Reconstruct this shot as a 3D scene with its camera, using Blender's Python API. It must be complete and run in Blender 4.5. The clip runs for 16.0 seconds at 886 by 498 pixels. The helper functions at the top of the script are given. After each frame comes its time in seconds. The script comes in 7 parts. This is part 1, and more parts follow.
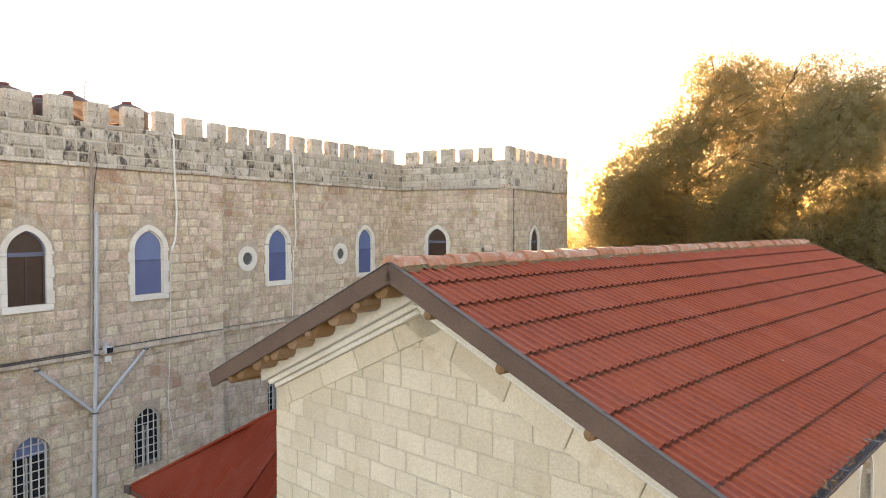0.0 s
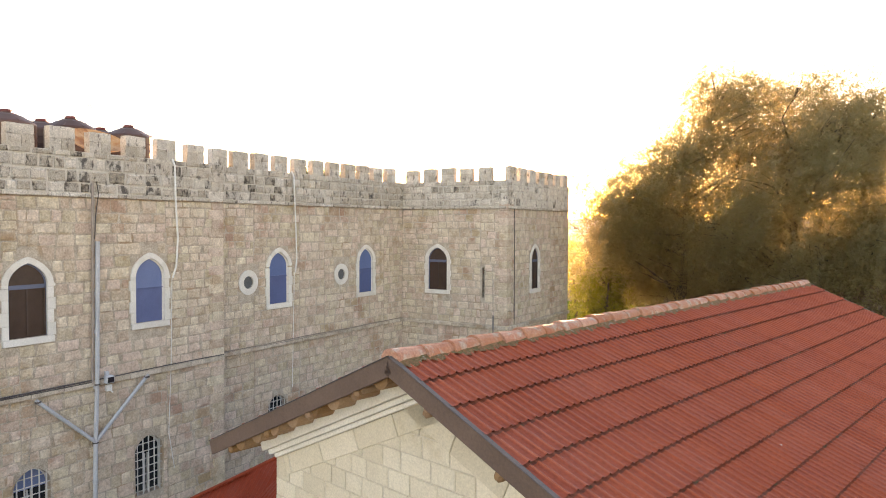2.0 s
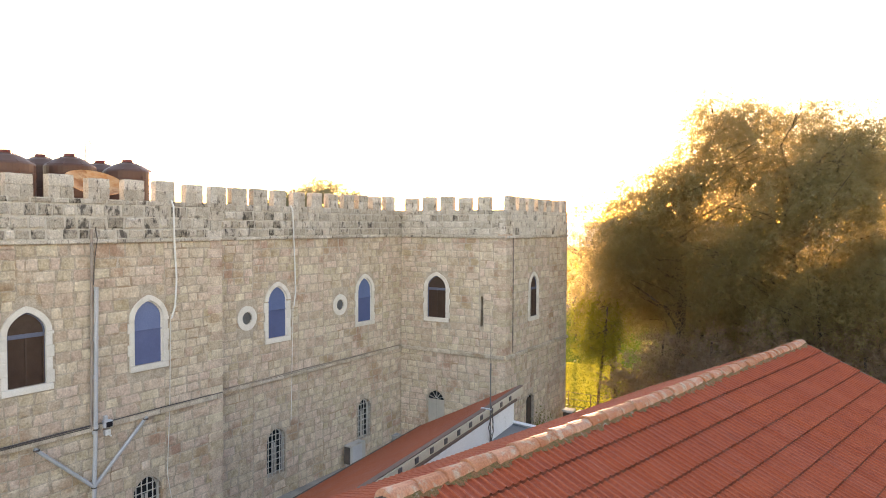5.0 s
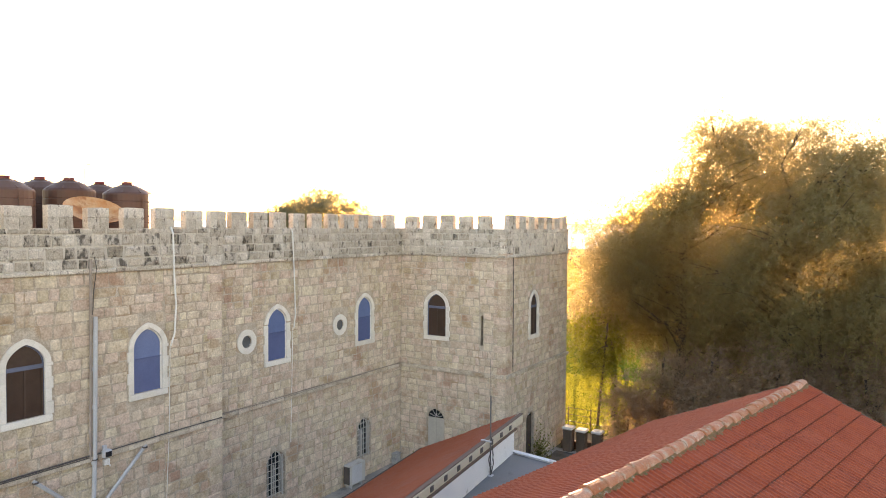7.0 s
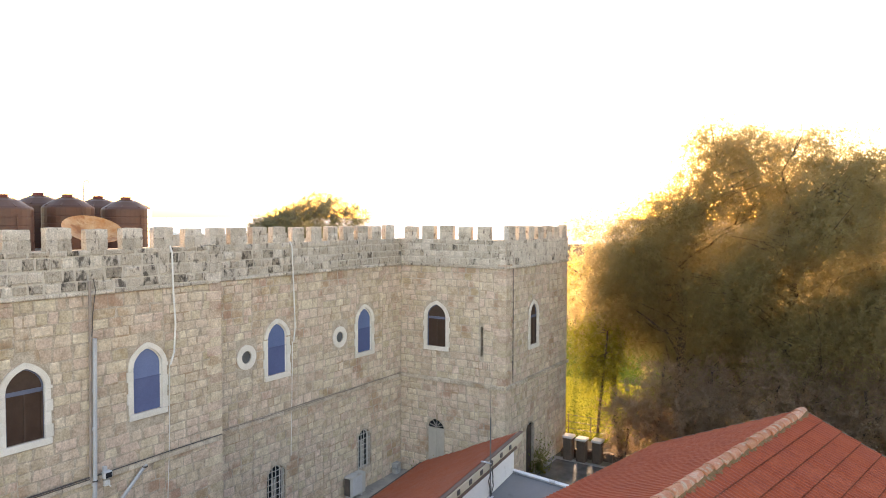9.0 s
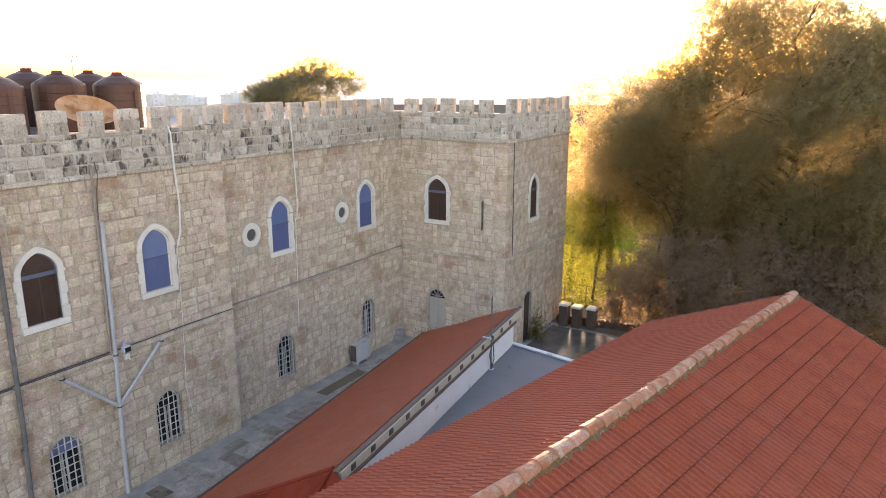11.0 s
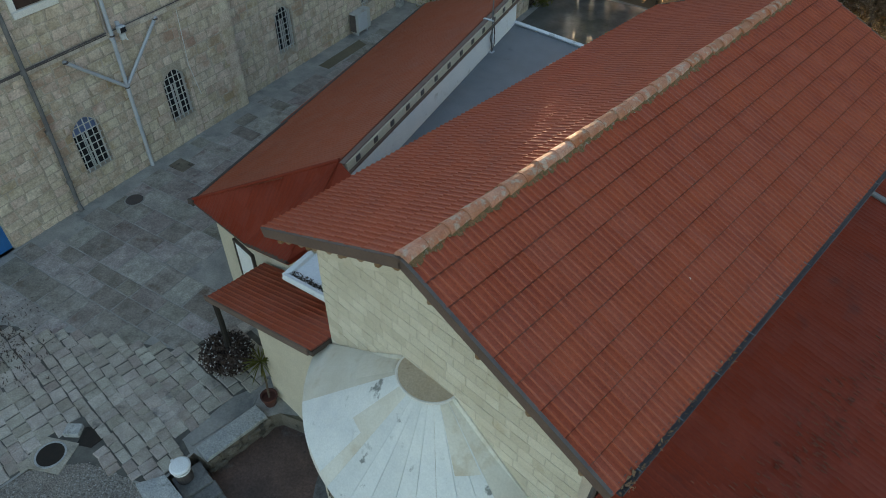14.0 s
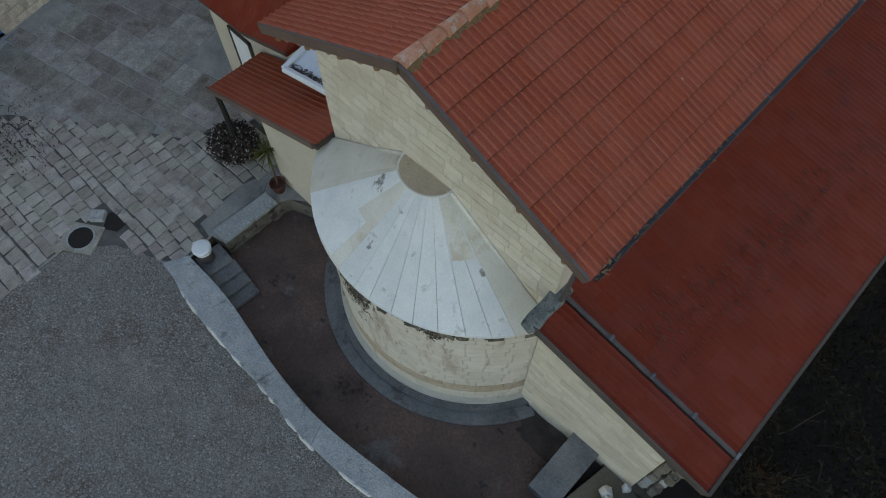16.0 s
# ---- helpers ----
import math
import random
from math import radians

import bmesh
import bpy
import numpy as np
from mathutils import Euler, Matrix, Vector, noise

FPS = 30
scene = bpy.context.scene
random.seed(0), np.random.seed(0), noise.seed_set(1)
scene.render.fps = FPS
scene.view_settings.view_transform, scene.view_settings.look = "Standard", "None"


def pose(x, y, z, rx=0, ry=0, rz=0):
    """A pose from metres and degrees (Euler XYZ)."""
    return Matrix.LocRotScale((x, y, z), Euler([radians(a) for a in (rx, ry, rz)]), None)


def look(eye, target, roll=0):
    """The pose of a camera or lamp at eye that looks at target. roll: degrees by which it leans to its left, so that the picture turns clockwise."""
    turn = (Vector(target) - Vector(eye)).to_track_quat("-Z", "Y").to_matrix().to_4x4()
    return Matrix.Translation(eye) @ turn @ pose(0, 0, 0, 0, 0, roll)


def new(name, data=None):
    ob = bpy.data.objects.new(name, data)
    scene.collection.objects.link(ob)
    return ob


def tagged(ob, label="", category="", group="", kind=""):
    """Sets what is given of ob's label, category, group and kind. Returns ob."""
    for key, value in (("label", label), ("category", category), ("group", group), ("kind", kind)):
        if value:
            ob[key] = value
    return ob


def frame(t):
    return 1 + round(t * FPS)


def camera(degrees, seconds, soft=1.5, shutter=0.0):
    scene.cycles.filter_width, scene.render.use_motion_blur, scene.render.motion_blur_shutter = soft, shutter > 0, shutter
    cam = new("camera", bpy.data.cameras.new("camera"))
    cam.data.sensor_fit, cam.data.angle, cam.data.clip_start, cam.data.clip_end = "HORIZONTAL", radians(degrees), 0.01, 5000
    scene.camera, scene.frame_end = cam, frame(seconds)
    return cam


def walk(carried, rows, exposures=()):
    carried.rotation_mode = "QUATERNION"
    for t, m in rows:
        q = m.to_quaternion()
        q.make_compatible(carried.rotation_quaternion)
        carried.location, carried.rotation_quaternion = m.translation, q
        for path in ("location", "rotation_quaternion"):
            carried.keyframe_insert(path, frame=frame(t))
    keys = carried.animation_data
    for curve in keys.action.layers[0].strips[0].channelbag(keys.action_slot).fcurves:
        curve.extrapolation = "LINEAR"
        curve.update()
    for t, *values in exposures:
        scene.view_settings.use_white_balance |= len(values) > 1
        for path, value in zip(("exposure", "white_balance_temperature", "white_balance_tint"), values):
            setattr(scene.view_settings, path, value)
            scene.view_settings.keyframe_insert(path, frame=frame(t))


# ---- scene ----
cam = camera(65.7, 16.0, soft=1.0)
PATH = [
    (0, (17.082, -12.455, 7.661), (16.036, -10.752, 7.587), 0.2),
    (0.5, (17.062, -12.46, 7.842), (16.015, -10.758, 7.77), 0.2),
    (1, (17.06, -12.467, 8.051), (16.013, -10.765, 7.979), 0.3),
    (1.5, (17.06, -12.456, 8.237), (16.012, -10.754, 8.165), 0.3),
    (2, (17.089, -12.449, 8.431), (16.041, -10.748, 8.36), 0.3),
    (2.5, (17.118, -12.437, 8.625), (16.068, -10.736, 8.553), 0.3),
    (3, (17.107, -12.412, 8.831), (16.058, -10.711, 8.761), 0.3),
    (3.5, (17.117, -12.412, 9.016), (16.067, -10.711, 8.947), 0.3),
    (4, (17.133, -12.42, 9.217), (16.083, -10.719, 9.147), 0.3),
    (6.5, (17.108, -12.381, 10.195), (16.06, -10.68, 10.126), 0.4),
    (7, (17.087, -12.361, 10.395), (16.038, -10.66, 10.325), 0.4),
    (7.5, (17.08, -12.36, 10.569), (16.031, -10.658, 10.501), 0.4),
    (8, (17.063, -12.348, 10.747), (16.015, -10.646, 10.679), 0.4),
    (8.2, (17.071, -12.331, 10.817), (16.022, -10.63, 10.747), 0.3),
    (10.3, (17.049, -12.291, 11.412), (16.006, -10.603, 11.158), -0.0),
    (10.5, (17.031, -12.296, 11.462), (15.994, -10.615, 11.144), 0.0),
    (11, (16.945, -12.369, 11.618), (15.933, -10.712, 11.134), 0.1),
    (11.5, (16.954, -12.341, 11.79), (15.964, -10.726, 11.151), 0.0),
    (12, (17.009, -12.283, 11.929), (16.045, -10.722, 11.131), 0.0),
    (12.5, (17.015, -12.268, 12.061), (16.087, -10.768, 11.119), -0.0),
    (13, (17.02, -12.27, 12.218), (16.138, -10.845, 11.126), -0.1),
    (13.5, (17.033, -12.282, 12.357), (16.198, -10.936, 11.137), -0.1),
    (14, (17.053, -12.293, 12.518), (16.274, -11.041, 11.167), -0.1),
    (14.5, (17.083, -12.303, 12.658), (16.361, -11.144, 11.196), -0.2),
    (15, (17.098, -12.299, 12.818), (16.443, -11.251, 11.246), -0.3),
    (15.5, (17.111, -12.306, 12.953), (16.522, -11.367, 11.289), -0.3),
    (16, (17.125, -12.324, 13.109), (16.61, -11.508, 11.357), -0.6),
]
SUN_EL, SUN_AZ = 4.0, -20.7          # degrees; azimuth clockwise from +y
EXPOSURES = [(0, 3.04, 7550, 33), (8.2, 3.0, 7450, 31), (10.5, 2.95, 7100, 32), (11.5, 2.82, 6900, 37), (12.2, 2.58, 6700, 37), (12.7, 2.38, 6700, 24), (13.2, 2.24, 6600, 12), (14.5, 2.04, 6250, 13), (16, 1.94, 6600, 22)]
walk(cam, [(t, look(eye, aim, roll)) for t, eye, aim, roll in PATH], EXPOSURES)

# ---- world and sun ----
world = bpy.data.worlds.new("sky")
scene.world = world
world.use_nodes = True
sky = world.node_tree.nodes.new("ShaderNodeTexSky")
sky.sky_type = "NISHITA"
sky.sun_disc = False
sky.sun_elevation, sky.sun_rotation = radians(SUN_EL), radians(SUN_AZ)
sky.altitude, sky.air_density, sky.dust_density, sky.ozone_density = 700, 1.0, 1.2, 1.0
back = world.node_tree.nodes["Background"]
back.inputs["Strength"].default_value = 0.15
world.node_tree.links.new(sky.outputs["Color"], back.inputs["Color"])
sun = new("sun", bpy.data.lights.new("sun", "SUN"))
sun.data.energy, sun.data.angle, sun.data.color = 4.0, radians(0.6), (1.0, 0.72, 0.42)
sx, sy, sz = math.sin(radians(SUN_AZ)), math.cos(radians(SUN_AZ)), math.tan(radians(SUN_EL))
sun.matrix_world = look((sx * 60, sy * 60, sz * 60), (0, 0, 0))


# ---- materials ----
def material(name, c1, c2, size=0.6, grain=0.02, rough=0.85, bump=0.35, metal=0.0, vary=0.12, island=False,
             stain=None, stain_size=0.8, stain_at=0.62, streak=1.0, spec=0.35, translucent=None, depth=0.01, grit=(0.86, 1.12), blot=None, hue=0.0):
    """Two scales of noise between two colours, a spread of tone from piece to piece, stains of their own shape, fine relief."""
    m = bpy.data.materials.new(name)
    m.use_nodes = True
    n, l = m.node_tree.nodes, m.node_tree.links
    shader = n["Principled BSDF"]
    place = n.new("ShaderNodeNewGeometry")

    def noise_of(scale, detail, squeeze=1.0, shift=0.0):
        mp = n.new("ShaderNodeMapping")
        mp.inputs["Scale"].default_value = (1, 1, squeeze)
        mp.inputs["Location"].default_value = (shift, shift * 0.7, shift * 0.3)
        l.new(place.outputs["Position"], mp.inputs["Vector"])
        t = n.new("ShaderNodeTexNoise")
        t.inputs["Scale"].default_value, t.inputs["Detail"].default_value = scale, detail
        t.inputs["Roughness"].default_value = 0.62
        l.new(mp.outputs["Vector"], t.inputs["Vector"])
        return t.outputs["Fac"]

    def ramp(fac, lo, hi, a, b):
        r = n.new("ShaderNodeMapRange")
        for key, v in (("From Min", lo), ("From Max", hi), ("To Min", a), ("To Max", b)):
            r.inputs[key].default_value = v
        l.new(fac, r.inputs["Value"])
        return r.outputs["Result"]

    def mix(fac, a, b, kind="MIX"):
        x = n.new("ShaderNodeMix")
        x.data_type, x.blend_type = "RGBA", kind
        for sock, v in ((x.inputs[0], fac), (x.inputs[6], a), (x.inputs[7], b)):
            if isinstance(v, (int, float)):
                sock.default_value = v
            elif isinstance(v, tuple):
                sock.default_value = (*v, 1)
            else:
                l.new(v, sock)
        return x.outputs[2]

    coarse, fine = noise_of(1 / size, 5), noise_of(1 / grain, 4, 1.0, 3.1)
    colour = mix(ramp(coarse, 0.34, 0.66, 0, 1), c1, c2)
    if stain:
        spot = noise_of(1 / stain_size, 7, streak, 9.4)
        colour = mix(ramp(spot, stain_at, stain_at + 0.1, 0, 0.85), colour, stain)
    if blot:
        spot = noise_of(1 / 0.42, 8, 0.6, 4.7)
        colour = mix(ramp(spot, 0.63, 0.68, 0, 0.9), colour, blot)
    if island:
        pick = place.outputs["Random Per Island"]
    else:
        info = n.new("ShaderNodeObjectInfo")
        pick = info.outputs["Random"]
    tone = n.new("ShaderNodeMath")
    tone.operation = "MULTIPLY"
    l.new(ramp(pick, 0, 1, 1 - vary, 1 + vary), tone.inputs[0])
    l.new(ramp(fine, 0.3, 0.7, *grit), tone.inputs[1])
    hsv = n.new("ShaderNodeHueSaturation")
    l.new(tone.outputs[0], hsv.inputs["Value"])
    l.new(ramp(pick, 0, 1, 1 + vary * 0.8, 1 - vary * 0.8), hsv.inputs["Saturation"])
    l.new(colour, hsv.inputs["Color"])
    if hue:
        # a second spread, of tint, from piece to piece
        spin, frac = n.new("ShaderNodeMath"), n.new("ShaderNodeMath")
        spin.operation, frac.operation = "MULTIPLY", "FRACT"
        spin.inputs[1].default_value = 37.3
        l.new(pick, spin.inputs[0])
        l.new(spin.outputs[0], frac.inputs[0])
        l.new(ramp(frac.outputs[0], 0, 1, 0.5 - hue, 0.5 + hue), hsv.inputs["Hue"])
    l.new(hsv.outputs["Color"], shader.inputs["Base Color"])
    l.new(ramp(coarse, 0.3, 0.7, max(0.05, rough - 0.1), min(1, rough + 0.1)), shader.inputs["Roughness"])
    shader.inputs["Metallic"].default_value = metal
    shader.inputs["Specular IOR Level"].default_value = spec
    if bump:
        b = n.new("ShaderNodeBump")
        b.inputs["Strength"].default_value, b.inputs["Distance"].default_value = bump, depth
        both = n.new("ShaderNodeMath")
        both.operation = "ADD"
        l.new(fine, both.inputs[0])
        l.new(noise_of(0.25 / grain, 3, 1.0, 5.0), both.inputs[1])
        l.new(both.outputs[0], b.inputs["Height"])
        l.new(b.outputs["Normal"], shader.inputs["Normal"])
    if translucent:
        tr = n.new("ShaderNodeBsdfTranslucent")
        tr.inputs["Color"].default_value = (*translucent, 1)
        ms = n.new("ShaderNodeMixShader")
        ms.inputs[0].default_value = 0.55
        l.new(shader.outputs[0], ms.inputs[1])
        l.new(tr.outputs[0], ms.inputs[2])
        l.new(ms.outputs[0], n["Material Output"].inputs["Surface"])
    return m


LIMESTONE = dict(stain=(0.43, 0.295, 0.20), stain_size=1.1, stain_at=0.55, depth=0.035, grit=(0.76, 1.2), hue=0.02)
STONE = material("limestone_rubble", (0.495, 0.396, 0.298), (0.672, 0.573, 0.457), 0.3, 0.05, 0.92, 0.85, vary=0.13, island=True, **LIMESTONE)
STONE_ONE = material("limestone_rubble_piece", (0.495, 0.396, 0.298), (0.672, 0.573, 0.457), 0.3, 0.05, 0.92, 0.85, vary=0.13, **LIMESTONE)
MORTAR = material("lime_mortar", (0.40, 0.335, 0.265), (0.59, 0.52, 0.43), 0.3, 0.035, 0.95, 0.9, grit=(0.70, 1.24),
                  stain=(0.42, 0.30, 0.20), stain_size=0.9, stain_at=0.56)
PARAPET = material("weathered_parapet_stone", (0.47, 0.415, 0.345), (0.625, 0.575, 0.495), 0.35, 0.035, 0.92, 0.9, vary=0.2,
                   stain=(0.12, 0.10, 0.085), stain_size=0.14, stain_at=0.568, streak=0.55, depth=0.03, grit=(0.66, 1.22))
PARAPET_BLACK = material("lichen_blackened_parapet_stone", (0.33, 0.285, 0.235), (0.52, 0.475, 0.40), 0.25, 0.03, 0.92, 0.9, vary=0.25,
                         stain=(0.055, 0.046, 0.04), stain_size=0.14, stain_at=0.485, streak=0.55, depth=0.03, grit=(0.60, 1.25))
PARAPET_JOINT = material("pale_parapet_mortar", (0.49, 0.45, 0.385), (0.60, 0.56, 0.49), 0.3, 0.03, 0.95, 0.7, stain=(0.15, 0.13, 0.11), stain_size=0.14, stain_at=0.555, streak=0.55)
PALE = material("dressed_white_stone", (0.66, 0.63, 0.57), (0.74, 0.71, 0.66), 0.5, 0.02, 0.8, 0.25, vary=0.06)
ASHLAR = material("cream_ashlar", (0.57, 0.505, 0.39), (0.65, 0.585, 0.465), 0.6, 0.02, 0.85, 0.4, vary=0.09,
                  stain=(0.50, 0.42, 0.29), stain_size=0.5, stain_at=0.6)
JOINT = material("ashlar_joint", (0.47, 0.41, 0.32), (0.55, 0.485, 0.385), 0.3, 0.02, 0.95, 0.3)
APSE_STONE = material("stained_ashlar", (0.58, 0.525, 0.425), (0.66, 0.61, 0.515), 0.6, 0.02, 0.9, 0.4, vary=0.04, island=True,
                      stain=(0.40, 0.325, 0.235), stain_size=0.55, stain_at=0.565, streak=0.25, blot=(0.37, 0.305, 0.225))
APSE_TAN = material("brown_stained_ashlar", (0.44, 0.34, 0.235), (0.53, 0.435, 0.32), 0.5, 0.02, 0.9, 0.4, vary=0.07, island=True, stain=(0.32, 0.235, 0.16), stain_size=0.4, stain_at=0.56)
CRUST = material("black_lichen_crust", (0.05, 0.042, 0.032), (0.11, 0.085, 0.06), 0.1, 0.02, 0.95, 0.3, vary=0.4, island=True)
SLAB = material("pale_roof_slab", (0.66, 0.67, 0.65), (0.76, 0.76, 0.72), 0.5, 0.03, 0.8, 0.3, vary=0.05,
                stain=(0.40, 0.40, 0.37), stain_size=0.28, stain_at=0.61, blot=(0.20, 0.20, 0.18), grit=(0.93, 1.06))
CEMENT = material("cream_cement_skin", (0.62, 0.575, 0.475), (0.71, 0.68, 0.595), 0.8, 0.03, 0.85, 0.35, vary=0.05,
                  stain=(0.56, 0.485, 0.365), stain_size=0.7, stain_at=0.55, grit=(0.93, 1.06))
HUB = material("brown_speckled_plaster", (0.50, 0.40, 0.28), (0.57, 0.47, 0.345), 0.3, 0.025, 0.9, 0.4, stain=(0.34, 0.26, 0.18), stain_size=0.08, stain_at=0.62)
TILE = material("red_clay_tile_pan", (0.275, 0.053, 0.025), (0.355, 0.078, 0.035), 0.6, 0.03, 0.58, 0.35, vary=0.025,
                stain=(0.245, 0.058, 0.03), stain_size=0.3, stain_at=0.62, spec=0.22, grit=(0.80, 1.16))
# paler than the pan: paints the light caught along the ribs
TILE_ROLL = material("highlit_clay_tile_roll", (0.335, 0.075, 0.033), (0.385, 0.094, 0.041), 0.5, 0.02, 0.62, 0.35, vary=0.03,
                     stain=(0.28, 0.075, 0.045), stain_size=0.3, stain_at=0.58, spec=0.3, grit=(0.80, 1.16))
TILE_MANY = material("red_clay_tile_pan_field", (0.275, 0.053, 0.025), (0.355, 0.078, 0.035), 0.6, 0.03, 0.58, 0.35, vary=0.025, island=True,
                     stain=(0.245, 0.058, 0.03), stain_size=0.3, stain_at=0.62, spec=0.22, grit=(0.80, 1.16))
TILE_DARK = material("dark_red_tile", (0.182, 0.030, 0.0155), (0.222, 0.039, 0.020), 0.9, 0.03, 0.65, 0.3, vary=0.03, island=True,
                     stain=(0.13, 0.034, 0.026), stain_size=0.9, stain_at=0.6, spec=0.12)
TILE_ORANGE = material("orange_red_tile", (0.26, 0.064, 0.028), (0.30, 0.076, 0.033), 0.9, 0.03, 0.7, 0.3, vary=0.025, island=True,
                       stain=(0.23, 0.058, 0.028), stain_size=0.9, stain_at=0.62)
# dirt on the tile lips, darkened further to paint the shadow gap
TILE_EDGE = material("dirt_and_shade_tile_lip", (0.135, 0.038, 0.024), (0.215, 0.060, 0.032), 0.12, 0.02, 0.9, 0.4, stain=(0.07, 0.06, 0.03), stain_size=0.1, stain_at=0.58)
RIDGE = material("weathered_ridge_tile", (0.38, 0.135, 0.07), (0.45, 0.235, 0.15), 0.22, 0.02, 0.7, 0.35, vary=0.14,
                 stain=(0.40, 0.32, 0.25), stain_size=0.14, stain_at=0.53, grit=(0.74, 1.2))
BEDDING = material("mossy_mortar", (0.27, 0.135, 0.07), (0.15, 0.125, 0.055), 0.06, 0.015, 0.95, 0.9, depth=0.03,
                   stain=(0.36, 0.33, 0.27), stain_size=0.09, stain_at=0.6, grit=(0.6, 1.3))
TIMBER = material("brown_timber", (0.065, 0.05, 0.042), (0.10, 0.075, 0.06), 0.3, 0.02, 0.75, 0.4, vary=0.15)
RAKE = material("weathered_brown_board", (0.115, 0.075, 0.058), (0.16, 0.105, 0.08), 0.4, 0.02, 0.75, 0.4, vary=0.1)
RAFTER = material("ochre_rafter", (0.22, 0.125, 0.065), (0.28, 0.165, 0.085), 0.3, 0.02, 0.75, 0.4, vary=0.15)
LEAD = material("dull_grey_metal", (0.13, 0.14, 0.15), (0.19, 0.20, 0.21), 0.5, 0.02, 0.5, 0.2, metal=0.6)
ZINC = material("grey_painted_pipe", (0.40, 0.42, 0.45), (0.48, 0.50, 0.53), 0.5, 0.02, 0.5, 0.1, vary=0.05)
DARKPIPE = material("dark_iron_pipe", (0.07, 0.06, 0.06), (0.11, 0.09, 0.08), 0.3, 0.02, 0.6, 0.3)
IRONPIPE = material("weathered_iron_pipe", (0.12, 0.115, 0.115), (0.20, 0.19, 0.185), 0.25, 0.02, 0.65, 0.4, stain=(0.17, 0.10, 0.07), stain_size=0.3, stain_at=0.58)
RUSTPIPE = material("rusty_grey_pipe", (0.25, 0.20, 0.17), (0.33, 0.27, 0.23), 0.3, 0.02, 0.6, 0.3)
WHITEPAINT = material("white_paint", (0.74, 0.75, 0.75), (0.80, 0.80, 0.79), 0.5, 0.02, 0.6, 0.15, stain=(0.42, 0.40, 0.37), stain_size=0.3, stain_at=0.59)
CASING = material("dull_grey_casing", (0.40, 0.40, 0.385), (0.48, 0.475, 0.455), 0.5, 0.02, 0.6, 0.1, stain=(0.30, 0.28, 0.25), stain_size=0.3, stain_at=0.58)
HOSE = material("white_plastic_hose", (0.72, 0.72, 0.70), (0.78, 0.78, 0.76), 0.5, 0.02, 0.45, 0.05)
# the blind's blue with shadow put into the colour, for the lower half
BLUE = material("shadowed_blue_blind", (0.070, 0.098, 0.22), (0.085, 0.118, 0.255), 0.6, 0.02, 0.5, 0.1)
BLUE_LIGHT = material("pale_blue_blind", (0.115, 0.165, 0.32), (0.135, 0.19, 0.36), 0.6, 0.02, 0.5, 0.1)
BROWNPANE = material("brown_shutter_panel", (0.050, 0.030, 0.023), (0.068, 0.042, 0.032), 0.4, 0.02, 0.45, 0.1)
BLUEGREY = material("blue_grey_frame", (0.10, 0.12, 0.18), (0.13, 0.15, 0.22), 0.4, 0.02, 0.5, 0.1)
DARK = material("dark_glass", (0.015, 0.016, 0.02), (0.025, 0.026, 0.03), 0.5, 0.05, 0.12, 0.0, spec=0.5)
IRON = material("pale_painted_iron", (0.50, 0.50, 0.48), (0.58, 0.57, 0.54), 0.3, 0.02, 0.5, 0.1)
TANK = material("brown_black_plastic", (0.075, 0.038, 0.026), (0.10, 0.052, 0.037), 0.6, 0.02, 0.5, 0.05, spec=0.35)
LID = material("red_plastic_lid", (0.11, 0.018, 0.018), (0.15, 0.025, 0.025), 0.4, 0.02, 0.4, 0.05)
DISH = material("rusty_dish", (0.42, 0.18, 0.06), (0.55, 0.36, 0.20), 0.35, 0.02, 0.6, 0.2, stain=(0.28, 0.10, 0.03), stain_size=0.4, stain_at=0.52)
SETT_JOINT = material("dark_sett_joint", (0.075, 0.071, 0.062), (0.14, 0.132, 0.115), 0.4, 0.02, 0.95, 0.5)
EARTH = material("dusty_ground", (0.16, 0.14, 0.10), (0.21, 0.18, 0.13), 2.5, 0.05, 0.98, 0.6, stain=(0.10, 0.10, 0.06), stain_size=3.0, spec=0.0)
YARD = material("worn_yard_paving", (0.22, 0.215, 0.20), (0.36, 0.34, 0.31), 0.7, 0.04, 0.65, 0.5, stain=(0.15, 0.15, 0.15), stain_size=0.9, stain_at=0.57, depth=0.02)
FLAG = material("grey_flagstone", (0.33, 0.285, 0.24), (0.475, 0.425, 0.365), 0.38, 0.03, 0.88, 0.7, vary=0.15, hue=0.022, grit=(0.74, 1.22), stain=(0.17, 0.16, 0.145), stain_size=0.5, stain_at=0.6)
FLAG_MANY = material("grey_flagstone_field", (0.33, 0.285, 0.24), (0.475, 0.425, 0.365), 0.38, 0.03, 0.88, 0.7, vary=0.15, hue=0.022, grit=(0.74, 1.22), island=True,
                     stain=(0.17, 0.16, 0.145), stain_size=0.5, stain_at=0.6)
GRAVEL_BED = material("gravel_bed", (0.31, 0.27, 0.235), (0.44, 0.395, 0.35), 0.5, 0.024, 0.95, 1.0, stain=(0.235, 0.185, 0.145), stain_size=1.6, stain_at=0.54, depth=0.05, grit=(0.30, 1.68))
PEBBLE = material("grey_pebble", (0.20, 0.178, 0.16), (0.52, 0.48, 0.435), 0.05, 0.01, 0.9, 0.2, vary=0.4, island=True)
CONCRETE = material("grey_concrete", (0.33, 0.34, 0.34), (0.45, 0.45, 0.43), 0.25, 0.03, 0.9, 0.8, vary=0.1, stain=(0.22, 0.22, 0.20), stain_size=0.3, stain_at=0.57, grit=(0.68, 1.25), depth=0.02)
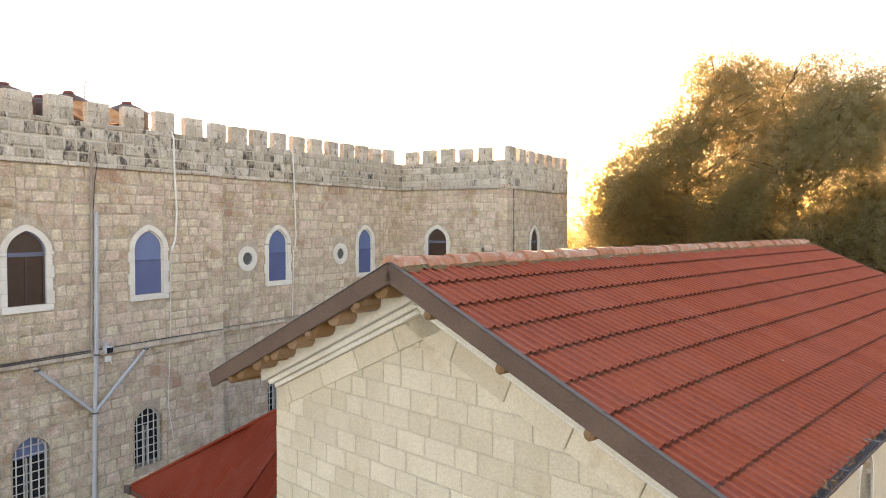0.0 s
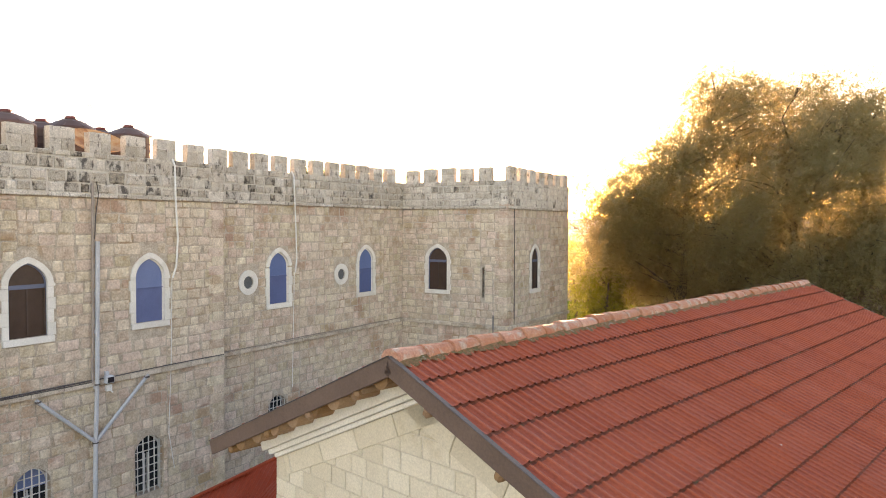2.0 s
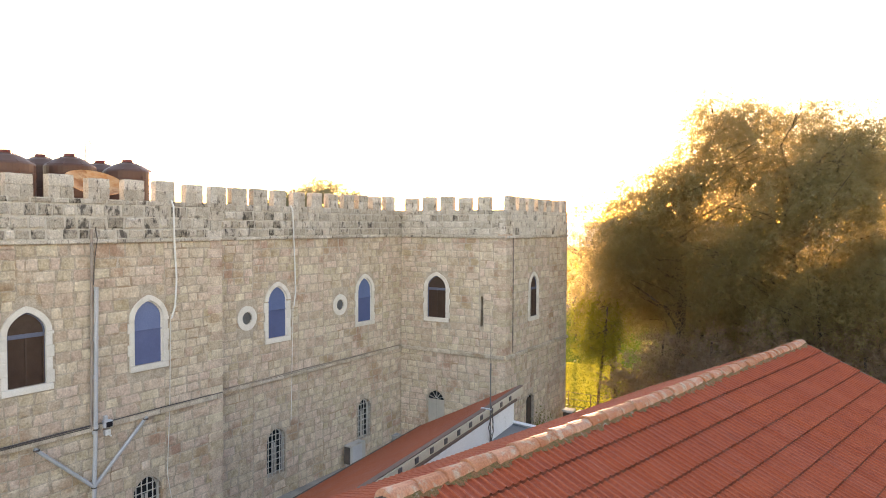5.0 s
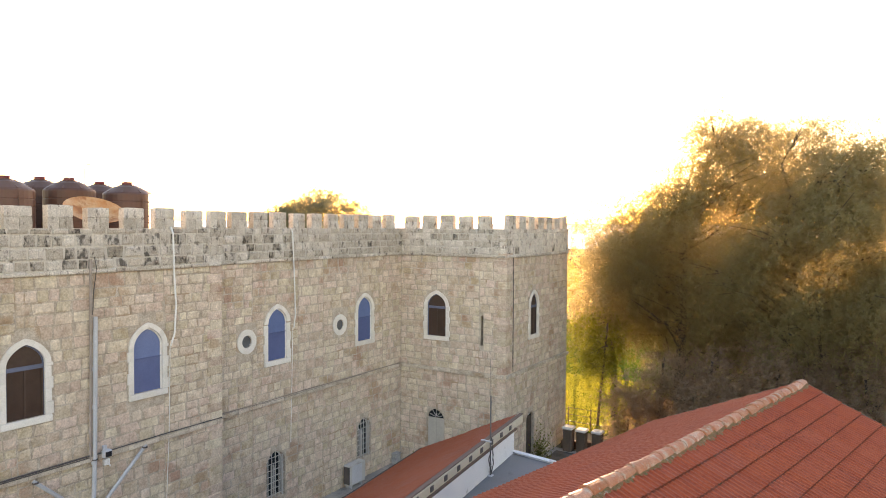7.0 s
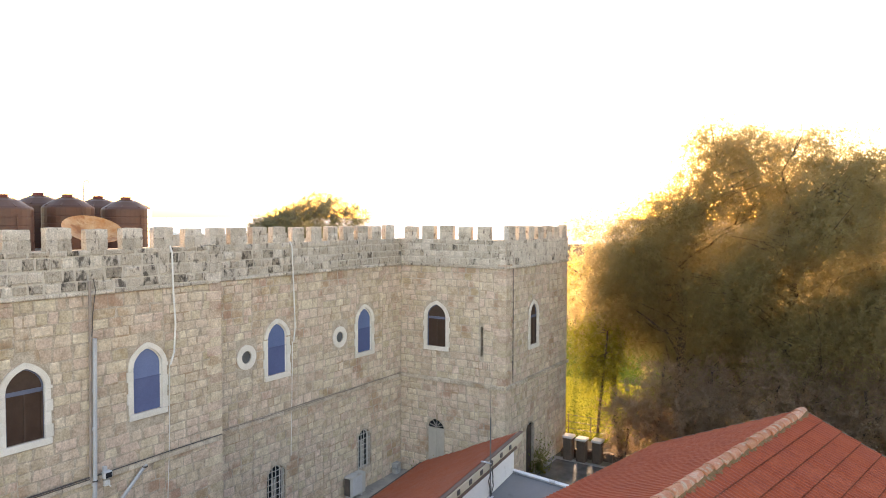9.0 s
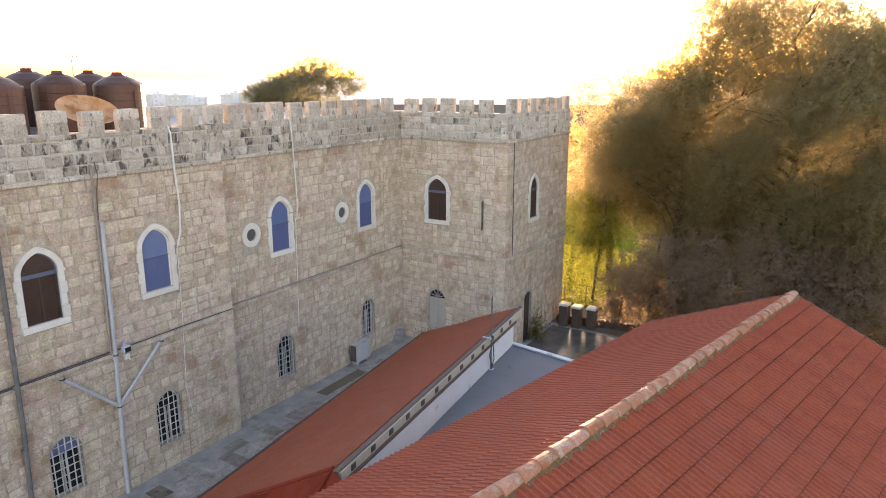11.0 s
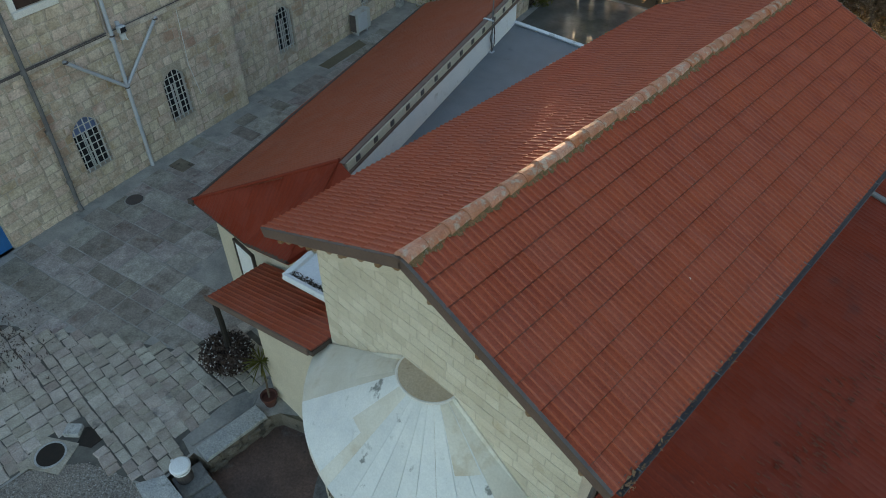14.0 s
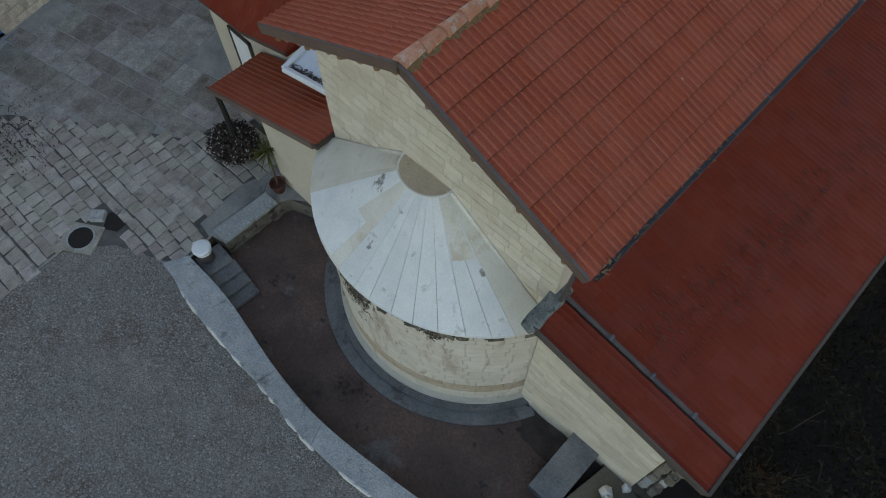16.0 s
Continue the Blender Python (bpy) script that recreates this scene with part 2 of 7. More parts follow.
PIT = material("damp_dark_paving", (0.072, 0.052, 0.046), (0.175, 0.112, 0.09), 1.3, 0.05, 0.6, 0.6, stain=(0.19, 0.175, 0.16), stain_size=0.9, stain_at=0.60, streak=1.0, depth=0.02, grit=(0.72, 1.25), blot=(0.045, 0.04, 0.04))
DAMP = material("damp_grey_concrete", (0.13, 0.13, 0.128), (0.22, 0.215, 0.205), 0.6, 0.04, 0.6, 0.5, stain=(0.085, 0.075, 0.07), stain_size=0.5, stain_at=0.55, grit=(0.75, 1.2))
BANK = material("damp_brown_earth", (0.042, 0.032, 0.028), (0.085, 0.064, 0.055), 0.3, 0.03, 0.8, 0.7, stain=(0.13, 0.11, 0.10), stain_size=0.5, stain_at=0.6, depth=0.03)
# near-black for hole shade and hedge ground; also the dark porch post
NEAR_BLACK = material("near_black_brown", (0.016, 0.013, 0.011), (0.034, 0.027, 0.022), 0.15, 0.02, 0.8, 0.6)
MOSSY = material("mossy_cement", (0.15, 0.165, 0.155), (0.27, 0.275, 0.25), 0.2, 0.02, 0.9, 0.9, stain=(0.06, 0.065, 0.045), stain_size=0.12, stain_at=0.54, depth=0.02, grit=(0.65, 1.3))
FELT = material("grey_roofing_felt", (0.125, 0.135, 0.145), (0.17, 0.178, 0.188), 0.5, 0.03, 0.55, 0.35, stain=(0.085, 0.09, 0.10), stain_size=0.7)
PLASTER = material("cream_plaster", (0.54, 0.48, 0.37), (0.60, 0.54, 0.425), 0.8, 0.03, 0.9, 0.3, stain=(0.42, 0.35, 0.25), stain_size=0.6)
GRASS = material("sunlit_lawn", (0.07, 0.11, 0.02), (0.11, 0.15, 0.03), 1.5, 0.06, 0.95, 0.8, depth=0.04, spec=0.0)
PITWALL = material("dark_rubble", (0.17, 0.14, 0.11), (0.26, 0.22, 0.17), 0.25, 0.03, 0.95, 1.0, stain=(0.08, 0.07, 0.055), stain_size=0.3, stain_at=0.55, depth=0.04)
RIM = material("blackened_rim_stone", (0.16, 0.135, 0.10), (0.27, 0.23, 0.175), 0.15, 0.02, 0.9, 0.5, stain=(0.045, 0.042, 0.03), stain_size=0.22, stain_at=0.43)
LEAF = material("grey_green_leaf", (0.125, 0.122, 0.06), (0.175, 0.155, 0.08), 2.2, 0.2, 0.6, 0.0, vary=0.35, island=True, translucent=(0.60, 0.49, 0.24))
LEAF_TWIG = material("grey_brown_twig", (0.20, 0.155, 0.115), (0.28, 0.22, 0.17), 0.8, 0.2, 0.8, 0.0, vary=0.3, island=True, translucent=(0.48, 0.35, 0.22))
LEAF_FAR = material("olive_far_leaf", (0.15, 0.155, 0.09), (0.20, 0.195, 0.12), 2.2, 0.2, 0.7, 0.0, vary=0.3, island=True, translucent=(0.20, 0.21, 0.13))
LEAF_DARK = material("dark_green_leaf", (0.045, 0.06, 0.02), (0.075, 0.09, 0.028), 1.5, 0.2, 0.6, 0.0, vary=0.3, island=True, translucent=(0.30, 0.30, 0.06))
LEAF_SUN = material("yellow_green_leaf", (0.10, 0.13, 0.03), (0.14, 0.16, 0.04), 2.2, 0.2, 0.6, 0.0, vary=0.3, island=True, translucent=(0.42, 0.42, 0.05))
# near-black brown: the hedge's deep shade is put into the leaf colour
LEAF_SHADE = material("shade_darkened_leaf", (0.022, 0.017, 0.011), (0.036, 0.028, 0.017), 1.5, 0.2, 0.8, 0.0, vary=0.3, island=True, spec=0.1)
LEAF_BROWN = material("dry_brown_leaf", (0.06, 0.04, 0.035), (0.10, 0.07, 0.055), 0.3, 0.05, 0.8, 0.0, vary=0.3, island=True)
BARK = material("rough_bark", (0.08, 0.06, 0.045), (0.13, 0.10, 0.075), 0.2, 0.03, 0.95, 0.8, depth=0.03)
TERRACOTTA = material("terracotta", (0.075, 0.03, 0.024), (0.11, 0.045, 0.034), 0.2, 0.02, 0.8, 0.2)
BLUEDOOR = material("bright_blue_steel", (0.045, 0.15, 0.38), (0.055, 0.18, 0.44), 0.6, 0.02, 0.5, 0.1)
YARD_SLAB = material("worn_yard_slab", (0.225, 0.197, 0.174), (0.375, 0.338, 0.30), 0.38, 0.04, 0.78, 0.7, vary=0.24, hue=0.035, island=True, stain=(0.185, 0.14, 0.118), stain_size=0.55, stain_at=0.57, depth=0.02, grit=(0.70, 1.26))
WET = material("wet_dark_paving", (0.10, 0.098, 0.092), (0.17, 0.165, 0.155), 0.8, 0.05, 0.16, 0.12, stain=(0.07, 0.068, 0.065), stain_size=1.2, spec=0.5)
# brown stone with the posts' backlit shade put into its colour
POST = material("shade_darkened_stone", (0.085, 0.06, 0.042), (0.12, 0.085, 0.06), 0.4, 0.04, 0.9, 0.6, stain=(0.09, 0.07, 0.05), stain_size=0.3)
FADED = material("faded_door_paint", (0.40, 0.38, 0.34), (0.48, 0.45, 0.40), 0.5, 0.03, 0.8, 0.3, stain=(0.33, 0.28, 0.22), stain_size=0.4)
# aerial haze painted as one pale colour over walls, roofs and windows
HAZE = material("haze_paled_building", (0.74, 0.72, 0.69), (0.80, 0.78, 0.75), 8, 0.8, 0.9, 0.0)


# ---- helpers of this scene ----
def thing(name, label, category, at=None, group="", kind=""):
    ob = new(name)
    if at is not None:
        ob.matrix_world = at
    return tagged(ob, label, category, group, kind)


def part(name, bm, mat, parent=None, label="", at=None, kind=""):
    """Links a bmesh (or a finished mesh) as one mesh object."""
    if isinstance(bm, bpy.types.Mesh):
        me = bm
    else:
        me = bpy.data.meshes.new(name)
        bmesh.ops.recalc_face_normals(bm, faces=bm.faces)
        bm.to_mesh(me)
        bm.free()
    if mat and not me.materials:
        me.materials.append(mat)
    ob = new(name, me)
    if parent:
        ob.parent = parent
    if at is not None:
        ob.matrix_basis = at
    return tagged(ob, label, "", "", kind)


def box(x0, x1, y0, y1, z0, z1, bevel=0.0, bm=None):
    own = bmesh.new()
    r = bmesh.ops.create_cube(own, size=1)
    for v in r["verts"]:
        v.co = Vector(((x0 + x1) / 2 + v.co.x * (x1 - x0), (y0 + y1) / 2 + v.co.y * (y1 - y0), (z0 + z1) / 2 + v.co.z * (z1 - z0)))
    if bevel:
        bmesh.ops.bevel(own, geom=own.edges[:], offset=bevel, segments=1, affect="EDGES")
    if bm is None:
        return own
    me = bpy.data.meshes.new("tmp")
    own.to_mesh(me)
    own.free()
    bm.from_mesh(me)
    bpy.data.meshes.remove(me)
    return bm


def prism(points, z0, z1):
    """A plan outline raised from z0 to z1 (numbers, or one per point)."""
    bm = bmesh.new()
    lo = [bm.verts.new((x, y, z0[i] if isinstance(z0, (list, tuple)) else z0)) for i, (x, y) in enumerate(points)]
    hi = [bm.verts.new((x, y, z1[i] if isinstance(z1, (list, tuple)) else z1)) for i, (x, y) in enumerate(points)]
    bm.faces.new(lo[::-1])
    bm.faces.new(hi)
    for i in range(len(points)):
        j = (i + 1) % len(points)
        bm.faces.new((lo[i], lo[j], hi[j], hi[i]))
    return bm


def solid(points, thick):
    """A flat polygon in space, given a thickness downwards along z."""
    bm = bmesh.new()
    hi = [bm.verts.new(p) for p in points]
    lo = [bm.verts.new((p[0], p[1], p[2] - thick)) for p in points]
    bm.faces.new(hi)
    bm.faces.new(lo[::-1])
    for i in range(len(points)):
        j = (i + 1) % len(points)
        bm.faces.new((hi[i], lo[i], lo[j], hi[j]))
    return bm


def tube(points, radius, sides=8, bm=None, ends=None):
    """A round bar through the points; ends: radius at the last point."""
    bm = bm or bmesh.new()
    rings, pts = [], [Vector(p) for p in points]
    for i, p in enumerate(pts):
        d = (pts[min(i + 1, len(pts) - 1)] - pts[max(i - 1, 0)]).normalized()
        a = d.cross(Vector((0.31, 0.2, 1)) if abs(d.z) < 0.9 else Vector((1, 0.2, 0))).normalized()
        b = d.cross(a)
        r = radius if ends is None else radius + (ends - radius) * i / (len(pts) - 1)
        rings.append([bm.verts.new(p + (a * math.cos(k * math.tau / sides) + b * math.sin(k * math.tau / sides)) * r) for k in range(sides)])
    for p, q in zip(rings, rings[1:]):
        for k in range(sides):
            bm.faces.new((p[k], p[(k + 1) % sides], q[(k + 1) % sides], q[k]))
    bm.faces.new(rings[0][::-1])
    bm.faces.new(rings[-1])
    return bm


def lathe(profile, sides=24, bm=None, cx=0.0, cy=0.0):
    """A turned shape from (radius, z) pairs."""
    bm = bm or bmesh.new()
    rings = [[bm.verts.new((cx + r * math.cos(k * math.tau / sides), cy + r * math.sin(k * math.tau / sides), z)) for k in range(sides)] for r, z in profile]
    for p, q in zip(rings, rings[1:]):
        for k in range(sides):
            bm.faces.new((p[k], p[(k + 1) % sides], q[(k + 1) % sides], q[k]))
    bm.faces.new(rings[0][::-1])
    bm.faces.new(rings[-1])
    return bm


def stamp(name, base, poses, mats=()):
    """One mesh of many copies of a base mesh (vertices, faces, face materials), one per pose."""
    v0 = np.array(base[0], float)
    ms = np.array([[list(r) for r in m] for m in poses], float)
    vs = np.einsum("nij,vj->nvi", ms[:, :3, :3], v0) + ms[:, None, :3, 3]
    faces = []
    for k in range(len(poses)):
        faces += [tuple(i + k * len(v0) for i in f) for f in base[1]]
    me = bpy.data.meshes.new(name)
    me.from_pydata(vs.reshape(-1, 3).tolist(), [], faces)
    for m in mats:
        me.materials.append(m)
    if mats:
        me.polygons.foreach_set("material_index", list(base[2]) * len(poses))
    me.update()
    return me


def base_mesh(name, base, *mats):
    me = bpy.data.meshes.new(name)
    me.from_pydata([tuple(v) for v in base[0]], [], base[1])
    for m in mats:
        me.materials.append(m)
    if len(mats) > 1:
        me.polygons.foreach_set("material_index", list(base[2]))
    me.update()
    return me


# a dressed stone: unit width and height, face towards -y, edges worn back
def stone_base(edge=0.07):
    e = edge
    v = [(-.5, 0, -.5), (.5, 0, -.5), (.5, 0, .5), (-.5, 0, .5),
         (-.5, -.55, -.5), (.5, -.55, -.5), (.5, -.55, .5), (-.5, -.55, .5),
         (-.5 + e, -1, -.5 + e), (.5 - e, -1, -.5 + e * 1.3), (.5 - e * 1.2, -1, .5 - e), (-.5 + e, -1, .5 - e * 1.2)]
    f = [(0, 1, 5, 4), (1, 2, 6, 5), (2, 3, 7, 6), (3, 0, 4, 7), (4, 5, 9, 8), (5, 6, 10, 9), (6, 7, 11, 10), (7, 4, 8, 11), (8, 9, 10, 11)]
    return v, f





def courses(s0, s1, z0, z1, height, width, gap, rng, blocked=None):
    """Courses of stones over a stretch of wall, kept clear of what blocked(z0, z1) names."""
    out, z = [], z0
    while z < z1 - 0.08:
        h = min(height * rng.uniform(0.86, 1.16), z1 - z)
        if z1 - z - h < 0.1:
            h = z1 - z
        free = [(s0, s1)]
        for a, b in (blocked(z, z + h) if blocked else ()):
            free = [q for p in free for q in ((p[0], min(p[1], a)), (max(p[0], b), p[1])) if q[1] - q[0] > 0.05]
        for a, b in free:
            s = a - rng.uniform(0, width * 0.5) if a == s0 else a
            while s < b - 0.02:
                w = width * rng.uniform(0.6, 1.5)
                if b - s - w < width * 0.35:
                    w = b - s
                lo = max(s, a)
                if s + w - lo > 0.06:
                    out.append(((lo + s + w) / 2, z + h / 2, s + w - lo - gap, h - gap))
                s += w
        z += h
    return out


def rough_base(seed, edge=0.12, worn=0.15):
    """A stone of uneven outline."""
    r = random.Random(seed)
    v, f = stone_base(edge)
    out = []
    for i, (x, y, z) in enumerate(v):
        k = (i % 4)
        j = random.Random(seed * 10 + k)
        dx, dz = j.uniform(0, worn) * -math.copysign(1, x), j.uniform(0, worn) * -math.copysign(1, z)
        if i >= 8:
            dx, dz = dx + r.uniform(-.02, .02), dz + r.uniform(-.02, .02)
        out.append((x + dx, y * (1 + (r.uniform(-.25, .25) if i >= 8 else 0)), z + dz))
    return out, f


ROUGH = [rough_base(k, 0.13, 0.14) for k in range(1, 11)]


def rough_box(x0, x1, y0, y1, z0, z1, seed, worn=0.02, cuts=3):
    """A block with worn corners and an uneven face."""
    bm = bmesh.new()
    bmesh.ops.create_cube(bm, size=2)
    bmesh.ops.subdivide_edges(bm, edges=bm.edges[:], cuts=cuts, use_grid_fill=True)
    size = Vector(((x1 - x0) / 2, (y1 - y0) / 2, (z1 - z0) / 2))
    mid = Vector(((x0 + x1) / 2, (y0 + y1) / 2, (z0 + z1) / 2))
    for v in bm.verts:
        c = v.co.copy()
        edges = sum(abs(abs(q) - 1) < 1e-4 for q in c)
        p = Vector((c.x * size.x, c.y * size.y, c.z * size.z))
        if edges > 1:
            p -= Vector((math.copysign(1, c.x) * (abs(abs(c.x) - 1) < 1e-4), math.copysign(1, c.y) * (abs(abs(c.y) - 1) < 1e-4), math.copysign(1, c.z) * (abs(abs(c.z) - 1) < 1e-4))) * worn * 0.5
        p += Vector(noise.noise_vector((p + mid) * 6.0 + Vector((seed, 0, 0)))) * worn
        v.co = p + mid
    return bm


def lay_stones(stones, face, mat_one, mat_many, parent, rng, depth=0.03, single=lambda s, z: False, bases=ROUGH, name="stone"):
    """Stones on a wall face (local x along it, -y outwards): those that single() picks are objects, the rest one mesh."""
    mes, rest, count = [base_mesh(name, b, mat_one) for b in bases], [[] for b in bases], 0
    for s, z, w, h in stones:
        m = face @ Matrix.LocRotScale((s, 0, z), Euler((rng.uniform(-.012, .012), 0, rng.uniform(-.012, .012))), (w, depth * rng.uniform(0.6, 1.35), h))
        k = rng.randrange(len(bases))
        if single(s, z) and count < 300:
            count += 1
            part(name, mes[k], None, parent, at=m)
        else:
            rest[k].append(m)
    if any(rest):
        bm = bmesh.new()
        for b, r in zip(bases, rest):
            if r:
                me = stamp(name + "work", b, r)
                bm.from_mesh(me)
                bpy.data.meshes.remove(me)
        part(name + "work", bm, mat_many, parent, kind="stuff")


def arch_half(w, spring, top, z):
    """Half width of an arched opening at height z."""
    if z <= spring:
        return w / 2
    k = min(1.0, (z - spring) / (top - spring))
    return w / 2 * max(0.0, 1 - k ** 2.0) ** 0.72


def outline(o):
    """The outline of an opening dict(c, w, sill, spring, top): points (s, z) from the foot, over the arch, to the other foot."""
    n, pts = 12, [(o["c"] - o["w"] / 2, o["sill"])]
    if o.get("round"):
        r = o["w"] / 2
        return [(o["c"] + r * math.sin(k * math.tau / 24 + math.pi), o["sill"] + r + r * math.cos(k * math.tau / 24 + math.pi)) for k in range(24)]
    zs = [o["spring"] + (o["top"] - o["spring"]) * math.sin(k / n * math.pi / 2) for k in range(n + 1)]
    left = [(o["c"] - arch_half(o["w"], o["spring"], o["top"], z), z) for z in zs]
    return pts + left + [(2 * o["c"] - s, z) for s, z in left[-2::-1]] + [(o["c"] + o["w"] / 2, o["sill"])]


def pierced_wall(s0, s1, z0, z1, thick, openings):
    """A wall with thickness and real openings (local x along, y into the wall)."""
    bm = bmesh.new()
    cuts = {s0, s1}
    lines = []
    for o in openings:
        pts = outline(o)
        if o.get("round"):
            r, zc = o["w"] / 2, o["sill"] + o["w"] / 2
            xs = [o["c"] + r * math.cos(math.pi - k * math.pi / 12) for k in range(13)]
            f = {round(x, 5): (zc - math.sqrt(max(0, r * r - (x - o["c"]) ** 2)), zc + math.sqrt(max(0, r * r - (x - o["c"]) ** 2))) for x in xs}
        else:
            tops = {}
            for s, z in pts:
                tops[round(s, 5)] = max(z, tops.get(round(s, 5), o["sill"]))
            f = {s: (o["sill"], z) for s, z in tops.items()}
        lines.append((min(f), max(f), f))
        cuts |= set(f)
    cuts = sorted(round(c, 5) for c in cuts)

    def at(f, s):
        ks = sorted(f)
        for a, b in zip(ks, ks[1:]):
            if a - 1e-6 <= s <= b + 1e-6:
                t = (s - a) / (b - a)
                return [f[a][i] * (1 - t) + f[b][i] * t for i in (0, 1)]

    def quad(p):
        vs = [bm.verts.new(q) for q in p]
        if len({tuple(round(c, 5) for c in q) for q in p}) >= 4:
            bm.faces.new(vs)

    for a, b in zip(cuts, cuts[1:]):
        if b - a < 1e-5:
            continue
        spans = sorted((at(f, a), at(f, b)) for lo, hi, f in lines if lo - 1e-6 <= a and b <= hi + 1e-6)
        low = (z0, z0)
        for (la, ha), (lb, hb) in spans + [((z1, z1), (z1, z1))]:
            for y in (0, thick):
                quad([(a, y, low[0]), (b, y, low[1]), (b, y, lb), (a, y, la)])
            if la < z1:
                quad([(a, 0, la), (b, 0, lb), (b, thick, lb), (a, thick, la)])
                quad([(a, 0, ha), (b, 0, hb), (b, thick, hb), (a, thick, ha)])
            low = (ha, hb)
    for lo, hi, f in lines:
        for s in (lo, hi):
            l, h = f[s]
            if h - l > 0.01:
                quad([(s, 0, l), (s, thick, l), (s, thick, h), (s, 0, h)])
    for s in (s0, s1):
        quad([(s, 0, z0), (s, thick, z0), (s, thick, z1), (s, 0, z1)])
    quad([(s0, 0, z1), (s1, 0, z1), (s1, thick, z1), (s0, thick, z1)])
    bmesh.ops.remove_doubles(bm, verts=bm.verts, dist=1e-4)
    return bm


def panel(o, inset, y0, y1, z_lo=None, z_hi=None):
    """A flat filling of an opening, between two depths, with its arched outline."""
    q = dict(o)
    if o.get("round"):
        pts = [(o["c"] + (s - o["c"]) * (1 - 2 * inset / o["w"]), o["sill"] + o["w"] / 2 + (z - o["sill"] - o["w"] / 2) * (1 - 2 * inset / o["w"])) for s, z in outline(o)]
    else:
        q.update(w=o["w"] - 2 * inset, sill=max(o["sill"] + inset, z_lo or -9), top=o["top"] - inset)
        pts = outline(q)
        if z_hi is not None:
            pts = [(s, min(z, z_hi)) for s, z in pts]
        if z_lo is not None and z_lo > o["spring"]:
            pts = [p for p in outline(dict(q, sill=q["spring"])) if p[1] >= z_lo]
            h = arch_half(q["w"], q["spring"], q["top"], z_lo)
            pts = [(o["c"] - h, z_lo)] + pts + [(o["c"] + h, z_lo)]
    clean = []
    for p in pts:
        if not clean or math.hypot(p[0] - clean[-1][0], p[1] - clean[-1][1]) > 1e-4:
            clean.append(p)
    if math.hypot(clean[0][0] - clean[-1][0], clean[0][1] - clean[-1][1]) < 1e-4:
        clean.pop()
    bm = bmesh.new()
    f = [bm.verts.new((s, y0, z)) for s, z in clean]
    b = [bm.verts.new((s, y1, z)) for s, z in clean]
    bm.faces.new(f)
    bm.faces.new(b[::-1])
    for i in range(len(f)):
        j = (i + 1) % len(f)
        bm.faces.new((f[i], b[i], b[j], f[j]))
    return bm


def ring(o, outer, y0, y1, foot=0.0, inner=0.0):
    """A flat band round an opening, between two depths."""
    a = outline(dict(o, w=o["w"] - 2 * inner, top=o["top"] - inner) if not o.get("round") else o)
    if o.get("round"):
        k = 1 + 2 * outer / o["w"]
        zc = o["sill"] + o["w"] / 2
        b = [(o["c"] + (s - o["c"]) * k, zc + (z - zc) * k) for s, z in a]
    else:
        b = outline(dict(o, w=o["w"] + 2 * outer, top=o["top"] + outer, sill=o["sill"] - foot))
    bm = bmesh.new()
    loops = [[bm.verts.new((s, y, z)) for s, z in pts] for pts in (a, b) for y in (y0, y1)]
    ai, ao, bi, bo = loops[0], loops[1], loops[2], loops[3]
    n = len(a)
    for i in range(n if o.get("round") else n - 1):
        j = (i + 1) % n
        bm.faces.new((ai[i], ai[j], bi[j], bi[i]))
        bm.faces.new((ao[i], bo[i], bo[j], ao[j]))
        bm.faces.new((ai[i], ao[i], ao[j], ai[j]))
        bm.faces.new((bi[i], bi[j], bo[j], bo[i]))
    if not o.get("round"):
        bm.faces.new((ai[0], bi[0], bo[0], ao[0]))
        bm.faces.new((ai[-1], ao[-1], bo[-1], bi[-1]))
    return bm


# ---- ground ----
CH = pose(13.744, -7.846, 0, 0, 0, -12.27)        # the church's own axes: x across, y along the ridge from its east gable


def ch(v, u, z=0.0):
    return CH @ Vector((v, u, z))


PIT_FLOOR = -0.45
KERB_IN = [(8.72, -9.28), (10.13, -9.63), (11.94, -10.31), (13.33, -10.67), (14.98, -10.83), (15.8, -10.86), (16.8, -10.8)]
PIT_EDGE = KERB_IN + [(17.7, -9.9), (18.25, -8.55), (16.4, -7.75), (11.4, -6.7), (9.62, -6.95), (9.42, -7.2), (9.12, -8.60), (8.76, -8.60)]


def sheet_with_hole(outer, hole, z):
    bm = bmesh.new()
    edges = []
    for pts in (outer, hole):
        vs = [bm.verts.new((x, y, z)) for x, y in pts]
        edges += [bm.edges.new((vs[i], vs[(i + 1) % len(vs)])) for i in range(len(vs))]
    bmesh.ops.triangle_fill(bm, edges=edges, use_beauty=True)
    bmesh.ops.recalc_face_normals(bm, faces=bm.faces)
    for f in bm.faces:
        if f.normal.z < 0:
            f.normal_flip()
    return bm


R = 2500
ground = part("ground", sheet_with_hole([(-R, -R), (R, -R), (R, R), (-R, R)], PIT_EDGE, -0.03), EARTH, label="dusty bare ground running out to the horizon", kind="structure")
tagged(ground, "", "ground")
yard = part("pavement", sheet_with_hole([(-0.5, -30), (5.6, -30), (6.02, -11.9), (6.22, -10.6), (7.07, -9.8), (8.36, -9.66), (8.72, -9.28), (8.76, -8.60), (9.12, -8.60), (9.42, -7.2), (9.62, -6.95), (10.5, -6.6), (10.5, 4), (10.4, 17.2), (4.9, 17.6), (-0.5, 12.4)],
                                        [(30.0, 30.0), (30.1, 30.0), (30.0, 30.1)], 0.0), YARD, label="worn grey stone courtyard paving with dark patches", kind="structure")
tagged(yard, "", "courtyard")
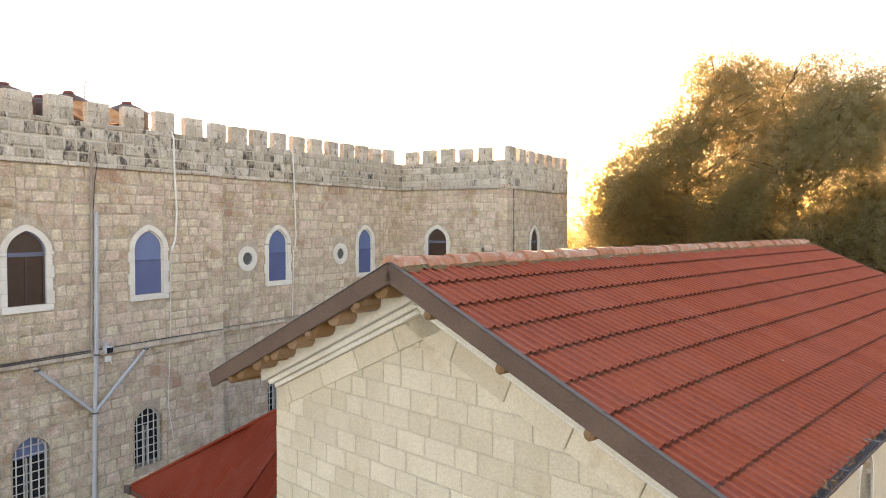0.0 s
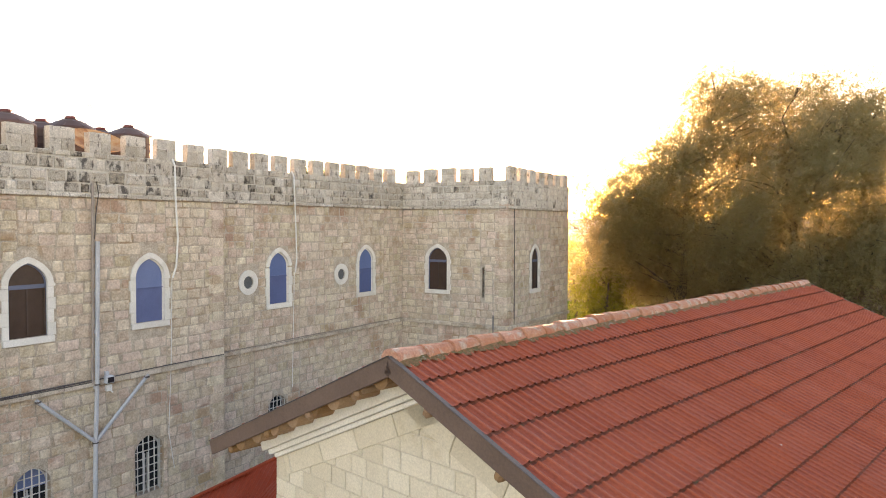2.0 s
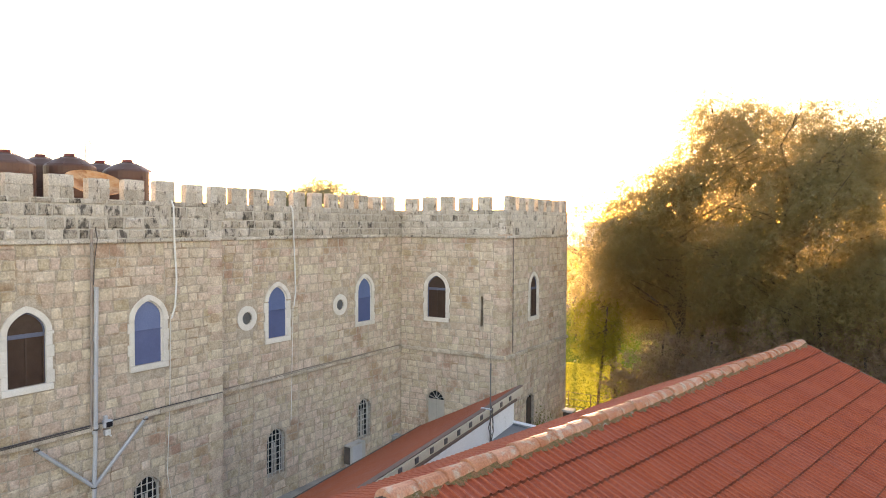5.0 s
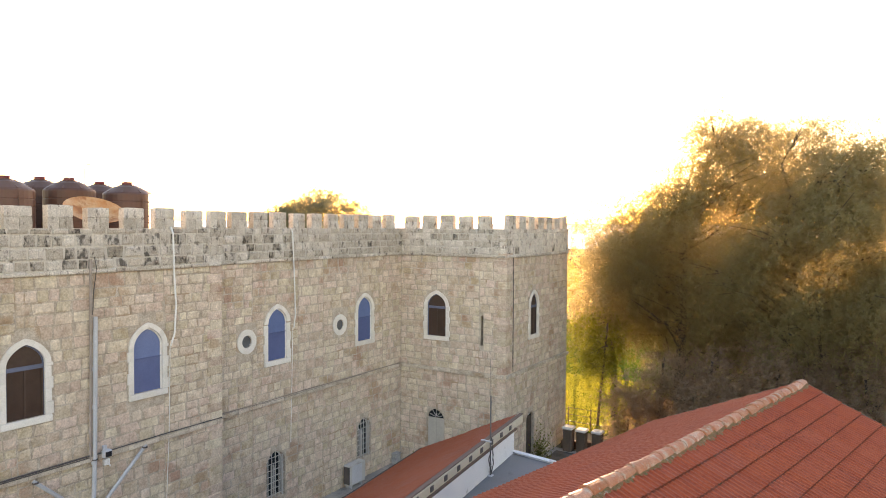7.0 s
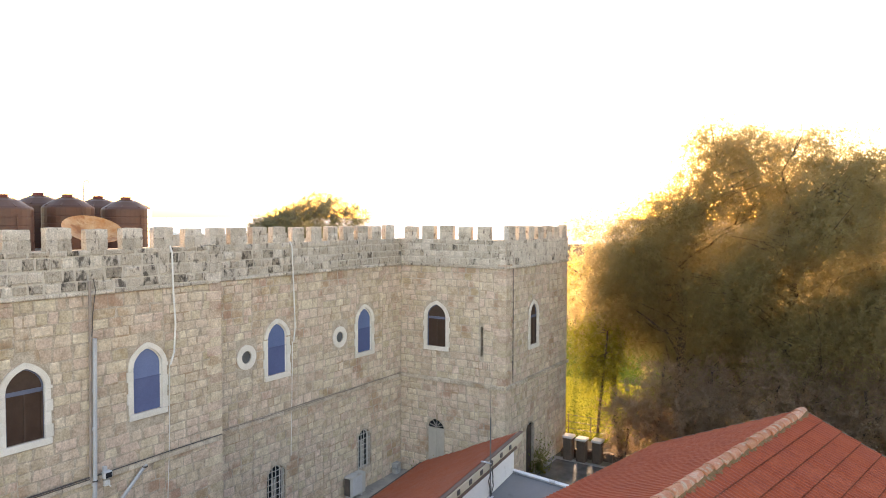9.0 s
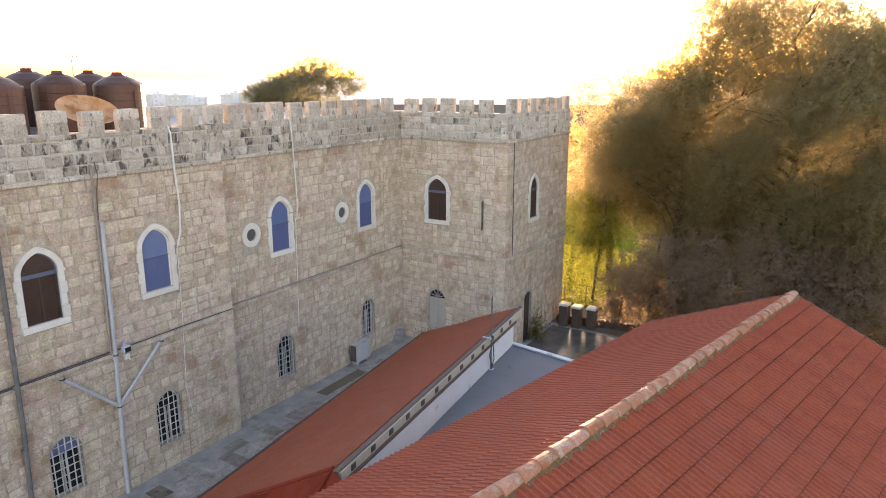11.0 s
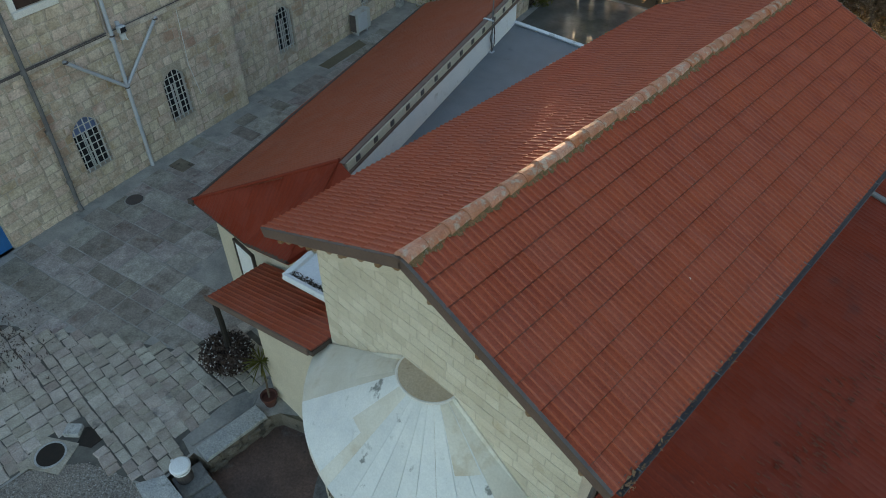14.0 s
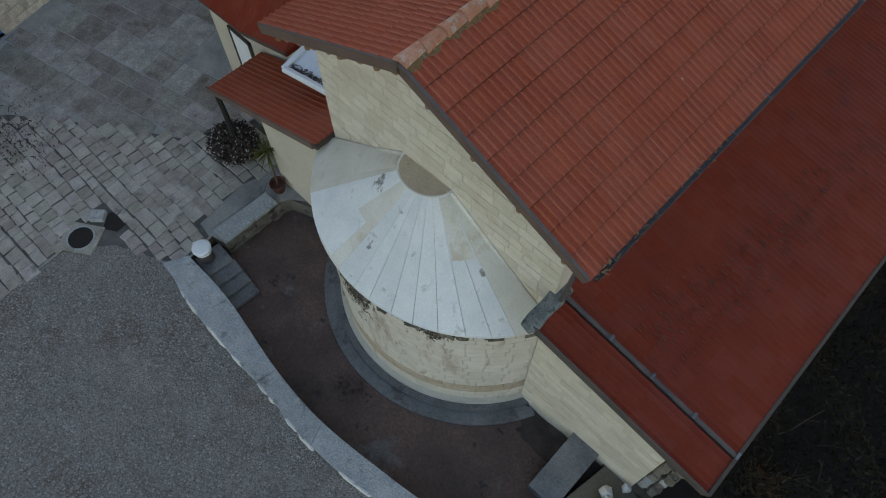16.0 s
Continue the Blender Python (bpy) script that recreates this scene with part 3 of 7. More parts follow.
part("wet_paving", prism([(5.2, 8.6), (10.3, 7.4), (10.35, 17.1), (5.1, 17.2)], 0.001, 0.005), WET, yard, "damp dark paving by the gate posts")
pit = part("pit_floor", prism([(x, y) for x, y in PIT_EDGE], PIT_FLOOR - 0.1, PIT_FLOOR), PIT, label="damp dark paved floor of the sunken passage round the apse", kind="structure")
tagged(pit, "", "floor")
bm = bmesh.new()
loop = PIT_EDGE
for i in range(len(loop)):
    (ax, ay), (bx, by) = loop[i], loop[(i + 1) % len(loop)]
    vs = [bm.verts.new(p) for p in ((ax, ay, PIT_FLOOR), (bx, by, PIT_FLOOR), (bx, by, 0.0), (ax, ay, 0.0))]
    bm.faces.new(vs)
tagged(part("wall_pit", bm, PITWALL, label="rough stone retaining wall of the sunken passage", kind="structure"), "", "wall")
lawn = tagged(part("lawn", prism([(-4, 20.6), (13, 20.6), (26, 60), (-22, 60)], -0.02, 0.01), GRASS, label="sunlit yellow-green lawn beyond the gate posts", kind="structure"), "", "lawn")

# ---- the crenellated building ----
fort = thing("stone_building", "old crenellated limestone building with arched windows and roof tanks", "building")
FACE_A = pose(0, 0, 0, 0, 0, 90)            # local x is world y, outwards is world +x
FACE_B = pose(-0.30, 0, 0, 0, 0, 90)
FACE_E = pose(0, 12.35, 0)
FACE_S = pose(4.82, 0, 0, 0, 0, 90)
SILL, SPRING, TOP = 5.66, 6.95, 7.46
CORNICE, CREST, MERLON = 9.08, 10.24, 10.80


def upper(c, w=0.92):
    return dict(c=c, w=w, sill=SILL, spring=SPRING, top=TOP)


def lower(c, w=0.88):
    return dict(c=c, w=w, sill=0.82, spring=2.05, top=2.46)


def eye_window(c):
    return dict(c=c, w=0.42, sill=6.27, spring=6.5, top=6.69, round=True)


SLIT = dict(c=3.75, w=0.12, sill=5.44, spring=6.6, top=6.7)
DOOR_E = dict(c=1.52, w=0.86, sill=0.0, spring=2.1, top=2.5)
DOOR_S = dict(c=14.85, w=0.8, sill=0.0, spring=2.0, top=2.3)
DOOR_A = dict(c=-7.32, w=1.1, sill=0.0, spring=2.1, top=2.5)
WALLS = [
    ("wall", FACE_A, -16.0, 2.10, [upper(-3.70), upper(-0.40), upper(-7.4), lower(-3.66), lower(-0.47), DOOR_A], lambda s, z: s > -4.9 and 4.4 < z < 9.0),
    ("wall", FACE_B, 2.10, 12.35, [upper(4.87), upper(9.76), eye_window(3.47), eye_window(8.20), lower(4.80), lower(9.75)], lambda s, z: s < 7.5 and 4.4 < z < 9.0),
    ("wall", FACE_E, -0.30, 4.82, [upper(1.55, 0.95), SLIT, DOOR_E], lambda s, z: z > 4.4),
    ("wall", FACE_S, 12.38, 19.0, [upper(15.1, 0.75), DOOR_S], lambda s, z: False),
]


def voussoirs(o, band, parent, mat, foot=True):
    """Dressed blocks round an arched opening, each a piece of its own."""
    rng = random.Random(int(o["c"] * 100) + 7)
    if o.get("round"):
        part("ring_stone", ring(o, 0.20, -0.035, 0.12), mat, parent)
        return
    z, k = o["sill"], 0
    while z < o["spring"] - 0.05:
        h = min(rng.uniform(0.24, 0.34), o["spring"] - z)
        for side in (-1, 1):
            wide = band * (1.3 if (k + (side > 0)) % 2 else 1.0)
            a, b = o["c"] + side * (o["w"] / 2 - 0.008), o["c"] + side * (o["w"] / 2 + wide)
            part("jamb_stone", box(min(a, b), max(a, b), -0.034, 0.16, z + 0.003, z + h - 0.003, 0.005), mat, parent)
        z += h
        k += 1
    inner = [p for p in outline(dict(o, w=o["w"] - 0.016, top=o["top"] - 0.008)) if p[1] >= o["spring"] - 1e-4]
    outer = [p for p in outline(dict(o, w=o["w"] + 2 * band, top=o["top"] + band)) if p[1] >= o["spring"] - 1e-4]
    n = len(inner) - 1
    steps = [round(i * n / 9) for i in range(10)]
    for a, b in zip(steps, steps[1:]):
        bm = bmesh.new()
        ring_pts = [inner[i] for i in range(a, b + 1)] + [outer[i] for i in range(b, a - 1, -1)]
        cs, cz = sum(p[0] for p in ring_pts) / len(ring_pts), sum(p[1] for p in ring_pts) / len(ring_pts)
        ring_pts = [(cs + (s - cs) * 0.985, cz + (z - cz) * 0.985) for s, z in ring_pts]
        f = [bm.verts.new((s, -0.04, z)) for s, z in ring_pts]
        g = [bm.verts.new((s, 0.16, z)) for s, z in ring_pts]
        bm.faces.new(f)
        bm.faces.new(g[::-1])
        for i in range(len(f)):
            j = (i + 1) % len(f)
            bm.faces.new((f[i], g[i], g[j], f[j]))
        part("arch_stone", bm, mat, parent)
    if foot:
        w = o["w"] / 2 + band
        part("sill", box(o["c"] - w, o["c"] + w, -0.07, 0.16, o["sill"] - 0.17, o["sill"] - 0.003, 0.012), mat, parent)


def shutter_window(o, face, brown=False):
    w = part("window", ring(o, -0.004, 0.03, 0.15, inner=0.045), BLUEGREY if brown else PALE, fort, at=face,
             label="arched window with brown shutters in a white stone surround" if brown else "arched window with a blue blind in a white stone surround")
    mid = o["sill"] + (0.68 if brown else 0.53) * (o["top"] - o["sill"])
    part("upper_panel", panel(dict(o, sill=mid - 0.03), 0.03, 0.05, 0.08), BROWNPANE if brown else BLUE_LIGHT, w)
    # lower half of the blue blind is painted darker for its shadow
    part("lower_panel", box(o["c"] - o["w"] / 2 + 0.03, o["c"] + o["w"] / 2 - 0.03, 0.046, 0.076, o["sill"] + 0.005, mid), BROWNPANE if brown else BLUE, w)
    part("transom", box(o["c"] - o["w"] / 2 + 0.03, o["c"] + o["w"] / 2 - 0.03, 0.02, 0.045, mid - (0.05 if brown else 0.012), mid + (0.05 if brown else 0.012)), BLUEGREY if brown else BLUE, w)
    if brown:
        part("stile", box(o["c"] + o["w"] / 2 - 0.07, o["c"] + o["w"] / 2 - 0.03, 0.02, 0.044, o["sill"] + 0.02, mid), BROWNPANE, w)
        part("stile", box(o["c"] - 0.02, o["c"] + 0.02, 0.03, 0.044, o["sill"] + 0.02, mid - 0.05), BROWNPANE, w)
    voussoirs(o, 0.145, w, PALE)


def grille_window(o, face, fan=False):
    w = part("window", ring(o, -0.004, 0.16, 0.22, inner=0.04), IRON, fort, at=face, label="low arched window behind a pale iron grille")
    part("pane", panel(o, 0.02, 0.20, 0.215), DARK, w)
    if fan:
        part("tympanum", panel(dict(o, sill=o["spring"] - 0.15), 0.03, 0.185, 0.198), BLUE_LIGHT, w, "pale blue painted board")
    for i in range(5):
        s = o["c"] + (i - 2) * o["w"] / 5
        top = o["sill"]
        while top < o["top"] and arch_half(o["w"], o["spring"], o["top"], top) > abs(s - o["c"]) + 0.01:
            top += 0.01
        part("bar", box(s - 0.011, s + 0.011, 0.02, 0.045, o["sill"], top), IRON, w)
    for i in range(7):
        z = o["sill"] + 0.1 + i * 0.22
        h = arch_half(o["w"], o["spring"], o["top"], z)
        if z < o["top"] - 0.05:
            part("bar", box(o["c"] - h, o["c"] + h, 0.046, 0.064, z - 0.011, z + 0.011), IRON, w)
    for s in (-0.25, 0.25):
        part("rail", box(o["c"] + s * 0.2 - 0.02, o["c"] + s * 0.2 + 0.02, 0.15, 0.19, o["sill"], o["sill"] + 1.1), IRON, w)


rng = random.Random(11)
for name, face, s0, s1, opens, near in WALLS:
    wall = part(name, pierced_wall(s0, s1, -0.3, CREST, 0.5, opens), MORTAR, fort, "mortared limestone wall", at=face)

    def blocked(z0, z1, opens=opens):
        out = []
        for o in opens:
            band = 0.22 if o.get("round") else (0.0 if o["w"] < 0.2 else 0.19 if o["sill"] > 5 else 0.02)
            lo, hi = o["sill"] - (0.18 if o["sill"] > 5 and not o.get("round") else 0) - (band if o.get("round") else 0), o["top"] + band
            if z1 > lo + 0.03 and z0 < hi - 0.03:
                if o.get("round"):
                    h = o["w"] / 2 + band
                else:
                    h = max(arch_half(o["w"] + 2 * band, o["spring"], o["top"] + band, max(z0, o["sill"])), 0.08)
                out.append((o["c"] - h, o["c"] + h))
        return out

    body, a = [], s0
    while a < s1 - 0.01:
        b = a + rng.uniform(1.1, 2.4)
        b = s1 if s1 - b < 0.8 else b
        for z0, z1 in ((-0.05, 4.17), (4.33, CORNICE)):
            body += courses(a, b, z0, z1, rng.uniform(0.25, 0.33), rng.uniform(0.32, 0.50), 0.006, rng, blocked)
        a = b
    lay_stones(body, Matrix(), STONE_ONE, STONE, wall, rng, 0.021, near)
    for z, h, d in ((4.18, 0.14, 0.12), (CORNICE + 0.005, 0.10, 0.085)):
        s = s0
        while s < s1 - 0.05:
            w = min(rng.uniform(0.7, 1.1), s1 - s)
            part("course_stone", box(s + 0.006, s + w - 0.006, -d, 0.02, z + rng.uniform(-.006, .006), z + h, 0.012), MORTAR if z < 5 else PARAPET, wall)
            s += w
    part("parapet_bed", box(s0, s1, -0.006, 0.0, CORNICE + 0.11, CREST - 0.002), PARAPET_JOINT, wall, "pale mortar of the parapet")
    top = courses(s0, s1, CORNICE + 0.115, CREST, 0.285, 0.38, 0.014, rng)
    first, pitch = {"A": (-1.18 - 0.995 * 14, 0.995), "B": (2.03, 0.93), "E": (-0.12, 0.90), "S": (12.6, 0.95)}["ABES"[[FACE_A, FACE_B, FACE_E, FACE_S].index(face)]]
    # water running off the gaps between merlons blackens the stones below them
    wet = [q for q in top if (q[0] - first) % pitch > 0.56 and rng.random() < (0.7 if face is FACE_A else 0.25)]
    lay_stones(wet, Matrix.Translation((0, -0.005, 0)), PARAPET_BLACK, PARAPET_BLACK, wall, rng, 0.03, lambda s, z: True, [rough_base(k, 0.10, 0.12) for k in range(91, 95)], "parapet_stone")
    top = [q for q in top if q not in wet]
    lay_stones(top, Matrix.Translation((0, -0.005, 0)), PARAPET, PARAPET, wall, rng, 0.035, lambda s, z: -4.5 < s < 8, [rough_base(k, 0.10, 0.10) for k in range(81, 87)], "parapet_stone")
    # merlons, each of two rough courses
    s = first
    while s < s1 - 0.45:
        w = rng.uniform(0.60, 0.66)
        half = w * rng.uniform(0.4, 0.6)
        tall = MERLON + rng.uniform(-.03, .03)
        m = part("merlon", rough_box(s + 0.01, s + w - 0.01, 0.0, 0.24, CREST - 0.02, tall, s, 0.018), PARAPET, fort, "weathered stone merlon with dark lichen stains", at=face)
        for a, b in ((0, half), (half, w)):
            part("merlon_stone", rough_box(s + a + 0.008, s + b - 0.008, -0.018, 0.03, CREST - 0.02, CREST + 0.28, s + a, 0.014, 3), PARAPET, m)
        part("merlon_stone", rough_box(s + 0.01, s + w - 0.01, -0.020, 0.03, CREST + 0.287, tall - 0.012, s + 3, 0.014, 3), PARAPET, m)
        s += (0.83 if face is FACE_B and s < 2.1 else pitch) + rng.uniform(-.02, .02)
    for o in opens:
        if o.get("round"):
            w = part("round_window", panel(o, 0.005, 0.03, 0.06), LEAD, fort, "small round window in a white stone ring", at=face)
            voussoirs(o, 0.2, w, PALE)
        elif o is SLIT:
            part("slit", panel(o, 0.0, 0.2, 0.24), DARK, fort, "narrow dark slit in the wall", at=face)
        elif o in (DOOR_E, DOOR_S, DOOR_A):
            kind = BLUEDOOR if o is DOOR_A else TIMBER if o is DOOR_S else FADED
            d = part("door", box(o["c"] - o["w"] / 2, o["c"] + o["w"] / 2, 0.12, 0.17, 0, 2.08), kind, fort, "bright blue steel door" if o is DOOR_A else "faded door under an arched fanlight", at=face)
            part("fanlight", panel(dict(o, sill=2.1), 0.0, 0.14, 0.16), DARK, d)
            for k in range(5):
                a = math.pi * (k + 0.5) / 5
                part("fan_bar", box(-0.008, 0.008, 0.10, 0.125, 0.04, 0.36), IRON, d, at=Matrix.Translation((o["c"], 0, 2.12)) @ Matrix.Rotation(a - math.pi / 2, 4, "Y"))
            part("door_rail", box(o["c"] - 0.03, o["c"] + 0.03, 0.10, 0.12, 0.02, 2.06), kind, d)
        elif o["sill"] > 5:
            shutter_window(o, face, brown=o["c"] < -2 or face is FACE_E or face is FACE_S)
        else:
            grille_window(o, face, fan=abs(o["c"] + 3.66) < 0.1)

# quoins where the wall steps back, roof terrace and the building's far sides
part("wall", box(-0.56, -0.5, -16, 2.3, 0, CREST), MORTAR, fort)
step = part("buttress", box(-0.30, 0.03, 1.78, 2.16, -0.1, CREST, 0.02), STONE_ONE, fort, "stone edge where the wall steps back")
z = 0.0
while z < CREST - 0.1:
    part("quoin", box(-0.30, 0.045, 1.74 - (0.12 if int(z * 3.5) % 2 else 0), 2.175, z + 0.008, min(z + 0.28, CREST), 0.015), STONE_ONE if z < CORNICE else PARAPET, step)
    z += 0.285
for z in [k * 0.29 for k in range(35)]:
    k = int(round(z / 0.29)) % 2
    part("quoin", box(4.82 - (0.34 if k else 0.52), 4.865, 12.305, 12.35 + (0.52 if k else 0.34), z + 0.006, z + 0.284, 0.014), STONE_ONE if z < CORNICE else PARAPET, fort)
part("terrace", prism([(-0.45, -16), (-0.6, 12.7), (4.4, 12.8), (4.4, 19), (-14, 19), (-14, -16)], 9.5, 9.62), CONCRETE, fort)
part("rear_wall", prism([(-14, -16), (-13.7, -16), (-13.7, 19), (-14, 19)], 0, 10.2), MORTAR, fort)
part("side_wall", prism([(-14, 18.7), (4.8, 18.7), (4.8, 19), (-14, 19)], 0, 9.9), MORTAR, fort)
part("side_wall", prism([(-14, -16), (-0.5, -16), (-0.5, -15.7), (-14, -15.7)], 0, 10.2), MORTAR, fort)

# ---- the church ----
church = thing("church", "cream ashlar church with a red tiled gable roof and round apse", "church", CH)
APEX, LEN = 7.312, 11.0
REACH = {-1: (3.05, 5.925), 1: (3.0, 6.02)}      # each slope: half width and height of its eave
WL, WV, WU = 2.35, 2.5, 0.40             # walls: reach to either side of the ridge, and the east gable's plane
SLOPES = {k: math.atan2(APEX - e, h) for k, (h, e) in REACH.items()}


def roof_z(v):
    return APEX - abs(v) * math.tan(SLOPES[1 if v > 0 else -1])


# gable wall with thickness
gable = bmesh.new()
pts = [(-WL, -1.0), (WV, -1.0), (WV, roof_z(WV) - 0.16), (0, APEX - 0.16), (-WL, roof_z(-WL) - 0.16)]
f = [gable.verts.new((v, WU, z)) for v, z in pts]
b = [gable.verts.new((v, WU + 0.5, z)) for v, z in pts]
gable.faces.new(f)
gable.faces.new(b[::-1])
for i in range(5):
    gable.faces.new((f[i], b[i], b[(i + 1) % 5], f[(i + 1) % 5]))
gable = part("gable_wall", gable, JOINT, church, "ashlar gable wall")
rng = random.Random(5)
blocks, z = [], 3.3
while z < 6.9:
    h = 0.192
    hw = min(WV, (APEX - 0.66 - z) / math.tan(SLOPES[1]))
    lw = min(WL, (APEX - 0.66 - z) / math.tan(SLOPES[-1]))
    if hw > 0.2:
        s = -lw - rng.uniform(0, 0.2) if lw < WL else -lw
        while s < hw - 0.05:
            w = rng.uniform(0.22, 0.42)
            if hw - s - w < 0.16:
                w = hw - s
            lo = max(s, -lw)
            blocks.append(((lo + s + w) / 2, z + h / 2, s + w - lo - 0.010, h - 0.010))
            s += w
    z += h
lay_stones(blocks, Matrix.Translation((0, WU, 0)), ASHLAR, ASHLAR, gable, rng, 0.011, lambda s, z: True, [stone_base(0.035), rough_base(31, 0.035, 0.02), rough_base(32, 0.035, 0.02)], "ashlar_block")
# raking band of ashlar, then a stepped white moulding under the soffit
for side in (-1, 1):
    SLOPE = SLOPES[side]
    L = (WV if side > 0 else WL) / math.cos(SLOPE)
    s = 0.0
    while s < L:
        w = min(0.62, L - s)
        a, b2 = (s, s + w) if side > 0 else (-s - w, -s)
        part("band_block", box(a + 0.004, b2 - 0.004, -0.028, 0.03, -0.665 * math.cos(SLOPE), -0.432 * math.cos(SLOPE), 0.006), ASHLAR, gable, at=Matrix.Translation((0, WU, APEX)) @ Matrix.Rotation(side * SLOPE, 4, "Y"))
        s += w
    for k, (lo, hi, out) in enumerate(((-0.43, -0.375, 0.07), (-0.375, -0.31, 0.115), (-0.31, -0.13, 0.17))):
        a, b2 = (0, L + 0.10 + 0.03 * k) if side > 0 else (-L - 0.10 - 0.03 * k, 0)
        part("rake_moulding", box(a, b2, -out, 0.04, lo * math.cos(SLOPE), hi * math.cos(SLOPE) - 0.002, 0.008), PALE, gable, "white stepped stone moulding",
             at=Matrix.Translation((0, WU, APEX)) @ Matrix.Rotation(side * SLOPE, 4, "Y"))
# side walls
part("side_wall", box(-WL, -WL + 0.45, WU + 0.5, LEN - 0.3, -1, roof_z(-WL) - 0.15), ASHLAR, church, "ashlar side wall")
clere = [dict(c=u, w=0.56, sill=4.42, spring=4.95, top=5.27) for u in (2.2, 4.5, 6.8, 9.1)]
part("clerestory_wall", pierced_wall(WU + 0.5, LEN - 0.3, -1, roof_z(WV) - 0.15, 0.45, clere), ASHLAR, church, "ashlar wall with small arched windows", at=pose(WV, 0, 0, 0, 0, 90))
for o in clere:
    w = part("window", panel(o, 0.01, 0.12, 0.15), RAKE, church, "small arched clerestory window", at=pose(WV, 0, 0, 0, 0, 90))
    part("surround", ring(o, 0.035, -0.02, 0.05), PALE, w)
part("gable_wall", prism([(-WV, LEN - 0.3), (WV, LEN - 0.3), (WV, LEN - 0.05), (-WV, LEN - 0.05)], -1, 5.92), ASHLAR, church)
bm = bmesh.new()
f = [bm.verts.new(p) for p in ((-WV, LEN - 0.06, 5.85), (WV, LEN - 0.06, 5.85), (0, LEN - 0.06, APEX - 0.15))]
b = [bm.verts.new((v.co.x, LEN - 0.3, v.co.z)) for v in f]
bm.faces.new(f)
bm.faces.new(b[::-1])
for i in range(3):
    bm.faces.new((f[i], b[i], b[(i + 1) % 3], f[(i + 1) % 3]))
part("gable_wall", bm, ASHLAR, church)

# interlocking clay tile: a raised roll beside a shallow pan, a thick lower lip
EXPO, COLW = 0.372, 0.2165
TILE_BASE_V, TILE_BASE_F = [], []
prof = [(.000, .008), (.008, .018), (.019, .023), (.032, .018), (.040, .006), (.074, .000), (.104, .006), (.113, .018), (.125, .023), (.138, .018), (.147, .006), (.182, .000), (.213, .006), (.219, .009)]
for y, lift in ((0.0, 0.0), (0.040, 0.002), (EXPO * 0.9, 0.019), (EXPO + 0.024, 0.026)):
    TILE_BASE_V += [(x, -y, h + lift) for x, h in prof]
TILE_BASE_V += [(x, -(EXPO - 0.01), h - 0.012) for x, h in prof]
TILE_BASE_M = []
n = len(prof)
for i in range(n - 1):
    for k in range(4):
        TILE_BASE_F.append((k * n + i, (k + 1) * n + i, (k + 1) * n + i + 1, k * n + i + 1))
        # 2: lip and strip below it, dirt plus painted course shadow
        TILE_BASE_M.append(2 if k in (0, 3) else 1 if i in (1, 2, 7, 8) else 0)
TILE_BASE = (TILE_BASE_V, TILE_BASE_F, TILE_BASE_M)


def tile_field(origin, along, down, length, run, rng, keep=None, expo=EXPO):
    """Poses of tiles over a slope: along the eave and down the fall, from the upper corner."""
    a, d = Vector(along).normalized(), Vector(down).normalized()
    nrm = a.cross(-d).normalized()
    if nrm.z < 0:
        nrm = -nrm
    cols, rows = max(1, round(length / COLW)), max(1, round(run / expo))
    cw, rh = length / cols / COLW, run / rows / EXPO
    out = []
    base_rot = Matrix((a, -d, nrm)).transposed()
    flip = base_rot.determinant() < 0
    for r in range(rows):
        for c in range(cols):
            p = Vector(origin) + a * (c * length / cols) + d * (r * run / rows) + nrm * rng.uniform(-.0015, .0015)
            if keep and not keep(p + a * (length / cols / 2) + d * (run / rows / 2)):
                continue
            m = Matrix((a * cw, -d * rh, nrm)).transposed().to_4x4()
            m.translation = p
            out.append((r, c, m @ Matrix.Rotation(rng.uniform(-.005, .005), 4, "Z")))
    return out


rng = random.Random(3)
deck = bmesh.new()
for side in (-1, 1):
    HALF, EAVE = REACH[side]
    pts = [(0, 0, APEX - 0.03), (0, LEN, APEX - 0.03), (side * HALF, LEN, EAVE - 0.03), (side * HALF, 0, EAVE - 0.03)]
    hi = [deck.verts.new(p) for p in pts]
    lo = [deck.verts.new((p[0], p[1], p[2] - 0.07)) for p in pts]
    deck.faces.new(hi)
    deck.faces.new(lo[::-1])
    for i in range(4):
        deck.faces.new((hi[i], lo[i], lo[(i + 1) % 4], hi[(i + 1) % 4]))
roof = part("roof", deck, RAFTER, church, "red interlocking clay tile roof")
tile_me = base_mesh("roof_tile", TILE_BASE, TILE, TILE_ROLL, TILE_EDGE)
rest, count = [], 0
for side in (1, -1):
    SLOPE = SLOPES[side]
    RUN = REACH[side][0] / math.cos(SLOPE)
    down = (side * math.cos(SLOPE), 0, -math.sin(SLOPE))
    origin, along = ((0, LEN, APEX), (0, -1, 0)) if side > 0 else ((0, 0, APEX), (0, 1, 0))
    for r, c, m in tile_field(origin, along, down, LEN, RUN, rng):
        if side > 0 and m.translation.y < 6.8 and count < 300:
            count += 1
            part("roof_tile", tile_me, None, roof, at=m)
        else:
            rest.append(m)
part("tile_field", stamp("tile_field", TILE_BASE, rest, (TILE_MANY, TILE_ROLL, TILE_EDGE)), None, roof, kind="stuff")
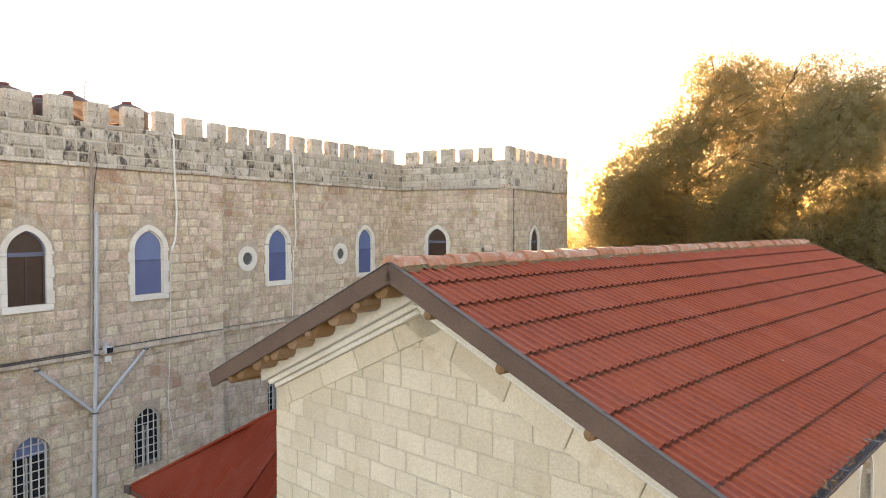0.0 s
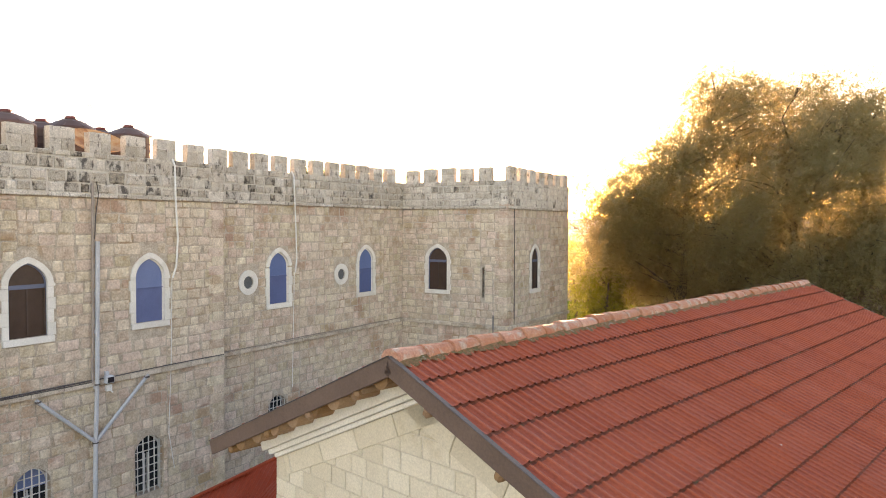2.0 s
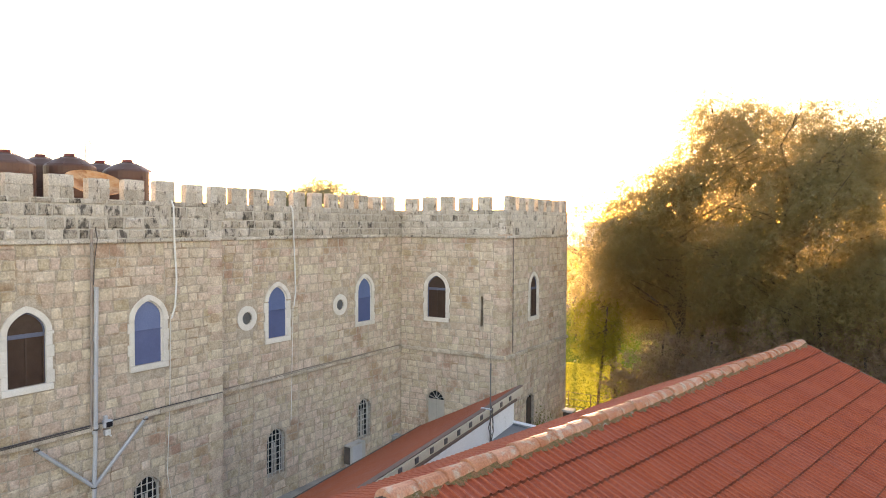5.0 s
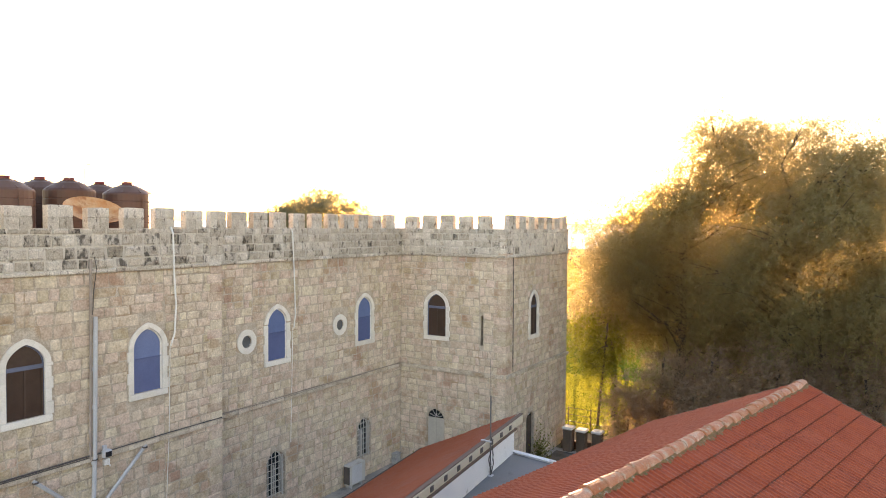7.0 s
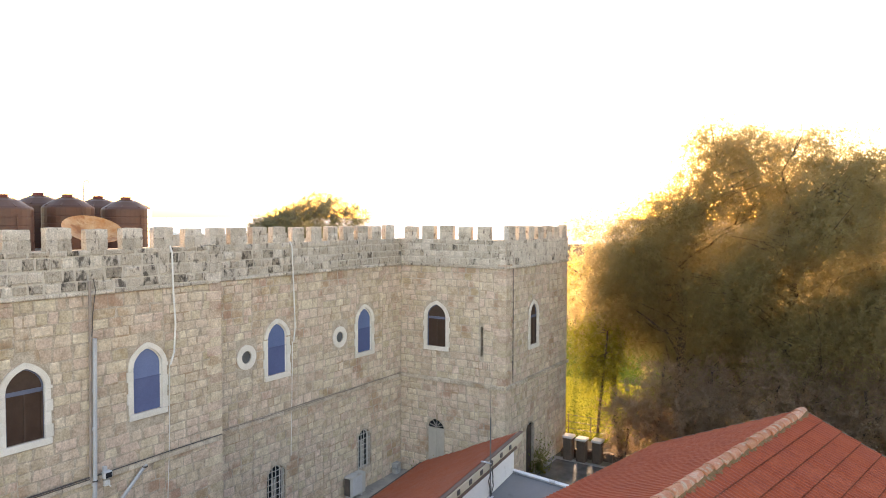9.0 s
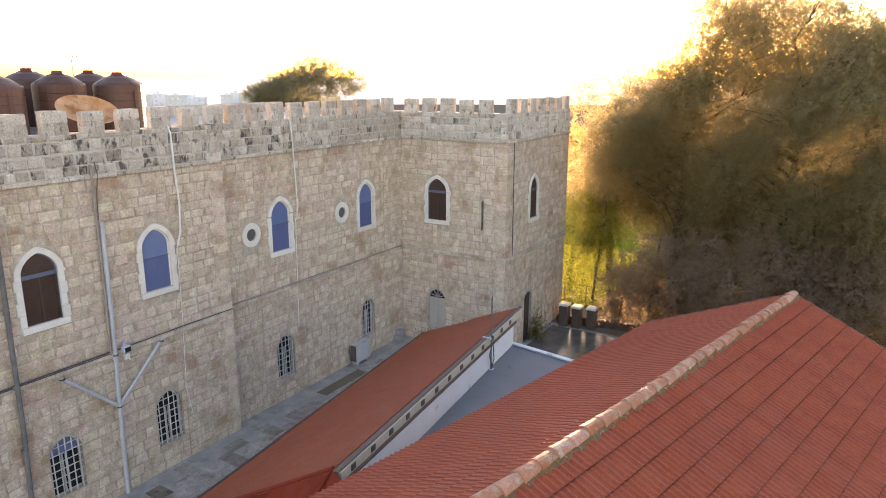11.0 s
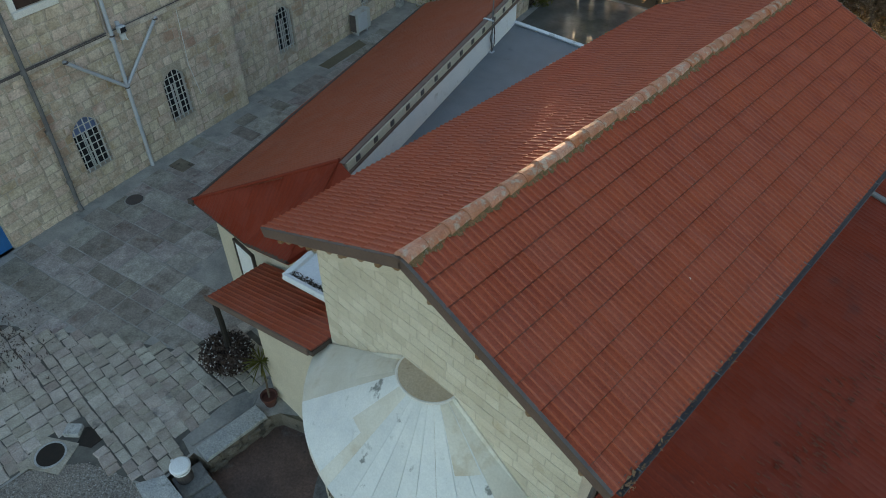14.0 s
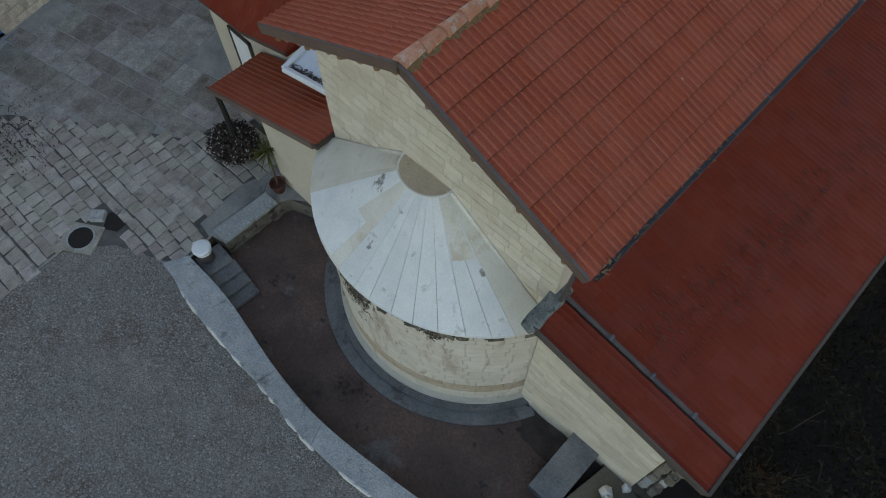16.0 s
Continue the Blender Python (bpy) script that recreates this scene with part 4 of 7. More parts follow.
# half-round ridge tiles on a mortar bed
u, k = 0.0, 0
cap_v, cap_f = [], []
for y, r in ((0, 0.102), (0.004, 0.116), (0.03, 0.115), (0.2, 0.105), (0.37, 0.097)):
    cap_v += [(r * math.cos(math.pi * i / 8), y, r * math.sin(math.pi * i / 8) * 0.95) for i in range(9)]
for q in range(4):
    for i in range(8):
        cap_f.append((q * 9 + i, q * 9 + i + 1, (q + 1) * 9 + i + 1, (q + 1) * 9 + i))
cap_f.append(tuple(range(8, -1, -1)))
cap_me = base_mesh("ridge_tile", (cap_v, cap_f), RIDGE)
while u < LEN - 0.2:
    part("ridge_tile", cap_me, None, roof, at=Matrix.Translation((rng.uniform(-.012, .012), u, APEX - 0.028 + rng.uniform(-.008, .008))) @ Matrix.Rotation(rng.uniform(-.03, .03), 4, "Z"))
    u += 0.345
bed = bmesh.new()
lines = [[], [], []]
for i in range(221):
    y = min(i * 0.05, LEN)
    for k, side in ((0, -1), (2, 1)):
        w = rng.uniform(0.125, 0.15) if side < 0 else 0.152 + 0.022 * noise.noise((y * 2.3, 0.4, 0)) + 0.018 * math.sin(y / 0.345 * math.tau) + rng.uniform(-.02, .02)
        lines[k].append(bed.verts.new((side * w, y, roof_z(side * w) + 0.028)))
    lines[1].append(bed.verts.new((0, y, APEX + 0.055)))
for i in range(220):
    for a, b in ((0, 1), (1, 2)):
        bed.faces.new((lines[a][i], lines[b][i], lines[b][i + 1], lines[a][i + 1]))
part("mortar_bed", bed, BEDDING, roof, "mossy mortar under the ridge tiles")
# rake boards, purlin ends, scalloped undertile ends, gutters
for side in (-1, 1):
    SLOPE = SLOPES[side]
    HALF, EAVE = REACH[side]
    RUN = HALF / math.cos(SLOPE)
    m = Matrix.Translation((0, 0, APEX)) @ Matrix.Rotation(side * SLOPE, 4, "Y")
    a, b2 = (0, RUN + 0.02) if side > 0 else (-RUN - 0.02, 0)
    part("rake_board", box(a, b2, -0.03, 0.012, -0.135, 0.022, 0.006), RAKE, roof, "dark timber rake board", at=m)
    part("verge_strip", box(a, b2, -0.034, 0.014, 0.023, 0.031, 0.003), DARKPIPE, roof, "thin dark metal strip along the rake", at=m)
    part("rake_board", box(a, b2, LEN - 0.012, LEN + 0.03, -0.15, 0.03, 0.006), TIMBER, roof, at=m)
    for k in range(4):
        d = 0.55 + k * 0.80
        c = side * d
        part("purlin_end", box(c - 0.04, c + 0.04, -0.035, WU, -0.205, -0.12, 0.025), RAFTER, roof, "sawn purlin end", at=m)
    for k in range(8 if side < 0 else 0):
        c = side * (0.22 + k * 0.365)
        part("undertile", tube([(c, 0.02, -0.105), (c, WU - 0.02, -0.105)], 0.105, 12), RAFTER, roof, "ochre barrel tile under the eave", at=m)
    if side < 0:
        part("eave_board", box(-HALF - 0.03, -HALF + 0.01, 0.0, LEN, EAVE - 0.09, EAVE - 0.012, 0.006), TIMBER, roof, "dark board along the eave")
        continue
    gut = bmesh.new()
    x = side * (HALF + 0.05)
    prof2 = [(math.cos(math.pi + math.pi * i / 8) * 0.06, math.sin(math.pi + math.pi * i / 8) * 0.06) for i in range(9)]
    loops = [[gut.verts.new((x + px * k, y, EAVE + 0.03 + pz * k)) for px, pz in prof2] for y in (0.05, LEN) for k in (1.0, 0.9)]
    for i in range(8):
        gut.faces.new((loops[0][i], loops[0][i + 1], loops[2][i + 1], loops[2][i]))
        gut.faces.new((loops[1][i], loops[3][i], loops[3][i + 1], loops[1][i + 1]))
    for i in (0, 8):
        gut.faces.new((loops[0][i], loops[2][i], loops[3][i], loops[1][i]))
    g = part("gutter", gut, DARKPIPE, roof, "dull grey metal gutter")
    for k in range(13):
        part("bracket", box(x - 0.06, x + 0.058, 0.4 + k * 0.85, 0.41 + k * 0.85, EAVE + 0.026, EAVE + 0.032), LEAD, g)

pebble = rough_box(-0.026, 0.026, -0.02, 0.02, 0.0, 0.04, 4, 0.012, 1)
tagged(part("loose_stone", pebble, PALE, label="small white stone lying on the roof tiles", at=Matrix.Translation((16.455, -5.469, 6.382))), "", "stone")

# ---- apse ----
AR, AC = 2.86, 1.66              # radius and centre of the segment that stands out of the gable
A_RIM, A_HUB = 3.36, 4.78
half_angle = math.acos((AC - WU) / AR)
NSEG = 48


def on_apse(r, k):
    """Angle k from -1 to 1 across the segment."""
    a = k * half_angle
    return r * math.sin(a), AC - r * math.cos(a)


bm = bmesh.new()
DR = 2.80                        # the drum stands back under its rim
lo = [bm.verts.new((*on_apse(DR, -1 + 2 * i / NSEG), -1.0)) for i in range(NSEG + 1)]
hi = [bm.verts.new((*on_apse(DR, -1 + 2 * i / NSEG), A_RIM - 0.05)) for i in range(NSEG + 1)]
for i in range(NSEG):
    bm.faces.new((lo[i], lo[i + 1], hi[i + 1], hi[i]))
apse = part("apse_wall", bm, JOINT, church, "curved ashlar apse wall, stained black under the rim")
rng = random.Random(8)
poses = []
z = -0.55
while z < A_RIM - 0.14:
    h = 0.192
    k = -1 - rng.uniform(0, 0.08)
    while k < 1:
        w = rng.uniform(0.09, 0.145)
        a, b2 = max(k, -1), min(k + w, 1)
        if b2 - a > 0.02:
            v, uu = on_apse(DR, (a + b2) / 2)
            ang = (a + b2) / 2 * half_angle
            wd = (b2 - a) * half_angle * DR - 0.006
            poses.append(Matrix.LocRotScale((v, uu + 0.004, z + h / 2), Euler((0, 0, ang)), (wd, 0.028, h - 0.005)))
        k += w
    z += h
tan = [m for m in poses if 0.25 < m.translation.z < 0.62]
part("apse_blockwork", stamp("apse_blockwork", stone_base(0.035), [m for m in poses if m not in tan]), APSE_STONE, apse, kind="stuff")
part("tan_course", stamp("tan_course", stone_base(0.035), tan), APSE_TAN, apse, "brown-stained courses of the apse", kind="stuff")


def curved_band(r0, r1, z0, z1, n=NSEG, k0=-1.0, k1=1.0):
    bm = bmesh.new()
    q = [[bm.verts.new((*on_apse(r, k0 + (k1 - k0) * i / n), z)) for i in range(n + 1)] for r, z in ((r0, z0), (r1, z0), (r1, z1), (r0, z1))]
    for i in range(n):
        for a in range(4):
            b = (a + 1) % 4
            bm.faces.new((q[a][i], q[a][i + 1], q[b][i + 1], q[b][i]))
    bm.faces.new([q[a][0] for a in range(4)])
    bm.faces.new([q[a][n] for a in range(3, -1, -1)])
    return bm


part("apse_plinth", curved_band(DR - 0.1, DR + 0.12, -1, -0.16), APSE_STONE, apse, "stepped stone plinth")
part("apse_footing", curved_band(DR - 0.1, DR + 0.26, -1, -0.27), DAMP, apse, "damp worn footing with a chipped edge")
part("apse_step", curved_band(DR - 0.1, DR + 0.50, -1, -0.385), DAMP, apse, "low damp concrete step round the apse")
part("rim", curved_band(DR - 0.1, AR + 0.04, A_RIM - 0.15, A_RIM - 0.045), RIM, apse, "weathered stone rim")
# broken stones of the rim, some fallen out
rng = random.Random(58)
k = -0.99
while k < 0.96:
    w = rng.uniform(0.03, 0.09)
    if rng.random() < 0.7:
        v, uu = on_apse(AR + 0.01, k + w / 2)
        wd = w * half_angle * AR
        part("rim_stone", rough_box(-wd / 2, wd / 2, -0.085, 0.05, -0.13, 0.03, k * 9, 0.025, 2), RIM, apse, at=Matrix.Translation((v, uu, A_RIM - 0.06 - rng.uniform(0, 0.04))) @ Matrix.Rotation((k + w / 2) * half_angle, 4, "Z"))
    k += w
hub_v, hub_r = -0.02, 0.46
slab_roof = part("apse_roof", curved_band(AR - 0.3, AR - 0.02, A_RIM - 0.2, A_RIM - 0.04), JOINT, church, "half-cone roof of pale radial stone slabs")
# wide cement-skinned segments towards the porch, narrow bare slabs in the middle, one wide skin by the aisle
EDGES = [-1.0, -0.62, -0.36, -0.14, -0.012, 0.086, 0.216, 0.33, 0.456, 0.587, 0.707, 0.817, 1.0]
SKIN = {0: CEMENT, 2: CEMENT, 11: CEMENT}


def cone_wedge(k0, k1, f0, f1, lift, thick):
    """A piece of the half-cone between two angles, from f0 (crown) to f1 (rim)."""
    bm = bmesh.new()
    n, rows = max(2, int((k1 - k0) * 24)), []
    for f in (f0, (f0 + f1) / 2, f1):
        row = []
        for i in range(n + 1):
            k = k0 + (k1 - k0) * i / n
            a = (k + 0.12 * (1 - k * k)) * math.pi / 2 * 0.98
            hub = Vector((hub_v + hub_r * math.sin(a), WU - hub_r * math.cos(a) * 0.85, A_HUB))
            v, uu = on_apse(AR + 0.09, k)
            row.append(hub.lerp(Vector((v, min(uu, WU), A_RIM + 0.02)), f) + Vector((0, 0, lift)))
        rows.append(row)
    hi = [[bm.verts.new(p) for p in row] for row in rows]
    lo = [[bm.verts.new((p.x, p.y, p.z - thick)) for p in row] for row in rows]
    for a in (0, 1):
        for i in range(n):
            bm.faces.new((hi[a][i], hi[a][i + 1], hi[a + 1][i + 1], hi[a + 1][i]))
            bm.faces.new((lo[a][i], lo[a + 1][i], lo[a + 1][i + 1], lo[a][i + 1]))
        bm.faces.new((hi[a][0], hi[a + 1][0], lo[a + 1][0], lo[a][0]))
        bm.faces.new((hi[a][n], lo[a][n], lo[a + 1][n], hi[a + 1][n]))
    for i in range(n):
        bm.faces.new((hi[0][i], lo[0][i], lo[0][i + 1], hi[0][i + 1]))
        bm.faces.new((hi[2][i], hi[2][i + 1], lo[2][i + 1], lo[2][i]))
    return bm


for i, (k0, k1) in enumerate(zip(EDGES, EDGES[1:])):
    narrow = 4 <= i <= 10
    g = 0.0013 if narrow else 0.0004
    part("roof_slab", cone_wedge(k0 + g, k1 - g, 0.0, 1.0, 0.0, 0.06), SKIN.get(i, SLAB), slab_roof, "" if narrow else "smooth cement-skinned slab")
for k0, k1, f0, f1 in ((-0.97, -0.70, 0.05, 0.42), (-0.36, -0.22, 0.50, 0.985), (0.60, 0.80, 0.02, 0.45)):
    part("cement_patch", cone_wedge(k0, k1, f0, f1, 0.005, 0.02), SLAB if f1 > 0.9 else CEMENT, slab_roof, "patch of worn cement skin")
for side in (-1, 1):
    a = hub_v + side * (hub_r + 0.04)
    b2 = -WL + 0.02 if side < 0 else on_apse(AR, 1)[0] - 0.1
    part("flashing", tube([(a, WU - 0.02, A_HUB + 0.0), ((a + b2) / 2, WU - 0.02, (A_HUB + A_RIM) / 2 + 0.02), (b2, WU - 0.02, A_RIM + 0.05)], 0.045, 6), CEMENT, slab_roof, "cement fillet along the gable wall")
bm = bmesh.new()
pts = [(hub_v + (hub_r + 0.03) * math.sin(a), WU - (hub_r + 0.03) * math.cos(a) * 0.85) for a in [math.pi * (i / 20 - 0.5) for i in range(21)]]
part("hub_slab", prism(pts, A_HUB - 0.3, A_HUB + 0.025), HUB, slab_roof, "brownish half-round crown slab")
part("hub_rim", tube([(v, u, A_HUB + 0.012) for v, u in pts], 0.022, 6), PALE, slab_roof, "pale edge of the crown slab")

# ---- south aisle with its low roof ----
ZA, FALL = 4.2, 0.184


def aisle_z(v):
    return ZA - FALL * (v - 2.5)


part("aisle_wall", prism([(2.5, 0.30), (5.12, 0.30), (5.12, 0.7), (2.5, 0.7)], -1.2, [aisle_z(2.5) - .16, aisle_z(5.12) - .16, aisle_z(5.12) - .16, aisle_z(2.5) - .16]), ASHLAR, church, "ashlar end wall of the aisle")
aisle_front = part("aisle_facing", box(2.5, 5.12, 0.29, 0.30, -0.6, 3.3), JOINT, church)
lay_stones(courses(2.5, 5.12, -0.5, 3.42, 0.195, 0.38, 0.008, random.Random(44), lambda a, b: []), Matrix.Translation((0, 0.29, 0)), ASHLAR, ASHLAR, aisle_front, random.Random(45), 0.010, lambda s, z: True, [stone_base(0.03)], "ashlar_block")
rng = random.Random(62)
for k in range(9):
    for v in (5.13, 5.33):
        z = -0.3 + k * 0.4
        part("rough_corner_stone", rough_box(v, v + 0.19, 0.30 + rng.uniform(0, .12), 0.7, z, min(z + 0.385, 3.45), k + int(v * 10), 0.05, 2), PITWALL if rng.random() < 0.7 else CONCRETE, church, "rough unfaced corner stone")
part("aisle_wall", prism([(5.2, 0.7), (5.5, 0.7), (5.5, 16), (5.2, 16)], -1.2, 3.45), ASHLAR, church)
aroof = part("aisle_roof", solid([(2.55, -0.17, aisle_z(2.55) - 0.03), (5.66, -0.17, aisle_z(5.66) - 0.03), (5.66, 16, aisle_z(5.66) - 0.03), (2.55, 16, aisle_z(2.55) - 0.03)], 0.12), TIMBER, church, "low dark red tiled aisle roof")
rng = random.Random(21)
an = math.atan(FALL)
run = (5.66 - 2.55) / math.cos(an)
fld = tile_field((2.55, 16, aisle_z(2.55)), (0, -1, 0), (math.cos(an), 0, -math.sin(an)), 15.45, run, rng)
fld += tile_field((2.55, 0.45, aisle_z(2.55) - 0.012), (0, -1, 0), (math.cos(an), 0, -math.sin(an)), 0.62, run, rng)
part("aisle_tiles", stamp("aisle_tiles", TILE_BASE, [m @ Matrix.Diagonal((1, 1, 0.5, 1)) for _, _, m in fld]), TILE_DARK, aroof, kind="stuff")
mA = Matrix.Translation((2.55, 0, aisle_z(2.55))) @ Matrix.Rotation(an, 4, "Y")
# chipped and lifted tile edges, in drifts
rng = random.Random(61)
chip, chips = box(-0.5, 0.5, -0.5, 0.5, 0.0, 1.0), []
chip_base = [tuple(v.co) for v in chip.verts], [tuple(v.index for v in f.verts) for f in chip.faces]
chip.free()
while len(chips) < 430:
    x, y = rng.choice(range(4, 40)) * 0.08 + rng.uniform(-.02, .02), rng.uniform(0.7, 6.5)
    drift = 0.42 - abs(x - 1.25 - 0.12 * y) * 0.62 - abs(y - 2.6) * 0.06
    if x < run - 0.1 and drift + 0.3 * noise.noise((x * 1.4, y * 0.8, 5.0)) + rng.uniform(-0.45, 0.1) > 0:
        chips.append(mA @ Matrix.Translation((x, y, 0.004)) @ Matrix.Rotation(rng.uniform(-.25, .25), 4, "Z") @ Matrix.Diagonal((rng.uniform(0.03, 0.10), rng.uniform(0.006, 0.012), rng.uniform(0.018, 0.028), 1)))
part("chipped_edges", stamp("chipped_edges", chip_base, chips), TILE_EDGE, aroof, kind="stuff")
part("verge_cap", box(0.0, run, 0.475, 0.535, -0.02, 0.055, 0.015), DARKPIPE, aroof, "grey lead verge capping", at=mA)
part("verge_edge", box(0.0, run, -0.20, -0.165, -0.12, 0.05, 0.01), TIMBER, aroof, at=mA)
part("eave_edge", box(run - 0.01, run + 0.05, -0.18, 16, -0.09, 0.03, 0.01), TIMBER, aroof, at=mA)
part("end_block", rough_box(-0.14, 0.10, -0.26, 0.66, -0.10, 0.06, 5, 0.035, 5), MOSSY, aroof, "grey mossy cement end block", at=mA)
part("downpipe", tube([(3.0, 0.34, 5.92), (2.72, 0.34, 5.62), (2.62, 0.36, 4.3)], 0.035, 8), DARKPIPE, aroof, "dark downpipe below the eave")
part("hip_cap", box(0.05, run, 9.86, 10.0, 0.0, 0.07, 0.02), LEAD, aroof, "grey flashing across the aisle roof", at=mA)
for k in range(4):
    part("clip", box(0.9 + k * 0.75, 0.94 + k * 0.75, 0.455, 0.555, 0.058, 0.072), LEAD, aroof, at=mA)


# ---- the annex between church and courtyard ----
def inside(poly, x, y):
    hit = False
    for i in range(len(poly)):
        (x0, y0), (x1, y1) = poly[i][:2], poly[i - 1][:2]
        if (y0 > y) != (y1 > y) and x < (x1 - x0) * (y - y0) / (y1 - y0) + x0:
            hit = not hit
    return hit


def tiled_face(corners, mat, parent, rng, name="tile_field", lift=0.02, clip=False):
    """Tiles over one roof face, from its corners, with the fall along the steepest way."""
    cs = [Vector(c) for c in corners]
    nrm = (cs[1] - cs[0]).cross(cs[2] - cs[0]).normalized()
    if nrm.z < 0:
        nrm = -nrm
    a = Vector((0, 0, 1)).cross(nrm).normalized()
    d = a.cross(nrm).normalized()
    if d.z > 0:
        d = -d
    uv = [((c - cs[0]).dot(a), (c - cs[0]).dot(d)) for c in cs]
    a0, a1, d0, d1 = min(p[0] for p in uv), max(p[0] for p in uv), min(p[1] for p in uv), max(p[1] for p in uv)
    org = cs[0] + a * a0 + d * d0 + nrm * lift
    keep = lambda p: clip or inside(uv, (p - cs[0]).dot(a), (p - cs[0]).dot(d))
    fld = [m @ Matrix.Diagonal((1, 1, 0.36, 1)) for _, _, m in tile_field(org, a, d, a1 - a0, d1 - d0, rng, keep)]
    me = stamp(name, TILE_BASE, fld)
    if clip:
        # cut the tiles along the hips and the eave
        mid = sum(cs, Vector()) / len(cs)
        bm = bmesh.new()
        bm.from_mesh(me)
        for k in range(len(cs)):
            side = (cs[k] - cs[k - 1]).cross(nrm).normalized()
            if side.dot(mid - cs[k]) > 0:
                side = -side
            bmesh.ops.bisect_plane(bm, geom=bm.verts[:] + bm.edges[:] + bm.faces[:], plane_co=cs[k], plane_no=side, clear_outer=True)
        bm.to_mesh(me)
        bm.free()
    return part(name, me, mat, parent, kind="stuff")


rng = random.Random(17)
annex = thing("annex", "low annex with an orange-red tiled roof beside the church", "house")
P1, P2, R1, R2 = (5.76, -4.90, 2.79), (4.2, 7.2, 2.66), (9.79, -4.30, 5.0), (8.75, 5.25, 5.0)
S1, W1 = (7.87, -5.38, 2.86), (9.52, -5.80, 3.48)
W2 = (9.72, -5.38, 3.62)
body = [(5.95, -4.6), (4.35, 7.0), (8.75, 4.3), (11.9, 3.8), (11.3, -4.3), (10.2, -4.6), (9.3, -5.3), (7.9, -5.1)]
part("wall", prism(body, -0.1, [2.6, 2.3, 4.1, 4.1, 4.0, 4.0, 3.3, 2.6]), PLASTER, annex, "cream plastered wall")
aroof2 = part("roof", solid([P1, R1, R2, P2], 0.12), TILE_ORANGE, annex, "orange-red tiled roof")
hip = bmesh.new()
top = [hip.verts.new((p[0], p[1], p[2] + 0.03)) for p in (P1, S1, W1, W2, (10.55, -4.6, 4.85), R1)]
low = [hip.verts.new((p[0], p[1], p[2] - 0.09)) for p in (P1, S1, W1, W2, (10.55, -4.6, 4.85), R1)]
for a, b2, d in ((0, 1, 5), (1, 2, 5), (2, 3, 5), (3, 4, 5)):
    hip.faces.new((top[a], top[b2], top[d]))
for k in range(5):
    hip.faces.new((top[k], low[k], low[k + 1], top[k + 1]))
part("roof_hip", hip, TILE_DARK, aroof2, "dark red hip of the roof")
tiled_face([P1, P2, R2, R1], TILE_ORANGE, aroof2, rng)
for tri in ((P1, S1, R1), (S1, W1, R1)):
    tiled_face(tri, TILE_DARK, aroof2, rng, lift=0.03, clip=True)
part("hip_cap", tube([Vector(P1) + Vector((0, 0, 0.05)), Vector(R1) + Vector((0, 0, 0.05))], 0.04, 8), TILE_DARK, aroof2, "weathered hip tiles")
edge = bmesh.new()
tube([P1, P2], 0.06, 8, edge)
tube([P1, S1, W1], 0.045, 6, edge)
part("eave_board", edge, TIMBER, aroof2)
part("corner_knob", rough_box(P1[0] - 0.1, P1[0] + 0.1, P1[1] - 0.1, P1[1] + 0.1, P1[2] - 0.07, P1[2] + 0.09, 3, 0.03, 2), TIMBER, aroof2, "dark end tile at the corner of the eaves")
# raised white wall along the top edge, with a coping and painted dark gaps
ra, rb = Vector((9.84, -4.30, 0)), Vector((8.80, 5.25, 0))
run_v = rb - ra
m = Matrix.Translation(ra) @ Matrix.Rotation(math.atan2(run_v.y, run_v.x), 4, "Z")
Lr = run_v.length
part("raised_wall", box(0, Lr - 0.85, -0.16, 0.0, 4.1, 4.77), WHITEPAINT, annex, "white painted raised wall", at=m)
part("coping", box(-0.05, Lr + 0.1, -0.10, 0.02, 5.022, 5.05, 0.008), RAKE, annex, "thin weathered coping", at=m)
part("fascia", box(0, Lr, -0.125, 0.0, 4.835, 5.02), PLASTER, annex, "cream fascia", at=m)
part("drip_board", box(0, Lr - 0.6, -0.168, 0.0, 4.775, 4.83, 0.006), RAKE, annex, "weathered brown drip board", at=m)
# raised dark blocks imitate the shaded square gaps of the fascia
for k in range(13):
    part("bracket", box(0.3 + k * 0.68, 0.45 + k * 0.68, -0.145, -0.12, 4.87, 5.0, 0.01), DARKPIPE, annex, "dark block painting a gap in the fascia", at=m)
flat = [(9.95, -4.4), (8.98, 4.4), (11.0, 4.07), (13.2, 3.7), (11.65, -4.7)]
part("flat_roof", prism(flat, 4.05, 4.2), FELT, annex, "flat grey felt roof")
part("flat_coping", tube([(9.02, 4.4, 4.24), (11.0, 4.07, 4.24), (13, 3.74, 4.24)], 0.06, 4), WHITEPAINT, annex, "white painted edge")
# framed door in the plastered end wall
end = Vector((7.9, -5.1, 0)) - Vector((5.95, -4.6, 0))
m = Matrix.Translation((5.95, -4.6, 0)) @ Matrix.Rotation(math.atan2(end.y, end.x), 4, "Z")
dr = part("door", box(0.9, 1.62, -0.05, 0.0, 0.0, 2.05, 0.01), WHITEPAINT, annex, "white door in a dark frame", at=m)
for a, b2, z0, z1 in ((0.85, 0.9, 0, 2.1), (1.62, 1.67, 0, 2.1), (0.85, 1.67, 2.05, 2.1)):
    part("door_frame", box(a, b2, -0.07, 0.0, z0, z1), TIMBER, dr)
antenna = thing("antenna_mast", "thin metal antenna mast with looped cable on the annex wall", "antenna", Matrix.Translation((9.31, 2.55, 4.2)))
part("mast", tube([(0, 0, 0), (0, 0, 2.0)], 0.019, 6), IRONPIPE, antenna)
